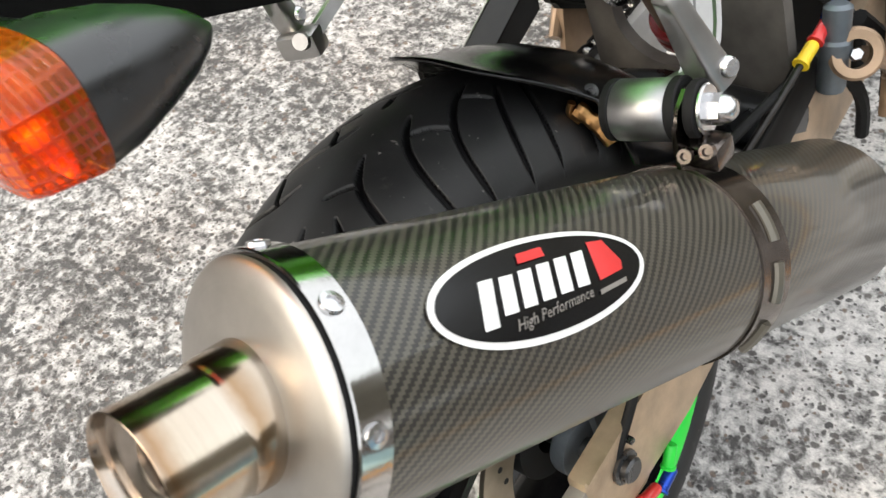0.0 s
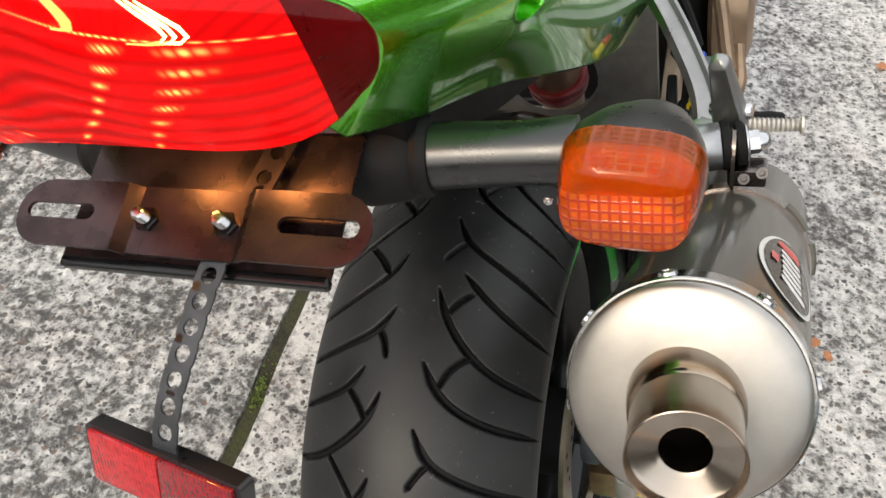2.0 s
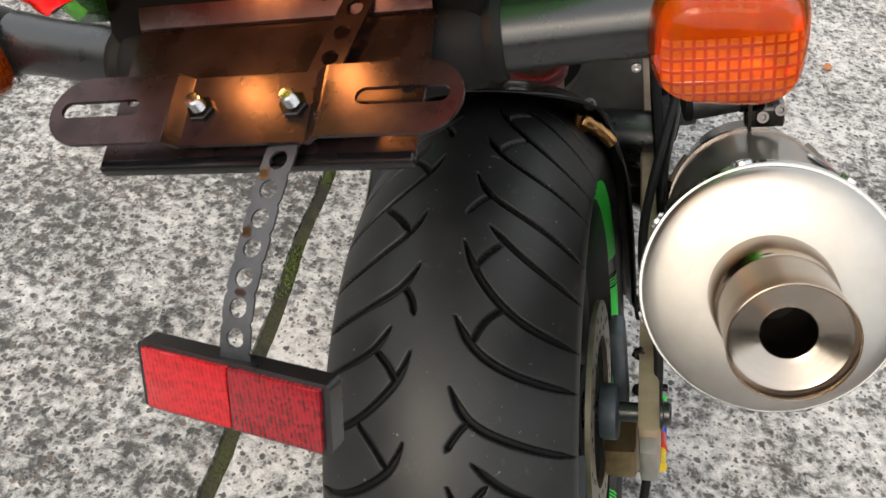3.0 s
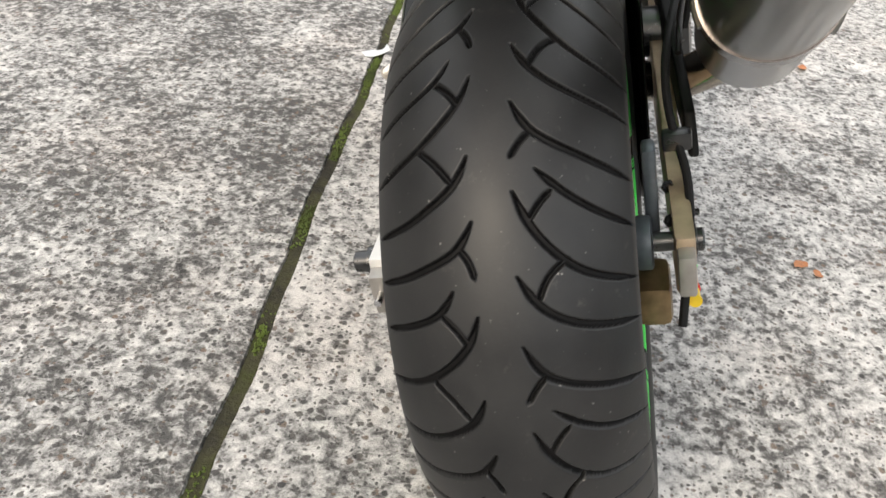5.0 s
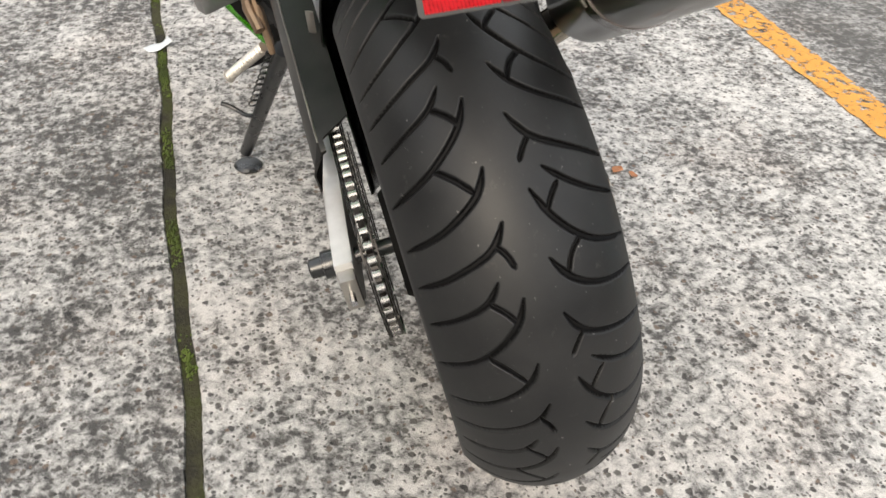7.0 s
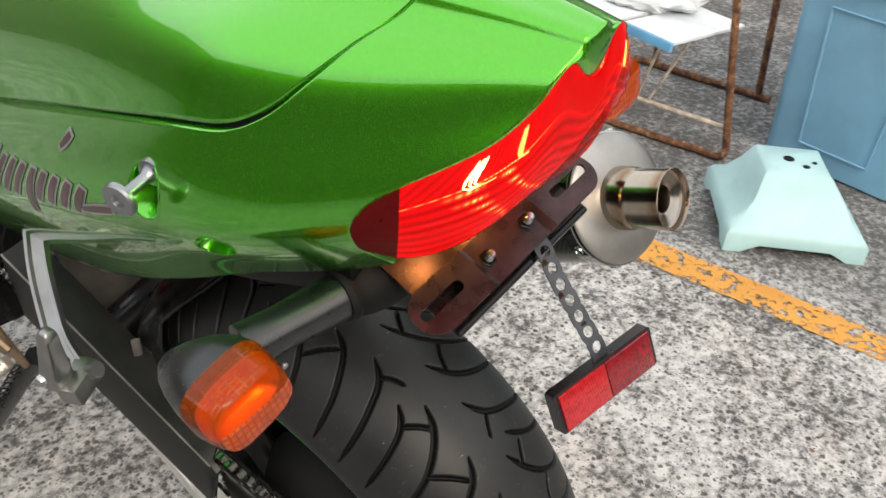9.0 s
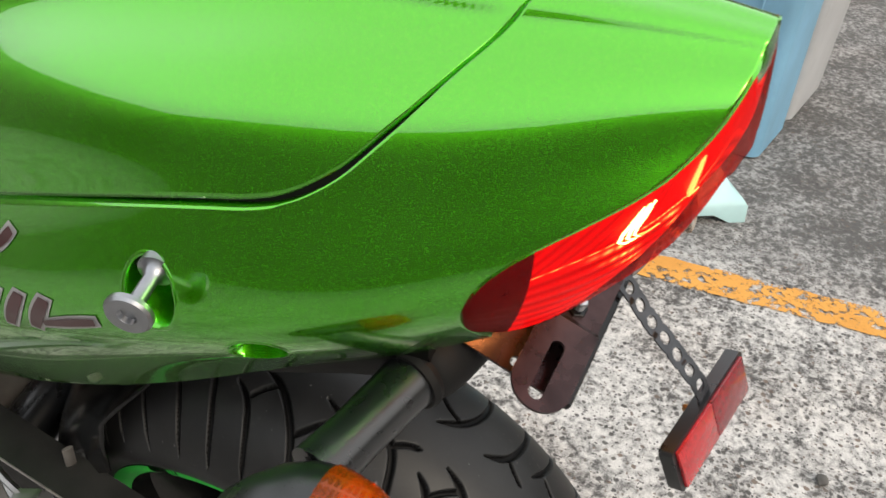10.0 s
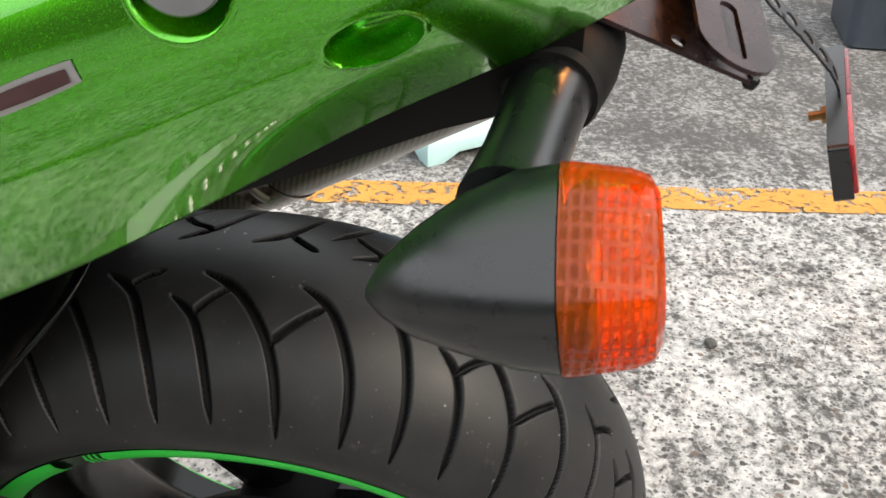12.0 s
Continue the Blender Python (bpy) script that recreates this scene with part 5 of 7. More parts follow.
# ---- turn signals ----
def build_signal(side):
    c = Vector((-0.192, -0.202, 0.848)) if side < 0 else Vector((0.1895, -0.2075, 0.8395))
    across = Vector((1, 0, -0.10 * side)).normalized()
    back = Vector((0.04 * side, -1, 0.13)).normalized()
    up = across.cross(back) * -1
    if up.z < 0:
        up = -up
    m = Matrix((across, up, across.cross(up))).transposed().to_4x4()
    m.translation = c
    if (m.to_3x3() @ Vector((0, 0, 1))).y > 0:
        m = m @ Matrix.Rotation(math.pi, 4, "Y")
    # z of m now points to the rear; the seam lies at z = 0
    w, h = 0.061, 0.0465

    def loft(bm, rows, close=True):
        rings = []
        for z, k, r, dx in rows:
            q = 0.62 if r < 0.016 else 0.62 + (r - 0.016) * 35
            q = min(q, 1.0)
            rings.append([bm.verts.new(m @ Vector((dx + w * k / 2 * math.copysign(abs(math.cos(t)) ** q, math.cos(t)), h * k / 2 * math.copysign(abs(math.sin(t)) ** q, math.sin(t)), z))) for t in np.linspace(0, math.tau, 48, endpoint=False)])
        for a, b in zip(rings, rings[1:]):
            for i in range(len(a)):
                bm.faces.new((a[i], a[(i + 1) % len(a)], b[(i + 1) % len(b)], b[i]))
        bm.faces.new(rings[-1])
        return rings

    bm = bmesh.new()
    out = side * (1 if (m.to_3x3() @ Vector((1, 0, 0))).x > 0 else -1)
    loft(bm, [(0.001, 1.0, 0.014, 0), (-0.012, 0.97, 0.018, 0), (-0.028, 0.84, 0.024, 0.001 * out), (-0.042, 0.60, 0.026, 0.004 * out), (-0.052, 0.34, 0.026, 0.006 * out), (-0.057, 0.10, 0.025, 0.008 * out)])
    house = part("turn_signal", bm, BLACK, bike, "black pointed turn signal on a stalk with amber lens", 40)
    bm = bmesh.new()
    loft(bm, [(0.0015, 1.02, 0.014, 0), (0.006, 1.01, 0.014, 0), (0.022, 0.93, 0.013, 0), (0.0275, 0.86, 0.013, 0), (0.030, 0.70, 0.012, 0), (0.0305, 0.3, 0.01, 0)])
    part("signal_lens", bm, LENS_AMBER, house, "ribbed amber plastic lens", 40)
    bm = bmesh.new()
    loft(bm, [(0.012, 0.93, 0.013, 0), (0.004, 0.75, 0.012, 0), (0.0, 0.4, 0.01, 0)])
    part("signal_reflector", bm, AMBER_IN, house, "", 40)
    bm = bmesh.new()
    root = Vector((0.090 * side, -0.199, 0.838))
    a = c + Vector((-0.026 * side, 0.017, -0.002))
    tube(bm, [a, a.lerp(root, 0.35), a.lerp(root, 0.8), a.lerp(root, 0.97)], [0.0165, 0.0150, 0.0160, 0.0165], 20)
    part("signal_stalk", bm, BLACK, house, "black plastic stalk")
    bm = bmesh.new()
    d = (root - a).normalized()
    lathe(bm, [(-0.006, 0), (-0.006, 0.0185), (-0.002, 0.0200), (0.002, 0.0185), (0.004, 0.0200), (0.009, 0.0215), (0.022, 0.023), (0.040, 0.023), (0.040, 0)], basis(root, d), 28)
    part("stalk_base", bm, BLACK_MATT, house, "rubber stalk base")
    bm = bmesh.new()
    bolt(bm, basis(c + Vector((-0.036 * side, -0.008, -0.010)), back), 0.0016, 0.002, False)
    part("lens_screw", bm, STEEL, house)


# ---- undertail, mudguard, swinging arm, chain ----
def build_under():
    bm = bmesh.new()
    rows = []
    for y, z, w in ((-0.209, 0.829, 0.090), (-0.156, 0.816, 0.099), (-0.106, 0.798, 0.107), (0.0, 0.757, 0.115), (0.2, 0.672, 0.12), (0.34, 0.622, 0.12)):
        rows.append([bm.verts.new(p) for p in ((-w, y, z + 0.03), (-w * 0.92, y, z), (w * 0.92, y, z), (w, y, z + 0.03), (w * 0.9, y, z + 0.062), (-w * 0.9, y, z + 0.062))])
    for a, b in zip(rows, rows[1:]):
        for k in range(6):
            bm.faces.new((a[k], a[(k + 1) % 6], b[(k + 1) % 6], b[k]))
    bm.faces.new(rows[0])
    bm.faces.new(rows[-1][::-1])
    part("undertray", bm, GUARD, bike, "black plastic undertail tray")
    # mudguard hugging the tyre
    verts, faces = [], []
    lats = np.linspace(-1, 1, 31)
    rows = 46
    for r in range(rows):
        for t in lats:
            edge = 13 + 24 * abs(t) ** 3.2
            phi = -radians(edge + (112 - edge) * r / (rows - 1))
            lat = 0.112 * t
            rad = R - CROWN + math.sqrt(max(CROWN**2 - (0.092 * t) ** 2, 0)) + 0.012 + (0.010 * (1 - min(1, r / 4)) ** 2) * (1 - abs(t) ** 4)
            rad -= 0.030 * max(0, abs(t) - 0.88) / 0.12
            verts.append((lat, -math.sin(phi) * rad, R + math.cos(phi) * rad))
    n = len(lats)
    for r in range(rows - 1):
        for c in range(n - 1):
            faces.append((r * n + c, r * n + c + 1, (r + 1) * n + c + 1, (r + 1) * n + c))
    g = sheet("mudguard", verts, faces, BLACK_GLOSS, bike, "glossy black rear mudguard", 50)
    solid = g.modifiers.new("thick", "SOLIDIFY")
    solid.thickness, solid.offset = 0.003, 1
    # screw and warm-lit bolt on the mudguard's edge
    bm = bmesh.new()
    bolt(bm, basis((0.088, 0.148, 0.575), (0.4, -0.5, 0.7)), 0.005, 0.004, False)
    part("mudguard_screw", bm, BLACK, bike)
    bm = bmesh.new()
    tube(bm, smooth_line([(0.081, 0.136, 0.566), (0.090, 0.136, 0.560), (0.100, 0.136, 0.550), (0.108, 0.134, 0.540)], 12), [0.0075, 0.008, 0.0075, 0.006, 0.0065, 0.007, 0.006, 0.006, 0.0065, 0.006, 0.006, 0.005], 10)
    tube(bm, smooth_line([(0.080, 0.134, 0.574), (0.077, 0.132, 0.565), (0.082, 0.134, 0.556)], 8), 0.0035, 8)
    part("wire_clip", bm, BRASS, bike, "brass-coloured wire clip")
    # bent wire stay on the left edge of the mudguard
    bm = bmesh.new()
    tube(bm, smooth_line([(-0.118, 0.186, 0.532), (-0.121, 0.192, 0.505), (-0.121, 0.205, 0.465), (-0.117, 0.222, 0.415)], 14), [0.0032] * 14, 8, True, (1.6, 0.6))
    part("wire_stay", bm, ALU_DULL, bike, "bent pale metal stay")
    # dark wall of the rear frame ahead of the wheel
    bm = bmesh.new()
    slab(bm, [(x + 0.014, y + 0.51) for x, y in round_box(0.220, 0.30, 0.02, 7)], 0.016, Matrix(((1, 0, 0, 0), (0, 0, -1, 0.385), (0, 1, 0, 0), (0, 0, 0, 1))), [ring(-0.004, 0.492, 0.059, 32)])
    part("splash_panel", bm, PANEL_GREY, bike, "dirty beige-grey splash panel")
    for side in (-1, 1):
        bm = bmesh.new()
        tube(bm, [(0.085 * side, 0.45, 0.50), (0.09 * side, 0.30, 0.66), (0.075 * side, 0.1, 0.78), (0.06 * side, -0.1, 0.85)], 0.014, 12)
        part("subframe_rail", bm, BLACK, bike, "black frame rail")


def arm_slab(bm, pts, x, thick, taper=0.0):
    m = Matrix(((0, 0, 1, x), (1, 0, 0, 0), (0, 1, 0, 0), (0, 0, 0, 1)))
    slab(bm, pts, thick, m)
    for v in bm.verts:
        v.co.x += taper * max(0.0, v.co.y - 0.02)
    bmesh.ops.bevel(bm, geom=list(bm.edges), offset=0.004, segments=2, affect="EDGES", profile=0.6)


def build_arm():
    bm = bmesh.new()
    arm_slab(bm, [(0.62, 0.44), (0.30, 0.400), (0.14, 0.372), (0.11, 0.352), (-0.045, 0.345), (-0.05, 0.285), (-0.02, 0.262), (0.10, 0.268), (0.30, 0.335), (0.62, 0.36)], -0.164, 0.022, 0.10)
    left = part("swing_arm", bm, ARM_ALU, bike, "bright aluminium swinging arm")
    bm = bmesh.new()
    arm_slab(bm, [(-0.035, 0.338), (-0.062, 0.334), (-0.062, 0.288), (-0.035, 0.284)], -0.164, 0.020)
    part("chain_adjuster", bm, ALU_DULL, left, "aluminium chain adjuster block")
    bm = bmesh.new()
    tube(bm, [(-0.164, -0.06, 0.313), (-0.164, -0.078, 0.313)], 0.004, 8)
    part("adjuster_bolt", bm, STEEL, left)
    bm = bmesh.new()
    arm_slab(bm, [(0.62, 0.44), (0.30, 0.400), (0.14, 0.378), (0.10, 0.358), (-0.045, 0.345), (-0.05, 0.285), (-0.02, 0.262), (0.10, 0.268), (0.30, 0.315), (0.62, 0.36)], 0.140, 0.019, -0.03)
    right = part("swing_arm", bm, ARM_WARM, bike, "warm-toned aluminium swinging arm")
    bm = bmesh.new()
    arm_slab(bm, [(-0.035, 0.338), (-0.062, 0.334), (-0.062, 0.288), (-0.035, 0.284)], 0.140, 0.017)
    part("chain_adjuster", bm, ALU_DULL, right)
    # plate added only to darken the top of the arm
    bm = bmesh.new()
    arm_slab(bm, [(0.07, 0.366), (0.10, 0.405), (0.22, 0.440), (0.42, 0.470), (0.42, 0.425), (0.20, 0.380)], 0.160, 0.012, -0.06)
    part("arm_dark_plate", bm, GUARD, right, "black plate added to darken the top of the arm")
    bm = bmesh.new()
    tube(bm, [(-0.15, 0.34, 0.40), (0.0, 0.345, 0.415), (0.14, 0.34, 0.40)], [0.032, 0.03, 0.032], 14)
    part("arm_brace", bm, BLACK, left)


def build_caliper():
    bm = bmesh.new()
    box(bm, (0.111, 0.028, 0.352), (0.014, 0.028, 0.115), Matrix.Translation((0, 0, 0)), 0.005)
    cal = part("brake_caliper", bm, CALIPER, bike, "blue-grey caliper bracket and caliper")
    bm = bmesh.new()
    lathe(bm, [(0.092, 0.0), (0.092, 0.026), (0.096, 0.028), (0.108, 0.028), (0.110, 0.024), (0.110, 0)], AXLE, 32)
    part("bracket_boss", bm, CALIPER, cal)
    bm = bmesh.new()
    box(bm, (0.108, 0.02, 0.235), (0.036, 0.062, 0.050), pose(0, 0, 0, 0, 0, 0), 0.010)
    part("caliper_body", bm, GOLD_DULL, cal, "dull gold caliper body")
    bm = bmesh.new()
    for p in ((0.128, 0.045, 0.35), (0.128, 0.02, 0.325)):
        bolt(bm, basis(p, (0.4, -0.9, 0.2)), 0.006, 0.006)
    part("caliper_bolt", bm, BLACK, cal)
    bm = bmesh.new()
    hose = smooth_line([(0.165, 0.30, 0.49), (0.142, 0.16, 0.475), (0.133, 0.10, 0.445), (0.137, 0.072, 0.402), (0.146, 0.045, 0.372), (0.147, 0.005, 0.335), (0.140, -0.03, 0.285), (0.133, -0.054, 0.246)], 50)
    tube(bm, hose, 0.0045, 10)
    hs = part("brake_hose", bm, BLACK_MATT, bike, "black brake hose with clips")
    bm = bmesh.new()
    box(bm, (0.140, 0.066, 0.392), (0.030, 0.018, 0.020), None, 0.004)
    part("hose_clip", bm, BLACK, hs)
    bm = bmesh.new()
    box(bm, (0.146, 0.012, 0.338), (0.022, 0.006, 0.006), None, 0.002)
    part("cable_tie", bm, BLACK, hs)
    beads(hs, [(0.148, 0.0555, 0.254), (0.148, 0.043, 0.233), (0.148, 0.018, 0.243), (0.148, -0.006, 0.247)], (TAPE, BLUE, RED_INK, YELLOW))
    line = [(0.172, 0.372, 0.517), (0.171, 0.348, 0.509), (0.170, 0.322, 0.503)]
    beads(hs, line, (BLUE, RED_INK, YELLOW))
    bm = bmesh.new()
    tube(bm, smooth_line([(0.17, 0.32, 0.503), (0.165, 0.27, 0.485), (0.155, 0.22, 0.46), (0.15, 0.17, 0.44)], 14), 0.0034, 8)
    part("steel_line", bm, CHAIN, hs, "dark braided line")


def beads(parent, pts, mats):
    """Coloured fittings along a line."""
    pts = [Vector(p) for p in pts]
    for i, (p, mat) in enumerate(zip(pts, mats)):
        way = (pts[min(i + 1, len(pts) - 1)] - pts[max(i - 1, 0)]).normalized()
        bm = bmesh.new()
        lathe(bm, [(-0.012, 0), (-0.012, 0.0048), (-0.010, 0.0058), (0.009, 0.0058), (0.010, 0.0072), (0.0125, 0.0072), (0.0125, 0)], basis(p, way), 12)
        part("fitting", bm, mat, parent, "coloured anodised fitting")


def build_chain():
    pitch, rad, x = 0.015875, 0.0990, -0.130
    pts = []
    front = 0.56
    top = [(front - k * pitch, R + rad + (front - k * pitch) * 0.02) for k in range(int(front / pitch))]
    arc = [(-rad * math.sin(t), R + rad * math.cos(t)) for t in np.arange(0, math.pi + 0.01, pitch / rad)]
    low = [(k * pitch, R - rad + k * pitch * 0.22) for k in range(1, 20)]
    pts = top + arc + low
    bm = bmesh.new()
    for y, z in pts:
        tube(bm, [(x - 0.0046, y, z), (x + 0.0046, y, z)], 0.0049, 10)
    chain = part("drive_chain", bm, ROLLER, bike, "dark drive chain with bright rollers")
    chain["kind"] = "stuff"
    meshes = []
    for wide, name in ((0.0085, "outer"), (0.0060, "inner")):
        bm = bmesh.new()
        for s in (-1, 1):
            m = Matrix(((0, 0, 1, s * wide), (1, 0, 0, 0), (0, 1, 0, 0), (0, 0, 0, 1)))
            o = []
            for k in range(16):
                t = k * math.tau / 16
                c, q = math.cos(t), math.sin(t)
                o.append((pitch / 2 * (1 if c > 0 else -1) + 0.0064 * c, (0.0064 if abs(c) > 0.5 else 0.0050) * q))
            slab(bm, o, 0.0018, m)
        me = bpy.data.meshes.new("chain_link")
        bm.to_mesh(me)
        bm.free()
        me.materials.append(CHAIN)
        meshes.append(me)
    for i, (a, b) in enumerate(zip(pts, pts[1:])):
        ob = new("chain_link", meshes[i % 2])
        ob.parent = chain
        ang = math.atan2(b[1] - a[1], b[0] - a[0])
        ob.matrix_basis = Matrix.Translation((x, (a[0] + b[0]) / 2, (a[1] + b[1]) / 2)) @ Matrix.Rotation(ang, 4, "X")
    # guard plate outside the upper run, its top edge folded in
    bm = bmesh.new()
    rows = []
    for y in (0.045, 0.055, 0.075, 0.10, 0.16, 0.22, 0.28, 0.34, 0.38):
        top, low = 0.4205 + 0.425 * y - (0.006 if y < 0.05 else 0), 0.356 + 0.34 * y + (0.035 if y < 0.05 else 0.0)
        xt, xl = -0.1505, -0.167
        rows.append([bm.verts.new(p) for p in ((xl, y, low), (xt - 0.002, y, top - 0.004), (xt, y, top), (xt + (0.006 if y < 0.06 else 0.040), y, top + 0.001), (xt + (0.006 if y < 0.06 else 0.040), y, top - 0.0015), (xt + 0.001, y, top - 0.004), (xl + 0.002, y, low))])
    for a, b in zip(rows, rows[1:]):
        for k in range(7):
            bm.faces.new((a[k], a[(k + 1) % 7], b[(k + 1) % 7], b[k]))
    bm.faces.new(rows[0])
    bm.faces.new(rows[-1][::-1])
    guard = part("chain_guard", bm, SMOKE, bike, "smoky black chain guard plate")
    # pale tube stands in for the glint along the guard's top edge
    bm = bmesh.new()
    tube(bm, [(-0.1512, y, 0.4212 + 0.425 * y) for y in (0.052, 0.16, 0.27, 0.38)], 0.0012, 6)
    part("edge_glint", bm, ALU_DULL, guard, "pale line standing in for the glint on the guard edge")


# ---- footrests, hanger, stand, engine ----
def build_footrest(side):
    s = side
    low = Vector((0.199 * s, 0.118, 0.622))
    bm = bmesh.new()
    channel(bm, smooth_line([(0.198 * s, 0.118, 0.616), (0.194 * s, 0.143, 0.627), (0.178 * s, 0.178, 0.648), (0.158 * s, 0.212, 0.669), (0.128 * s, 0.245, 0.702)], 16), (-0.65 * s, -0.76, 0.0), 0.0102, 0.0055)
    box(bm, (0, 0, 0), (0.042, 0.024, 0.024), Matrix.Translation(low + Vector((0.004 * s, -0.010, -0.008))) @ Matrix.Rotation(radians(-24 * s), 4, "Z"), 0.004)
    tube(bm, [low + Vector((-0.006 * s, -0.012, -0.004)), (0.186 * s, 0.096, 0.624)], [0.0085, 0.0080], 10)
    rest = part("footrest_hanger", bm, ALU, bike, "cast aluminium pillion footrest hanger")
    # the folded footrest: a tapering arm with a scooped face, standing up from its square pivot
    tip, root = Vector((0.207 * s, 0.097, 0.698)), Vector((0.2165 * s, 0.113, 0.634))
    up = (tip - root).normalized()
    face = Vector((-0.25 * s, -0.85, 0.45))
    face = (face - up * face.dot(up)).normalized()
    across = face.cross(up)
    bm = bmesh.new()
    rings = []
    L = (tip - root).length
    for t, wide, deep, scoop in ((-0.10, 0.0135, 0.011, 0), (0.02, 0.0135, 0.0115, 0.0), (0.10, 0.0132, 0.0112, 0.3), (0.20, 0.0126, 0.0105, 1.0), (0.45, 0.0108, 0.0095, 1.0), (0.70, 0.0092, 0.0085, 1.0), (0.86, 0.0086, 0.0080, 0.6), (0.95, 0.0080, 0.0075, 0.0), (1.02, 0.0062, 0.0060, 0.0), (1.06, 0.0030, 0.0030, 0.0)):
        c = root + up * (L * t)
        row = []
        for k in range(28):
            a = k * math.tau / 28
            ca, sa = math.cos(a), math.sin(a)
            x = wide * math.copysign(abs(ca) ** 0.6, ca)
            y = deep * math.copysign(abs(sa) ** 0.6, sa)
            if sa > 0:
                y -= scoop * 0.0085 * max(0.0, 1 - (x / (wide * 0.78)) ** 2)
            row.append(bm.verts.new(c + across * x + face * y))
        rings.append(row)
    for a, b in zip(rings, rings[1:]):
        for k in range(28):
            bm.faces.new((a[k], a[(k + 1) % 28], b[(k + 1) % 28], b[k]))
    bm.faces.new(rings[0][::-1])
    bm.faces.new(rings[-1])
    bmesh.ops.recalc_face_normals(bm, faces=bm.faces)
    part("folded_footrest", bm, ALU, rest, "scooped aluminium footrest folded up", 40)
    bm = bmesh.new()
    lathe(bm, [(-0.017, 0), (-0.017, 0.0055), (-0.015, 0.0068), (0.015, 0.0068), (0.017, 0.0055), (0.017, 0)], basis(root - face * 0.004 + up * 0.004, across), 18)
    part("hinge_pin", bm, STEEL, rest)


def build_hanger():
    way = Vector((0.0775, 0.013, 0.005)).normalized()
    m = basis((0.170, 0.0735, 0.6265), way)
    bm = bmesh.new()
    lathe(bm, [(0.006, 0), (0.006, 0.0185), (0.007, 0.0192), (0.041, 0.0192), (0.042, 0.0185), (0.042, 0)], m, 36)
    h = part("silencer_hanger", bm, ZINC, bike, "zinc-plated hanger bush with rubber rings")
    for z0, z1, r, mat in ((0.0, 0.006, 0.0195, BLACK_MATT), (0.042, 0.049, 0.0200, BLACK_MATT), (0.053, 0.060, 0.0178, BLACK_MATT), (0.060, 0.063, 0.0155, STEEL)):
        bm = bmesh.new()
        lathe(bm, [(z0, 0), (z0, r - 0.001), (z0 + 0.001, r), (z1 - 0.001, r), (z1, r - 0.001), (z1, 0)], m, 32)
        part("rubber_ring" if mat is BLACK_MATT else "washer", bm, mat, h)
    bm = bmesh.new()
    lathe(bm, [(0.063, 0.0), (0.063, 0.0095), (0.071, 0.0095)], m, 6)
    lathe(bm, [(0.071, 0.0085), (0.076, 0.0075), (0.079, 0.0045), (0.080, 0.0)], m, 20)
    part("dome_nut", bm, STEEL, h, "bright domed nut")
    bm = bmesh.new()
    outline = [(0.060, 0.628), (0.066, 0.640), (0.078, 0.647), (0.092, 0.642), (0.098, 0.630), (0.094, 0.612), (0.088, 0.596), (0.058, 0.600)]
    slab(bm, outline, 0.003, Matrix(((0, 0, 1, 0.2215), (1, 0, 0, 0), (0, 1, 0, 0), (0, 0, 0, 1))))
    part("hanger_lug", bm, BAND, h)
    bm = bmesh.new()
    box(bm, (0.2325, 0.070, 0.612), (0.030, 0.020, 0.016), Matrix.Translation((0, 0, 0)), 0.003)
    part("clamp_ear", bm, BAND, h)
    for p in ((0.230, 0.0575, 0.616), (0.243, 0.0605, 0.620)):
        bm = bmesh.new()
        lathe(bm, [(0, 0), (0, 0.0045), (0.005, 0.0045), (0.005, 0.0025), (0.003, 0.002), (0.003, 0)], basis(p, (0.1, -0.85, 0.5)), 18)
        part("socket_screw", bm, BAND, h)


def build_stand():
    bm = bmesh.new()
    hip, foot = Vector((-0.175, 0.43, 0.375)), Vector((-0.322, 0.620, 0.100))
    tube(bm, [hip, hip.lerp(foot, 0.3), hip.lerp(foot, 0.95)], [0.015, 0.013, 0.011], 12)
    st = part("side_stand", bm, BLACK, bike, "black side stand, folded down")
    bm = bmesh.new()
    lathe(bm, [(0, 0), (0, 0.024), (0.004, 0.026), (0.008, 0.022), (0.010, 0)], bike.matrix_world.inverted() @ Matrix.Translation((-0.254, 0.612, 0.001)), 20)
    part("stand_foot", bm, BLACK, st)
    bm = bmesh.new()
    k = hip.lerp(foot, 0.55)
    tube(bm, smooth_line([k, k + Vector((-0.02, 0.01, -0.004)), k + Vector((-0.045, 0.03, 0.01)), k + Vector((-0.06, 0.035, 0.02))], 10), 0.004, 8)
    part("stand_tab", bm, BLACK, st)
    bm = bmesh.new()
    p = [hip + Vector((-0.02, 0.01, 0.0)), hip.lerp(foot, 0.5) + Vector((-0.015, 0.0, 0.01))]
    turns = []
    for i in range(81):
        t = i / 80
        c = p[0].lerp(p[1], t)
        turns.append(c + Vector((math.cos(t * math.tau * 10), math.sin(t * math.tau * 10), 0)) * 0.006)
    tube(bm, turns, 0.0016, 5)
    part("stand_spring", bm, BLACK, st, "coil spring")


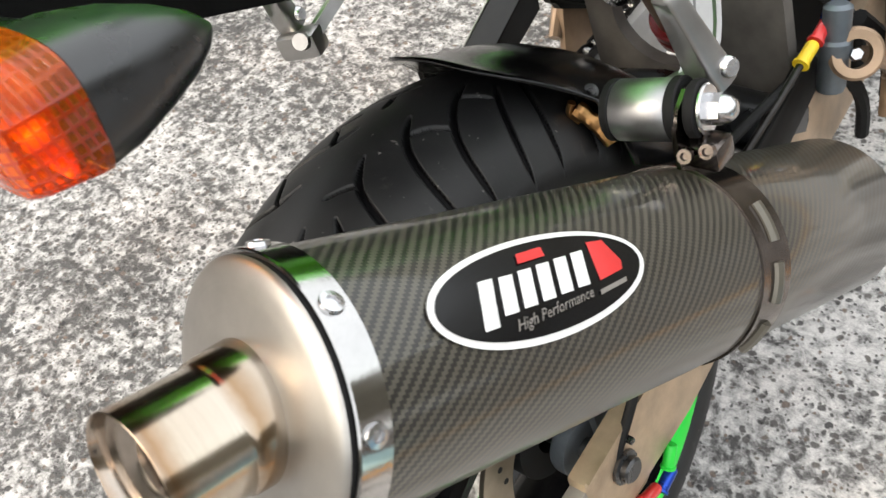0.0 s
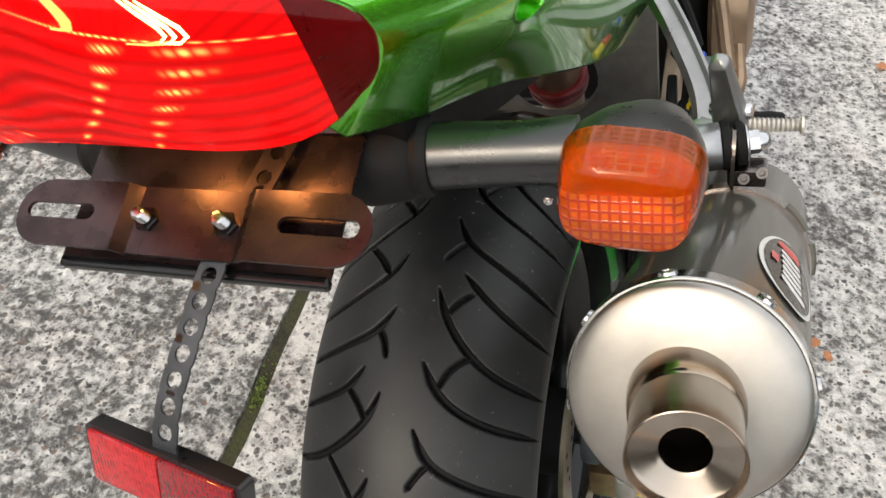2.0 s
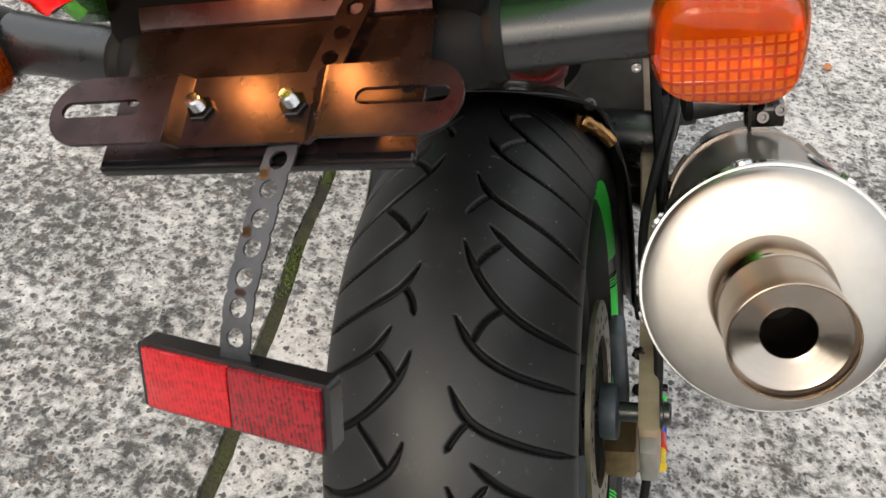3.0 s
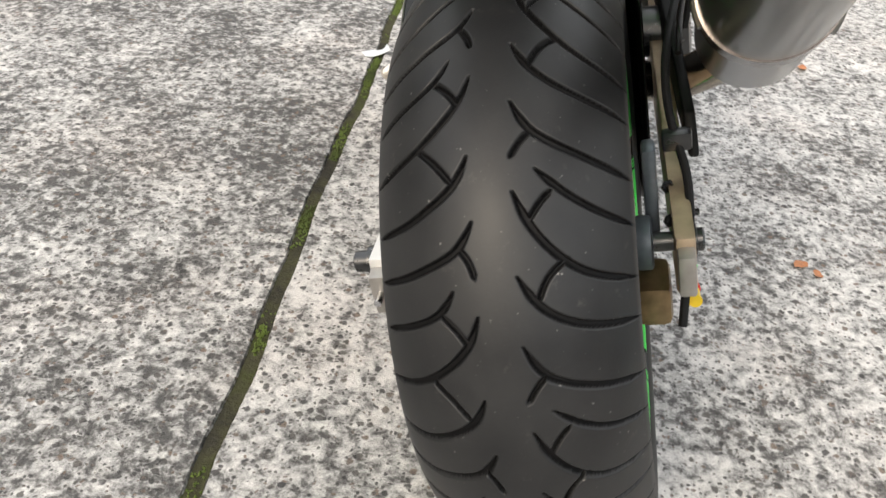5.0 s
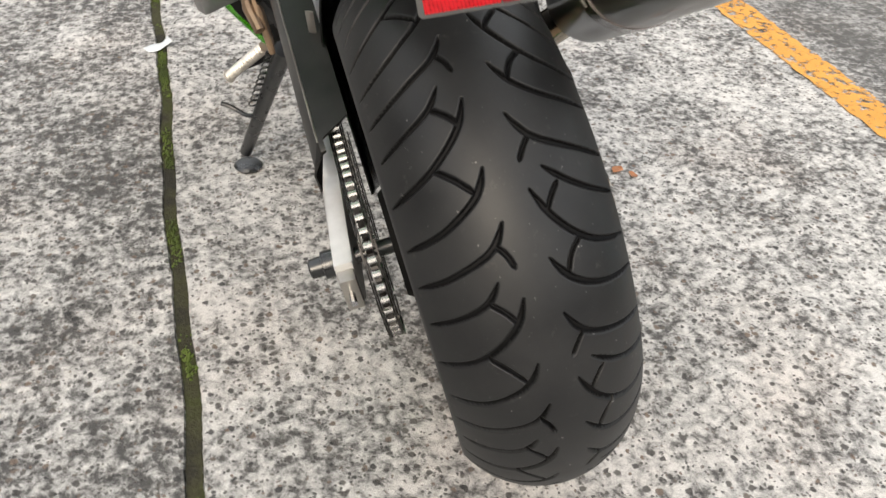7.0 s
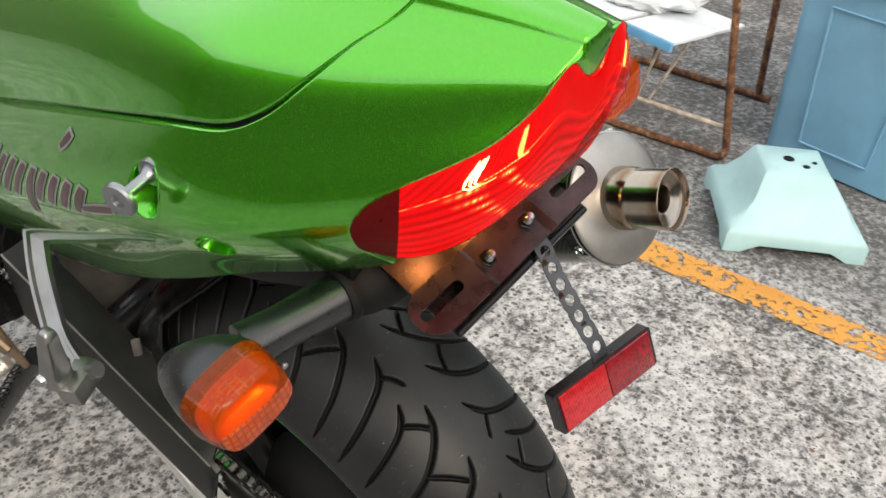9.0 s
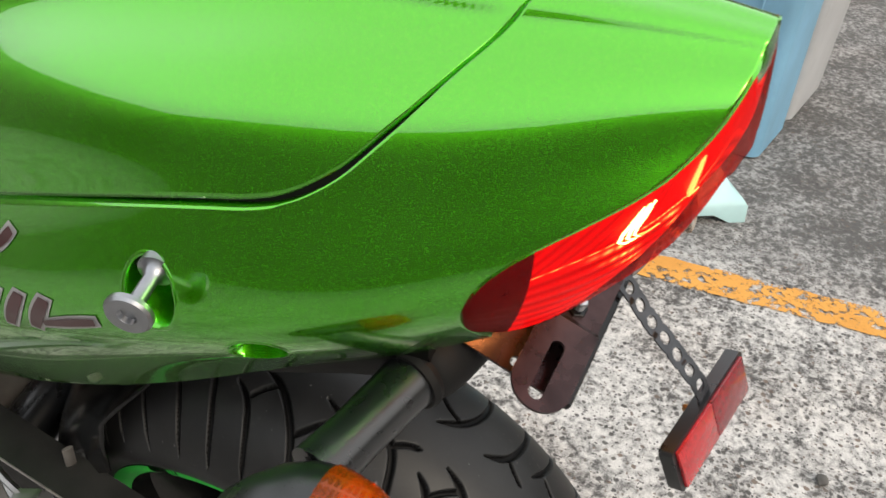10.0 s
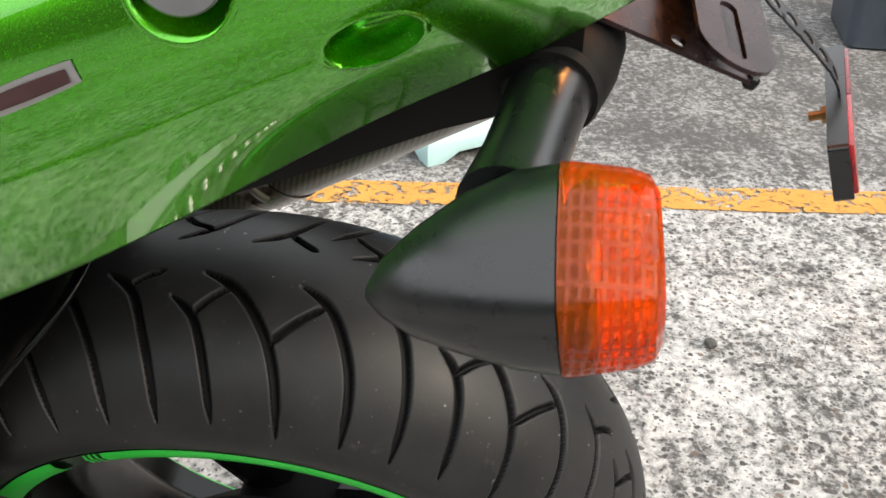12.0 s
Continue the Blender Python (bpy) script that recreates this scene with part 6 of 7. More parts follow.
def build_riders_pegs():
    for s, tip, root, mat in ((1, (0.286, 0.430, 0.389), (0.212, 0.425, 0.392), ALU), (-1, (-0.273, 0.490, 0.328), (-0.205, 0.455, 0.375), ALU)):
        tip, root = Vector(tip), Vector(root)
        bm = bmesh.new()
        n = 14
        pts, rr = [], []
        for i in range(n * 2):
            t = i / (n * 2 - 1)
            pts.append(root.lerp(tip, t))
            rr.append((0.0105 - 0.002 * t) * (1.0 if i % 2 else 0.8))
        tube(bm, pts, rr, 12)
        lathe(bm, [(0, 0), (0, 0.011), (0.003, 0.011), (0.005, 0.007), (0.005, 0)], basis(tip, tip - root), 12)
        peg = part("footpeg", bm, PEG, bike, "knurled pale aluminium footpeg")
        bm = bmesh.new()
        c = root + Vector((-0.012 * s, 0.0, 0.03))
        arm_slab(bm, [(-0.035, -0.03), (0.03, -0.035), (0.05, 0.03), (0.02, 0.07), (-0.01, 0.055)], 0.0, 0.010)
        bmesh.ops.transform(bm, matrix=Matrix.Translation(c), verts=bm.verts)
        tube(bm, [c + Vector((0.006 * s, -0.03, 0.01)), c + Vector((0.012 * s, 0.0, 0.035)), c + Vector((0.008 * s, 0.035, 0.06))], [0.008, 0.010, 0.008], 10)
        tube(bm, [c + Vector((0.0, 0.0, 0.05)), c + Vector((-0.01 * s, 0.03, 0.10)), c + Vector((-0.02 * s, 0.05, 0.15))], 0.009, 10)
        part("peg_bracket", bm, BRONZE, peg, "bronze-toned footpeg bracket")
        bm = bmesh.new()
        q = root + Vector((0.0, 0.085, -0.055))
        tube(bm, [q, q + Vector((0.04 * s, 0.015, -0.01)), q + Vector((0.055 * s, 0.02, -0.013))], [0.010, 0.011, 0.009], 10)
        part("pedal_tip", bm, BLACK_MATT, peg, "black rubber pedal tip")


def build_pedal_side():
    """Bronze pivot ring, its arm and the brake cylinder on the right."""
    c = Vector((0.195, 0.355, 0.485))
    way = Vector((0.55, -0.70, 0.45)).normalized()
    bm = bmesh.new()
    lathe(bm, [(-0.006, 0.0125), (-0.007, 0.0205), (-0.003, 0.0228), (0.004, 0.0225), (0.007, 0.0200), (0.006, 0.0125)], basis(c, way), 36, True)
    ring_part = part("pivot_ring", bm, BRONZE, bike, "bronze-coloured pivot ring")
    bm = bmesh.new()
    lathe(bm, [(-0.004, 0), (-0.004, 0.0065), (0.004, 0.0065), (0.006, 0.005), (0.006, 0)], basis(c, way), 6)
    part("pivot_bolt", bm, STEEL, ring_part)
    bm = bmesh.new()
    tube(bm, smooth_line([c + Vector((0.004, 0.016, -0.012)), c + Vector((0.010, 0.045, -0.045)), Vector((0.208, 0.424, 0.400))], 12), [0.010, 0.0095, 0.009, 0.0085, 0.008, 0.008, 0.008, 0.008, 0.008, 0.009, 0.0095, 0.010], 12, True, (1.3, 0.7))
    part("pedal_arm", bm, BRONZE, ring_part)
    bm = bmesh.new()
    lathe(bm, [(0, 0), (0, 0.011), (0.004, 0.0125), (0.030, 0.0125), (0.033, 0.0145), (0.045, 0.0145), (0.048, 0.012), (0.075, 0.012), (0.078, 0.008), (0.078, 0)], basis((0.176, 0.345, 0.452), (0.05, 0.20, 0.90)), 24)
    cyl = part("brake_cylinder", bm, CALIPER, bike, "grey brake master cylinder")
    bm = bmesh.new()
    tube(bm, smooth_line([(0.17, 0.385, 0.53), (0.15, 0.40, 0.58), (0.12, 0.42, 0.62)], 10), 0.005, 8)
    part("cylinder_hose", bm, BLACK_MATT, cyl)
    for k, (x, y, z) in enumerate(((0.150, 0.40, 0.44), (0.165, 0.43, 0.47), (0.14, 0.42, 0.50))):
        bm = bmesh.new()
        tube(bm, smooth_line([(x, y, z), (x + 0.012, y + 0.03, z - 0.05), (x + 0.004, y + 0.05, z - 0.12)], 10), 0.007 + 0.002 * (k % 2), 8)
        part("cable", bm, BLACK_MATT, cyl, "black cable")


def build_engine():
    bm = bmesh.new()
    box(bm, (0.0, 0.80, 0.48), (0.34, 0.46, 0.36), None, 0.05, 3)
    eng = part("engine_block", bm, ENGINE, bike, "dark engine block")
    bm = bmesh.new()
    lathe(bm, [(0.0, 0), (0.0, 0.075), (0.006, 0.083), (0.035, 0.085), (0.05, 0.078), (0.056, 0.06), (0.058, 0)], basis((0.165, 0.64, 0.44), (1, 0, 0)), 40)
    part("engine_cover", bm, BRONZE, eng, "bronze-coloured round engine cover")
    bm = bmesh.new()
    box(bm, (0.16, 0.80, 0.24), (0.07, 0.20, 0.16), Matrix.Translation((0, 0, 0)), 0.02)
    part("belly_duct", bm, BLACK, eng)
    bm = bmesh.new()
    lathe(bm, [(0.0, 0), (0.0, 0.07), (0.01, 0.078), (0.03, 0.07), (0.036, 0)], basis((-0.16, 0.62, 0.42), (-1, 0, 0)), 36)
    part("engine_cover", bm, ENGINE, eng)
    # shock absorber behind the engine
    bm = bmesh.new()
    tube(bm, [(0.0, 0.350, 0.62), (-0.001, 0.370, 0.57), (-0.004, 0.402, 0.505), (-0.007, 0.432, 0.445), (-0.009, 0.452, 0.405)], [0.018, 0.028, 0.030, 0.031, 0.028], 20)
    shock = part("shock_absorber", bm, BRONZE, bike, "bronze shock absorber body with red collar")
    d = Vector((-0.003, 0.030, -0.060)).normalized()
    for low in (0.0, 0.016):
        bm = bmesh.new()
        lathe(bm, [(-0.005, 0.028), (-0.006, 0.036), (-0.004, 0.0385), (0.004, 0.0385), (0.006, 0.036), (0.005, 0.028)], basis(Vector((-0.006, 0.420, 0.470)) + d * low, d), 32, True)
        part("collar", bm, RED_DEEP, shock, "dark red collar")
    bm = bmesh.new()
    lathe(bm, [(-0.004, 0), (-0.004, 0.017), (0.0, 0.019), (0.006, 0.016), (0.009, 0.009), (0.010, 0)], basis((0.0, 0.317, 0.561), (0.1, -0.8, 0.6)), 24)
    part("end_bolt", bm, STEEL, shock, "bright domed bolt")
    # black lower cover and ducts along the left of the engine
    bm = bmesh.new()
    m = Matrix(((0, 0, 1, -0.185), (1, 0, 0, 0), (0, 1, 0, 0), (0, 0, 0, 1)))
    slab(bm, [(0.46, 0.60), (0.40, 0.52), (0.42, 0.46), (0.52, 0.40), (0.66, 0.30), (1.05, 0.26), (1.10, 0.75), (0.62, 0.78)], 0.03, m)
    bmesh.ops.bevel(bm, geom=list(bm.edges), offset=0.010, segments=3, affect="EDGES")
    part("side_cover", bm, ENGINE, eng, "black engine side cover")
    for k, (y0, z0, y1, z1) in enumerate(((0.44, 0.66, 0.70, 0.52), (0.43, 0.57, 0.72, 0.43), (0.46, 0.50, 0.80, 0.36))):
        bm = bmesh.new()
        tube(bm, smooth_line([(-0.206, y0, z0), (-0.214, (y0 + y1) / 2, (z0 + z1) / 2 + 0.012), (-0.208, y1, z1)], 12), 0.009 + 0.002 * k, 10)
        part("hose", bm, BLACK_MATT, eng, "black rubber hose")
    bm = bmesh.new()
    lathe(bm, [(0, 0), (0, 0.045), (0.008, 0.05), (0.016, 0.046), (0.018, 0.03), (0.012, 0.026), (0.012, 0)], basis((-0.200, 0.60, 0.50), (-1, -0.1, 0)), 32)
    part("sprocket_cover", bm, BLACK_GLOSS, eng, "black round sprocket cover")
    # back of the lower fairing, black inside with a green skin
    plane = Matrix(((1, 0, 0, 0), (0, 0, -1, 0.74), (0, 1, 0, 0), (0, 0, 0, 1)))
    edge = [(-0.20, 0.225), (-0.250, 0.325), (-0.288, 0.44), (-0.282, 0.56), (-0.245, 0.65)]
    bm = bmesh.new()
    slab(bm, [(-0.10, 0.20)] + edge + [(-0.10, 0.70)], 0.05, plane)
    part("fairing_inner", bm, ENGINE, eng, "black inside of the lower fairing")
    bm = bmesh.new()
    tube(bm, smooth_line([(x - 0.004, 0.735, z) for x, z in edge], 20), [0.010] * 20, 10)
    part("fairing_edge", bm, GREEN, eng, "green edge of the lower fairing")
    # seat-side fairing inner, left engine hoses
    bm = bmesh.new()
    for k in range(4):
        x = -0.10 - 0.02 * k
        tube(bm, smooth_line([(x, 0.42 + 0.03 * k, 0.62), (x - 0.02, 0.50, 0.52 - 0.03 * k), (x - 0.03, 0.60, 0.42), (x - 0.01, 0.72, 0.36)], 16), 0.008 + 0.002 * (k % 2), 8)
        part("cable", bm, BLACK_MATT, eng, "black cable")
        bm = bmesh.new()
    bm.free()


# ---- bolts and printing on the left side panel ----
def build_bobbins():
    for s in (-1, 1):
        bm = bmesh.new()
        a, b = Vector((0.1270 * s, -0.0850, 0.9190)), Vector((0.1644 * s, -0.0952, 0.9224))
        way = (b - a).normalized()
        lathe(bm, [(0, 0), (0, 0.0095), (0.008, 0.0095), (0.010, 0.0062), (0.014, 0.0040), (0.032, 0.0040), (0.0345, 0.0095), (0.035, 0.0122), (0.0375, 0.0122), (0.039, 0.0110), (0.039, 0.0050), (0.036, 0.0042), (0.036, 0)], basis(a, way), 28)
        part("bobbin", bm, SILVER, bike, "silver spool bolt standing out of the side panel")


def build_decal():
    """A sweeping word mark, kept as plain slanted strokes: (start y, v), (end y, v), width."""
    strokes = []
    for k in range(11):
        y = 0.214 - 0.0215 * k
        top, low = 0.485 - 0.011 * k + (0.02 if k in (0, 2) else 0.0), 0.345 - 0.006 * k - (0.055 if k == 6 else 0.0)
        strokes.append(((y + 0.006, low), (y - 0.008, top), 0.0125))
    strokes.append(((0.040, 0.505), (0.028, 0.545), 0.010))
    strokes.append(((-0.004, 0.300), (-0.046, 0.318), 0.0085))

    def on(y, v, lift):
        p = Vector(skin(y, v))
        u = Vector(skin(y, v + 0.01)) - p
        w = Vector(skin(y - 0.004, v)) - p
        n = u.cross(w).normalized()
        if n.x > 0:
            n = -n
        return p + n * lift

    def stroke(bm, a, b, width, lift, rows=8):
        cols = []
        for i in range(rows + 1):
            t = i / rows
            y, v = a[0] + (b[0] - a[0]) * t, a[1] + (b[1] - a[1]) * t
            w = width * (0.55 + 0.9 * t * (1 - t) + 0.2 * t)
            dy, dv = (b[0] - a[0]), (b[1] - a[1]) * 0.30
            ln = math.hypot(dy, dv)
            ny, nv = -dv / ln, dy / ln
            cols.append([bm.verts.new(on(y + ny * w * k, v + nv * w * k / 0.30, lift)) for k in (-0.5, 0.0, 0.5)])
        for p, q in zip(cols, cols[1:]):
            for k in range(2):
                bm.faces.new((p[k], p[k + 1], q[k + 1], q[k]))

    decal = None
    for a, b, w in strokes:
        d = (Vector(b) - Vector(a)).normalized() * 0.003
        bm = bmesh.new()
        stroke(bm, (a[0] - d.x, a[1] - d.y * 3), (b[0] + d.x, b[1] + d.y * 3), w + 0.006, 0.0006)
        edge = part("side_decal" if decal is None else "decal_stroke", bm, DECAL_EDGE, decal or bike, "word mark as plain slanted dark red strokes, silver edged" if decal is None else "")
        decal = decal or edge
        bm = bmesh.new()
        stroke(bm, a, b, w, 0.0011)
        part("stroke_fill", bm, DECAL, decal, "dark brown-red stroke")


# ---- the yard round it ----
def build_marking():
    bm = bmesh.new()
    rng = random.Random(5)
    ys = [-4 + 0.03 * k for k in range(300)]
    cols = []
    for y in ys:
        x = 1.076 - 0.08 * y
        j, k = rng.uniform(-0.004, 0.004), rng.uniform(-0.004, 0.004)
        cols.append([bm.verts.new((x + j, y, 0.003)), bm.verts.new((x + 0.05, y, 0.003)), bm.verts.new((x + 0.10 + k, y, 0.003))])
    for a, b in zip(cols, cols[1:]):
        for k in range(2):
            bm.faces.new((a[k], a[k + 1], b[k + 1], b[k]))
    ob = part("road_marking", bm, MARKING, None, "", 0)
    tagged(ob, "worn orange-yellow painted line on the concrete", "road marking", kind="structure")


def build_joint_fill():
    """Damp dark soil packed into the joint, lumpy on top."""
    rng = random.Random(11)
    verts, faces = [], []
    ys = [-2 + 0.008 * k for k in range(700)]
    for y in ys:
        x = joint_x(y)
        for dx in (-0.0108, -0.006, 0.0, 0.006, 0.0108):
            verts.append((x + dx + rng.uniform(-0.001, 0.001), y, -0.0045 + 0.0022 * noise.noise(Vector((dx * 160, y * 90, 2))) + rng.uniform(-0.0006, 0.0006)))
    for r in range(len(ys) - 1):
        for c in range(4):
            a = r * 5 + c
            faces.append((a, a + 1, a + 6, a + 5))
    ob = sheet("joint_fill", verts, faces, SOIL, None, "", 40)
    tagged(ob, "dark damp soil with moss packed in the concrete joint", "joint", kind="structure")


def build_moss():
    rng = random.Random(3)
    verts, faces = [], []
    for i in range(7500):
        y = rng.uniform(-1.2, 2.2)
        if noise.noise(Vector((y * 5.5, 4.2, 0))) + 0.35 * noise.noise(Vector((y * 19, 1.2, 0))) < rng.uniform(-0.10, 0.35):
            continue
        x = joint_x(y) + rng.gauss(0, 0.0048)
        r = rng.uniform(0.0012, 0.0034)
        z = -0.005 + rng.uniform(0.0, 0.004)
        b = len(verts)
        up = r * rng.uniform(0.8, 1.8)
        t0 = rng.uniform(0, 6.28)
        for k in range(5):
            t = t0 + k * math.tau / 5
            verts.append((x + r * math.cos(t) * rng.uniform(0.7, 1.2), y + r * math.sin(t) * rng.uniform(0.7, 1.2), z))
        verts.append((x + rng.uniform(-r, r) * 0.5, y + rng.uniform(-r, r) * 0.5, z + up))
        for k in range(5):
            faces.append((b + k, b + (k + 1) % 5, b + 5))
    ob = sheet("moss", verts, faces, MOSS, None, "", 0)
    tagged(ob, "patchy green moss growing along the concrete joint", "moss", kind="stuff")
    # loose grit and small stones on the concrete
    verts, faces = [], []
    for i in range(2600):
        x, y = rng.uniform(-1.3, 1.9), rng.uniform(-1.4, 1.9)
        r = rng.uniform(0.0012, 0.003) * (1 if rng.random() < 0.96 else 1.8)
        if abs(x - joint_x(y)) < 0.02 or abs(x) < 0.02 and abs(y) < 0.05:
            continue
        b = len(verts)
        for sx, sy, sz in ((1, 0, 0.3), (-0.5, 0.87, 0.3), (-0.5, -0.87, 0.3), (0, 0, 0.9), (0, 0, -0.3)):
            verts.append((x + r * sx * rng.uniform(0.6, 1.3), y + r * sy * rng.uniform(0.6, 1.3), r * 0.8 * sz + 0.0004))
        faces += [(b, b + 1, b + 3), (b + 1, b + 2, b + 3), (b + 2, b, b + 3), (b + 1, b, b + 4), (b + 2, b + 1, b + 4), (b, b + 2, b + 4)]
    ob = sheet("grit", verts, faces, GRIT, None, "", 0)
    tagged(ob, "loose dark grit and small stones on the concrete", "grit", kind="stuff")


def build_leaf(x, y, turn, size):
    bm = bmesh.new()
    n = 10
    left, right, mid = [], [], []
    for i in range(n + 1):
        t = i / n
        w = 0.34 * math.sin(math.pi * t) ** 0.8 * (1 + 0.15 * math.sin(9 * t))
        z = 0.12 * math.sin(3 * t + turn) ** 2
        mid.append(bm.verts.new((t - 0.5, 0, 0.02 + z)))
        left.append(bm.verts.new((t - 0.5, w, 0.10 + z)))
        right.append(bm.verts.new((t - 0.5, -w, 0.07 + z)))
    for i in range(n):
        for a in (left, right):
            q = [a[i], a[i + 1], mid[i + 1], mid[i]]
            bm.faces.new(q)
    bmesh.ops.remove_doubles(bm, verts=bm.verts, dist=0.0005)
    ob = part("dry_leaf", bm, LEAF, None, "", 40)
    ob.matrix_world = Matrix.Translation((x, y, 0.001)) @ Matrix.Rotation(turn, 4, "Z") @ Matrix.Diagonal((size, size, size, 1))
    tagged(ob, "small dry orange-brown leaf on the concrete", "leaf", group="dry leaves")


def build_scrap():
    """A curled strip of white plastic on the joint."""
    bm = bmesh.new()
    rows = []
    for i in range(15):
        t = i / 14
        a = 2.4 * t - 0.6
        rows.append([bm.verts.new((0.020 * math.sin(a) + 0.03 * t - 0.015, w * (0.012 + 0.003 * math.sin(7 * t)), 0.001 + 0.017 * (1 - math.cos(a)) * 0.6 + 0.0015 * (w + 1) * math.sin(5 * t) ** 2)) for w in (-1, 0, 1)])
    for a, b in zip(rows, rows[1:]):
        for k in range(2):
            bm.faces.new((a[k], a[k + 1], b[k + 1], b[k]))
    ob = part("plastic_scrap", bm, WHITE_BOARD, None, "", 40)
    thick = ob.modifiers.new("thick", "SOLIDIFY")
    thick.thickness = 0.0012
    ob.matrix_world = Matrix.Translation((-0.425, 1.12, 0.001)) @ Matrix.Rotation(0.5, 4, "Z")
    tagged(ob, "curled scrap of white plastic lying at the joint", "scrap")


def build_pebble():
    bm = bmesh.new()
    bmesh.ops.create_icosphere(bm, subdivisions=2, radius=0.013)
    for v in bm.verts:
        k = 1 + 0.35 * noise.noise(v.co * 90)
        v.co = Vector((v.co.x * k * 1.1, v.co.y * k * 0.8, max(-0.006, v.co.z * k * 0.6)))
    ob = part("pebble", bm, GRIT, None, "", 30)
    ob.matrix_world = Matrix.Translation((0.662, -0.520, 0.005))
    tagged(ob, "single dark grey stone lying on the concrete", "stone")


def build_base():
    """Moulded plastic weight base, four-footed and tapering to a flat top with holes."""
    a, b = Vector((1.250, 0.030)), Vector((1.436, -0.244))
    side = (b - a)
    L = side.length
    ux = side.normalized()
    uy = Vector((-ux.y, ux.x))
    if uy.x < 0:
        uy = -uy
    m = Matrix(((ux.x, uy.x, 0, a.x), (ux.y, uy.y, 0, a.y), (0, 0, 1, 0), (0, 0, 0, 1)))
    bm = bmesh.new()
    D = 0.33

    def loop(inset, z, top=False):
        x0, x1, y0, y1 = inset, L - inset, inset, D - inset
        if top:
            x0, x1, y0, y1 = 0.085, L - 0.085, 0.12, D - 0.06
        pts = []
        n = 8
        for (px, py), (qx, qy) in (((x0, y0), (x1, y0)), ((x1, y0), (x1, y1)), ((x1, y1), (x0, y1)), ((x0, y1), (x0, y0))):
            for k in range(n):
                t = k / n
                pts.append([px + (qx - px) * t, py + (qy - py) * t, z])
        return pts

    rings = []
    lo = loop(0.0, 0.0)
    for k, p in enumerate(lo):
        t = (k % 8) / 8
        if 0.24 < t < 0.80:
            p[2] = 0.022
    rings.append(lo)
    rings.append(loop(0.001, 0.045))
    rings.append(loop(0.012, 0.060))
    rings.append(loop(0.035, 0.075))
    rings.append(loop(0.06, 0.115))
    rings.append([[p[0], p[1], 0.150] for p in loop(0, 0, True)])
    rings.append([[L / 2 + (p[0] - L / 2) * 0.92, 0.195 + (p[1] - 0.195) * 0.92, 0.157] for p in loop(0, 0, True)])
    rings = [[bm.verts.new(m @ Vector(p)) for p in r] for r in rings]
    for r, s in zip(rings, rings[1:]):
        n = len(r)
        for k in range(n):
            bm.faces.new((r[k], r[(k + 1) % n], s[(k + 1) % n], s[k]))
    bm.faces.new(rings[-1])
    bmesh.ops.bevel(bm, geom=[e for e in bm.edges if e.calc_face_angle(0) > 0.35], offset=0.006, segments=2, affect="EDGES")
    base = part("sunshade_base", bm, AQUA, None, "", 50)
    tagged(base, "pale aqua plastic sunshade base, scuffed, on the asphalt", "base")
    for px, py, r in ((L / 2 - 0.01, 0.20, 0.013), (L / 2 + 0.025, 0.165, 0.008), (L / 2 + 0.05, 0.19, 0.006)):
        bm = bmesh.new()
        lathe(bm, [(0, 0), (0, r), (0.0018, r * 1.05), (0.0018, r * 0.9), (0.0006, r * 0.85), (0.0006, 0)], m @ Matrix.Translation((px, py, 0.1575)), 20)
        part("socket_hole", bm, BLACK_MATT, base)


def build_bin(name, corner, along, wide, deep, tall, flare, mat, label):
    """A tapering plastic bin with a ribbed front panel, a rolled rim and a lid."""
    ux = Vector((along[0], along[1], 0)).normalized()
    uy = Vector((ux.y, -ux.x, 0))
    if uy.x < 0:
        uy = -uy
    m = Matrix(((ux.x, uy.x, 0, corner[0]), (ux.y, uy.y, 0, corner[1]), (0, 0, 1, 0), (0, 0, 0, 1)))
    bm = bmesh.new()
    rings = []
    outline = round_box(wide, deep, 0.03, 5)
    for z, f in ((0.0, -0.012), (0.008, 0.0), (tall * 0.5, flare * 0.5), (tall - 0.05, flare), (tall - 0.048, flare + 0.014), (tall - 0.012, flare + 0.016), (tall, flare + 0.010)):
        kx, ky = (wide + 2 * f) / wide, (deep + 2 * f) / deep
        rings.append([bm.verts.new(m @ Vector((wide / 2 + x * kx, deep / 2 + y * ky, z))) for x, y in outline])
    for a, b in zip(rings, rings[1:]):
        n = len(a)
        for k in range(n):
            bm.faces.new((a[k], a[(k + 1) % n], b[(k + 1) % n], b[k]))
    bm.faces.new(rings[0][::-1])
    bm.faces.new(rings[-1])
    bn = part(name, bm, mat, None, "", 35)
    tagged(bn, label, "bin")
    # raised border on the front face
    bm = bmesh.new()
    f = lambda x, z: m @ Vector((x, -0.003 - flare * z / tall, z))
    for x0, z0, x1, z1 in ((0.1, 0.07, wide - 0.1, 0.07), (0.1, 0.07, 0.08, tall * 0.8), (wide - 0.1, 0.07, wide - 0.08, tall * 0.8), (0.08, tall * 0.8, wide - 0.08, tall * 0.8)):
        tube(bm, [f(x0, z0), f(x1, z1)], 0.004, 6)
    part("panel_border", bm, mat, bn)
    return bn


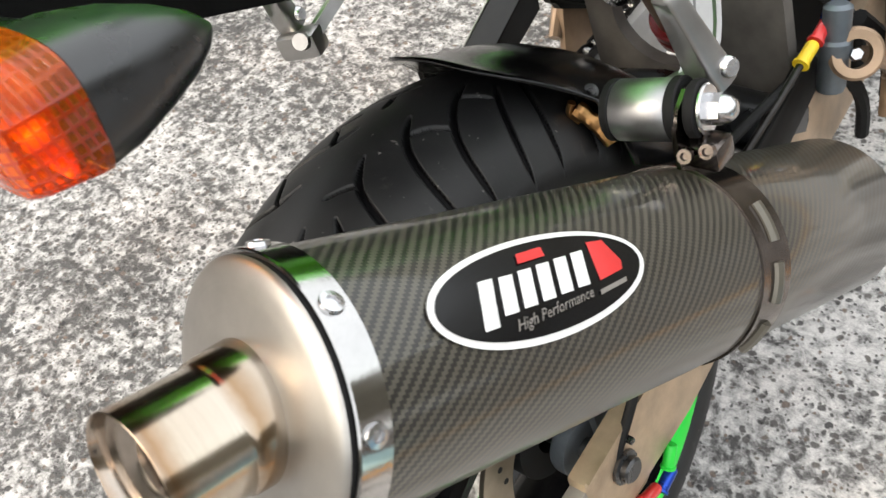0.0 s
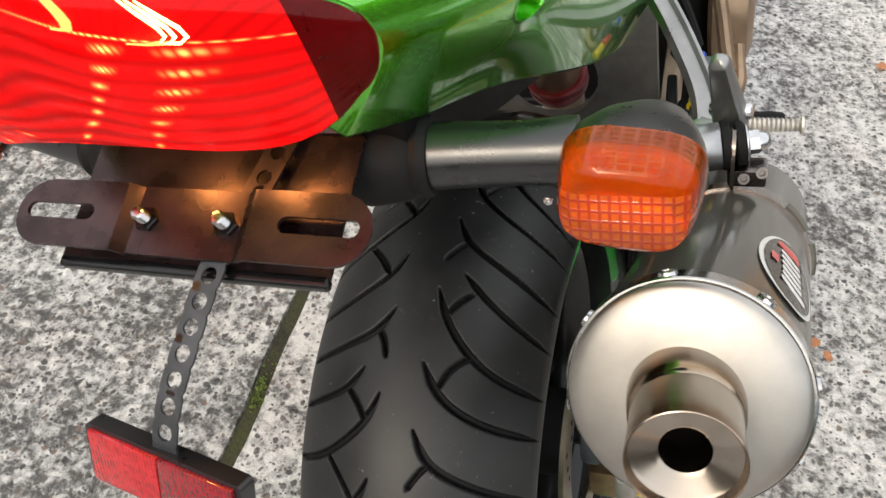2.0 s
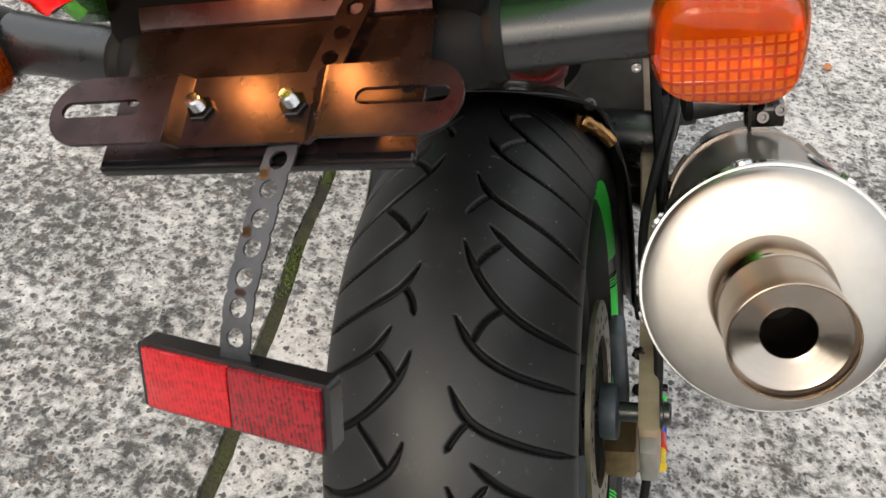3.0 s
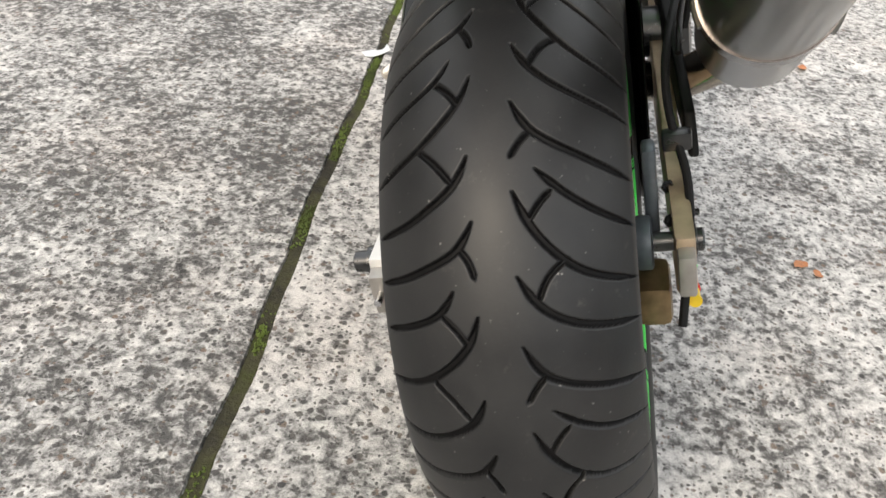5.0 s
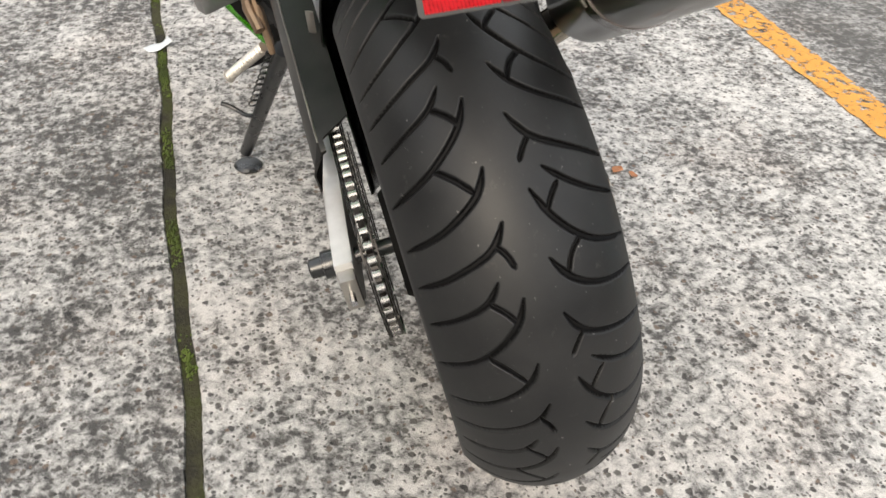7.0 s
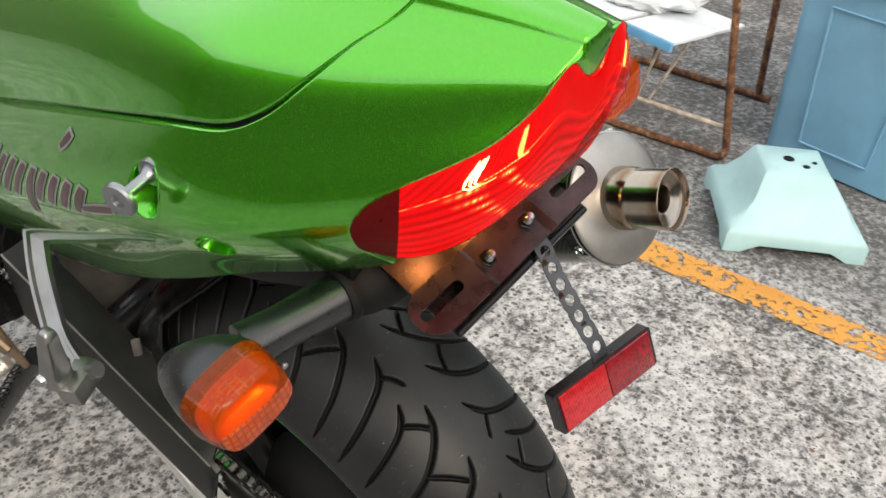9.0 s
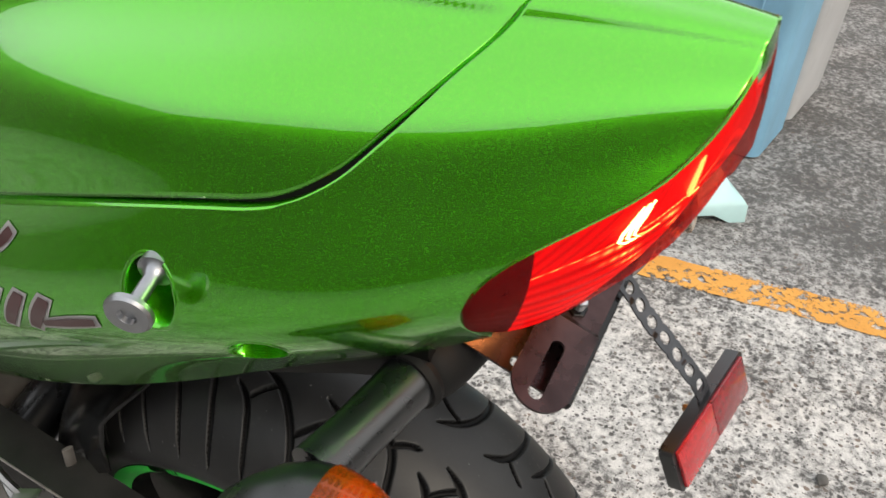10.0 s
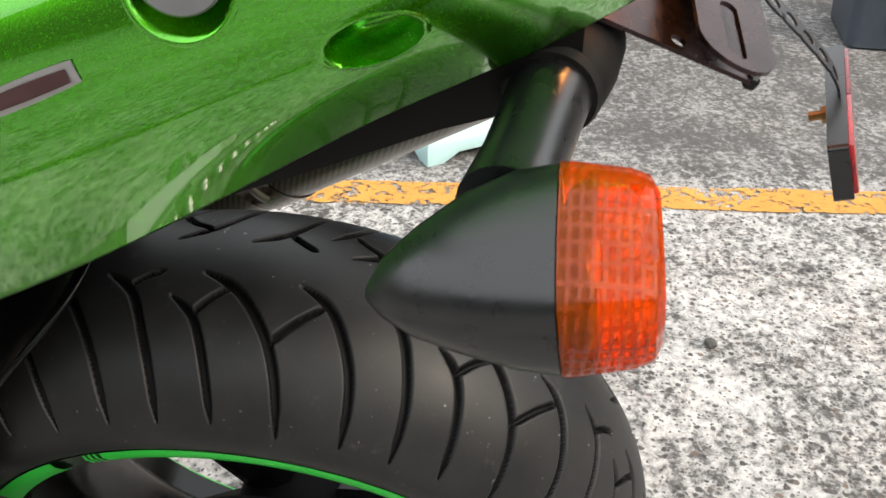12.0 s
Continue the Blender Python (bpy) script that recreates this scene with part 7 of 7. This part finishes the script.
def build_chair():
    """A low folding chair of rusty tube with painted slats."""
    bm = bmesh.new()
    r = 0.011
    p0, p1 = Vector((1.665, 0.222, 0)), Vector((1.612, 0.690, 0))
    up = Vector((0, 0, 1))
    rear = Vector((0.0, 0.085, 0.46))
    loop = [p0 + rear * k for k in (1.0, 0.8, 0.6, 0.4, 0.2, 0.1)] + [p0 + up * 0.022 + Vector((0, 0.01, 0)), p0.lerp(p1, 0.05) + up * 0.0115, p0.lerp(p1, 0.12) + up * 0.0115]
    loop += [p0.lerp(p1, k) + up * 0.0115 for k in (0.3, 0.5, 0.7, 0.86)] + [p1 + up * 0.0125 - Vector((0, 0.03, 0)), p1 + up * 0.03, p1 + up * 0.07 + Vector((0.004, 0.008, 0))] + [p1 + Vector((0.03, 0.06, 0.33)) * k for k in (0.5, 0.8, 1.0)]
    tube(bm, smooth_line(loop, 90), r, 10)
    chair = part("folding_chair", bm, RUST, None, "", 40)
    tagged(chair, "low folding chair of rusted tube with pale blue slats", "chair")
    bm = bmesh.new()
    tube(bm, [p0 + Vector((-0.0, 0.02, 0.10)), p1 + Vector((-0.005, -0.005, 0.115))], 0.007, 8)
    part("cross_tube", bm, RUST_PALE, chair, "flaking white cross tube")
    for dy in (0.0, 0.035):
        bm = bmesh.new()
        q = p0.lerp(p1, 0.55) + up * 0.10
        tube(bm, [q + Vector((0, dy, 0)), q + Vector((-0.03, dy * 2 - 0.10, 0.22))], 0.0045, 6)
        part("stay", bm, RUST_PALE, chair)
    bm = bmesh.new()
    tube(bm, [(2.15, 0.30, 0.012), (2.12, 0.78, 0.012)], r, 8)
    tube(bm, [(2.12, 0.70, 0.012), (2.10, 0.72, 0.35)], r, 8)
    tube(bm, [(2.15, 0.34, 0.012), (2.13, 0.36, 0.35)], r, 8)
    part("rear_frame", bm, RUST, chair)
    for k, (x0, y0, x1, y1) in enumerate(((1.520, 0.370, 1.563, 0.545), (1.566, 0.560, 1.605, 0.72))):
        a, b = Vector((x0, y0, 0.33)), Vector((x1, y1, 0.33))
        d = (b - a)
        mid = a.lerp(b, 0.5) + Vector((0.14, -0.02, 0.004))
        bm = bmesh.new()
        box(bm, (0, 0, 0), (d.length * 0.97, 0.30, 0.010), Matrix.Translation(mid) @ Matrix.Rotation(math.atan2(d.y, d.x), 4, "Z"), 0.003)
        part("seat_board", bm, WHITE_BOARD, chair, "white weathered seat board")
        bm = bmesh.new()
        box(bm, (0, 0.147, -0.008), (d.length, 0.012, 0.026), Matrix.Translation(mid) @ Matrix.Rotation(math.atan2(d.y, d.x), 4, "Z"), 0.003)
        part("blue_edge", bm, SKY_BLUE, chair, "light blue plastic edge")
    # crumpled clear bag on the seat
    bm = bmesh.new()
    bmesh.ops.create_icosphere(bm, subdivisions=4, radius=0.12)
    for v in bm.verts:
        k = 1 + 0.30 * noise.noise(v.co * 14) + 0.12 * noise.noise(v.co * 40)
        v.co = Vector((v.co.x * k * 1.1, v.co.y * k * 1.2, max(-0.02, v.co.z * k * 0.42)))
    bag = part("plastic_bag", bm, BAG, None, "", 25)
    bag.matrix_world = Matrix.Translation((1.79, 0.60, 0.361))
    tagged(bag, "crumpled translucent white plastic bag on the chair", "bag")


def build_unseen_walls():
    # walls out of view, added so the green paint reflects a dark skyline
    for name, a, b, h in (("unseen_wall_west", (-7.0, -8), (-7.0, 9), 3.8), ("unseen_wall_north", (-7, 9), (7.5, 9), 3.8), ("unseen_wall_east", (7.5, 9), (7.5, -8), 3.0), ("unseen_wall_south", (7.5, -8), (-7, -8), 2.2)):
        a, b = Vector((*a, 0)), Vector((*b, 0))
        d = b - a
        bm = bmesh.new()
        box(bm, (0, 0, h / 2), (d.length + 0.2, 0.2, h), Matrix.Translation(a.lerp(b, 0.5)) @ Matrix.Rotation(math.atan2(d.y, d.x), 4, "Z"))
        ob = part(name, bm, WALL, None, "", 0)
        tagged(ob, "plain grey wall added out of view for the reflected skyline", "wall", kind="structure")


build_wheel()
build_tail()
build_tail_lamp()
build_silencer()
build_bracket()
build_reflector()
build_signal(-1)
build_signal(1)
build_under()
build_arm()
build_caliper()
build_chain()
build_footrest(1)
build_footrest(-1)
build_hanger()
build_stand()
build_riders_pegs()
build_pedal_side()
build_engine()
build_bobbins()
build_decal()
build_marking()
build_joint_fill()
build_moss()
build_leaf(0.431, 0.490, 0.6, 0.030)
build_leaf(0.455, 0.470, 2.0, 0.022)
build_leaf(0.575, 1.33, 1.2, 0.035)
build_pebble()
build_scrap()
build_base()
build_bin("dust_bin", (1.772, -0.210), (0.13, 0.99), 0.395, 0.27, 0.56, 0.014, BIN_BLUE, "large weathered light blue plastic bin with lid")
build_bin("dust_bin", (2.072, -0.252), (0.13, 0.99), 0.42, 0.36, 0.60, 0.03, BIN_GREY, "tall pale grey plastic bin")
build_bin("storage_crate", (2.16, -1.55), (0.1, 0.99), 0.40, 0.34, 0.30, 0.02, BIN_DARK, "dark blue-grey plastic crate")
build_chair()
build_unseen_walls()
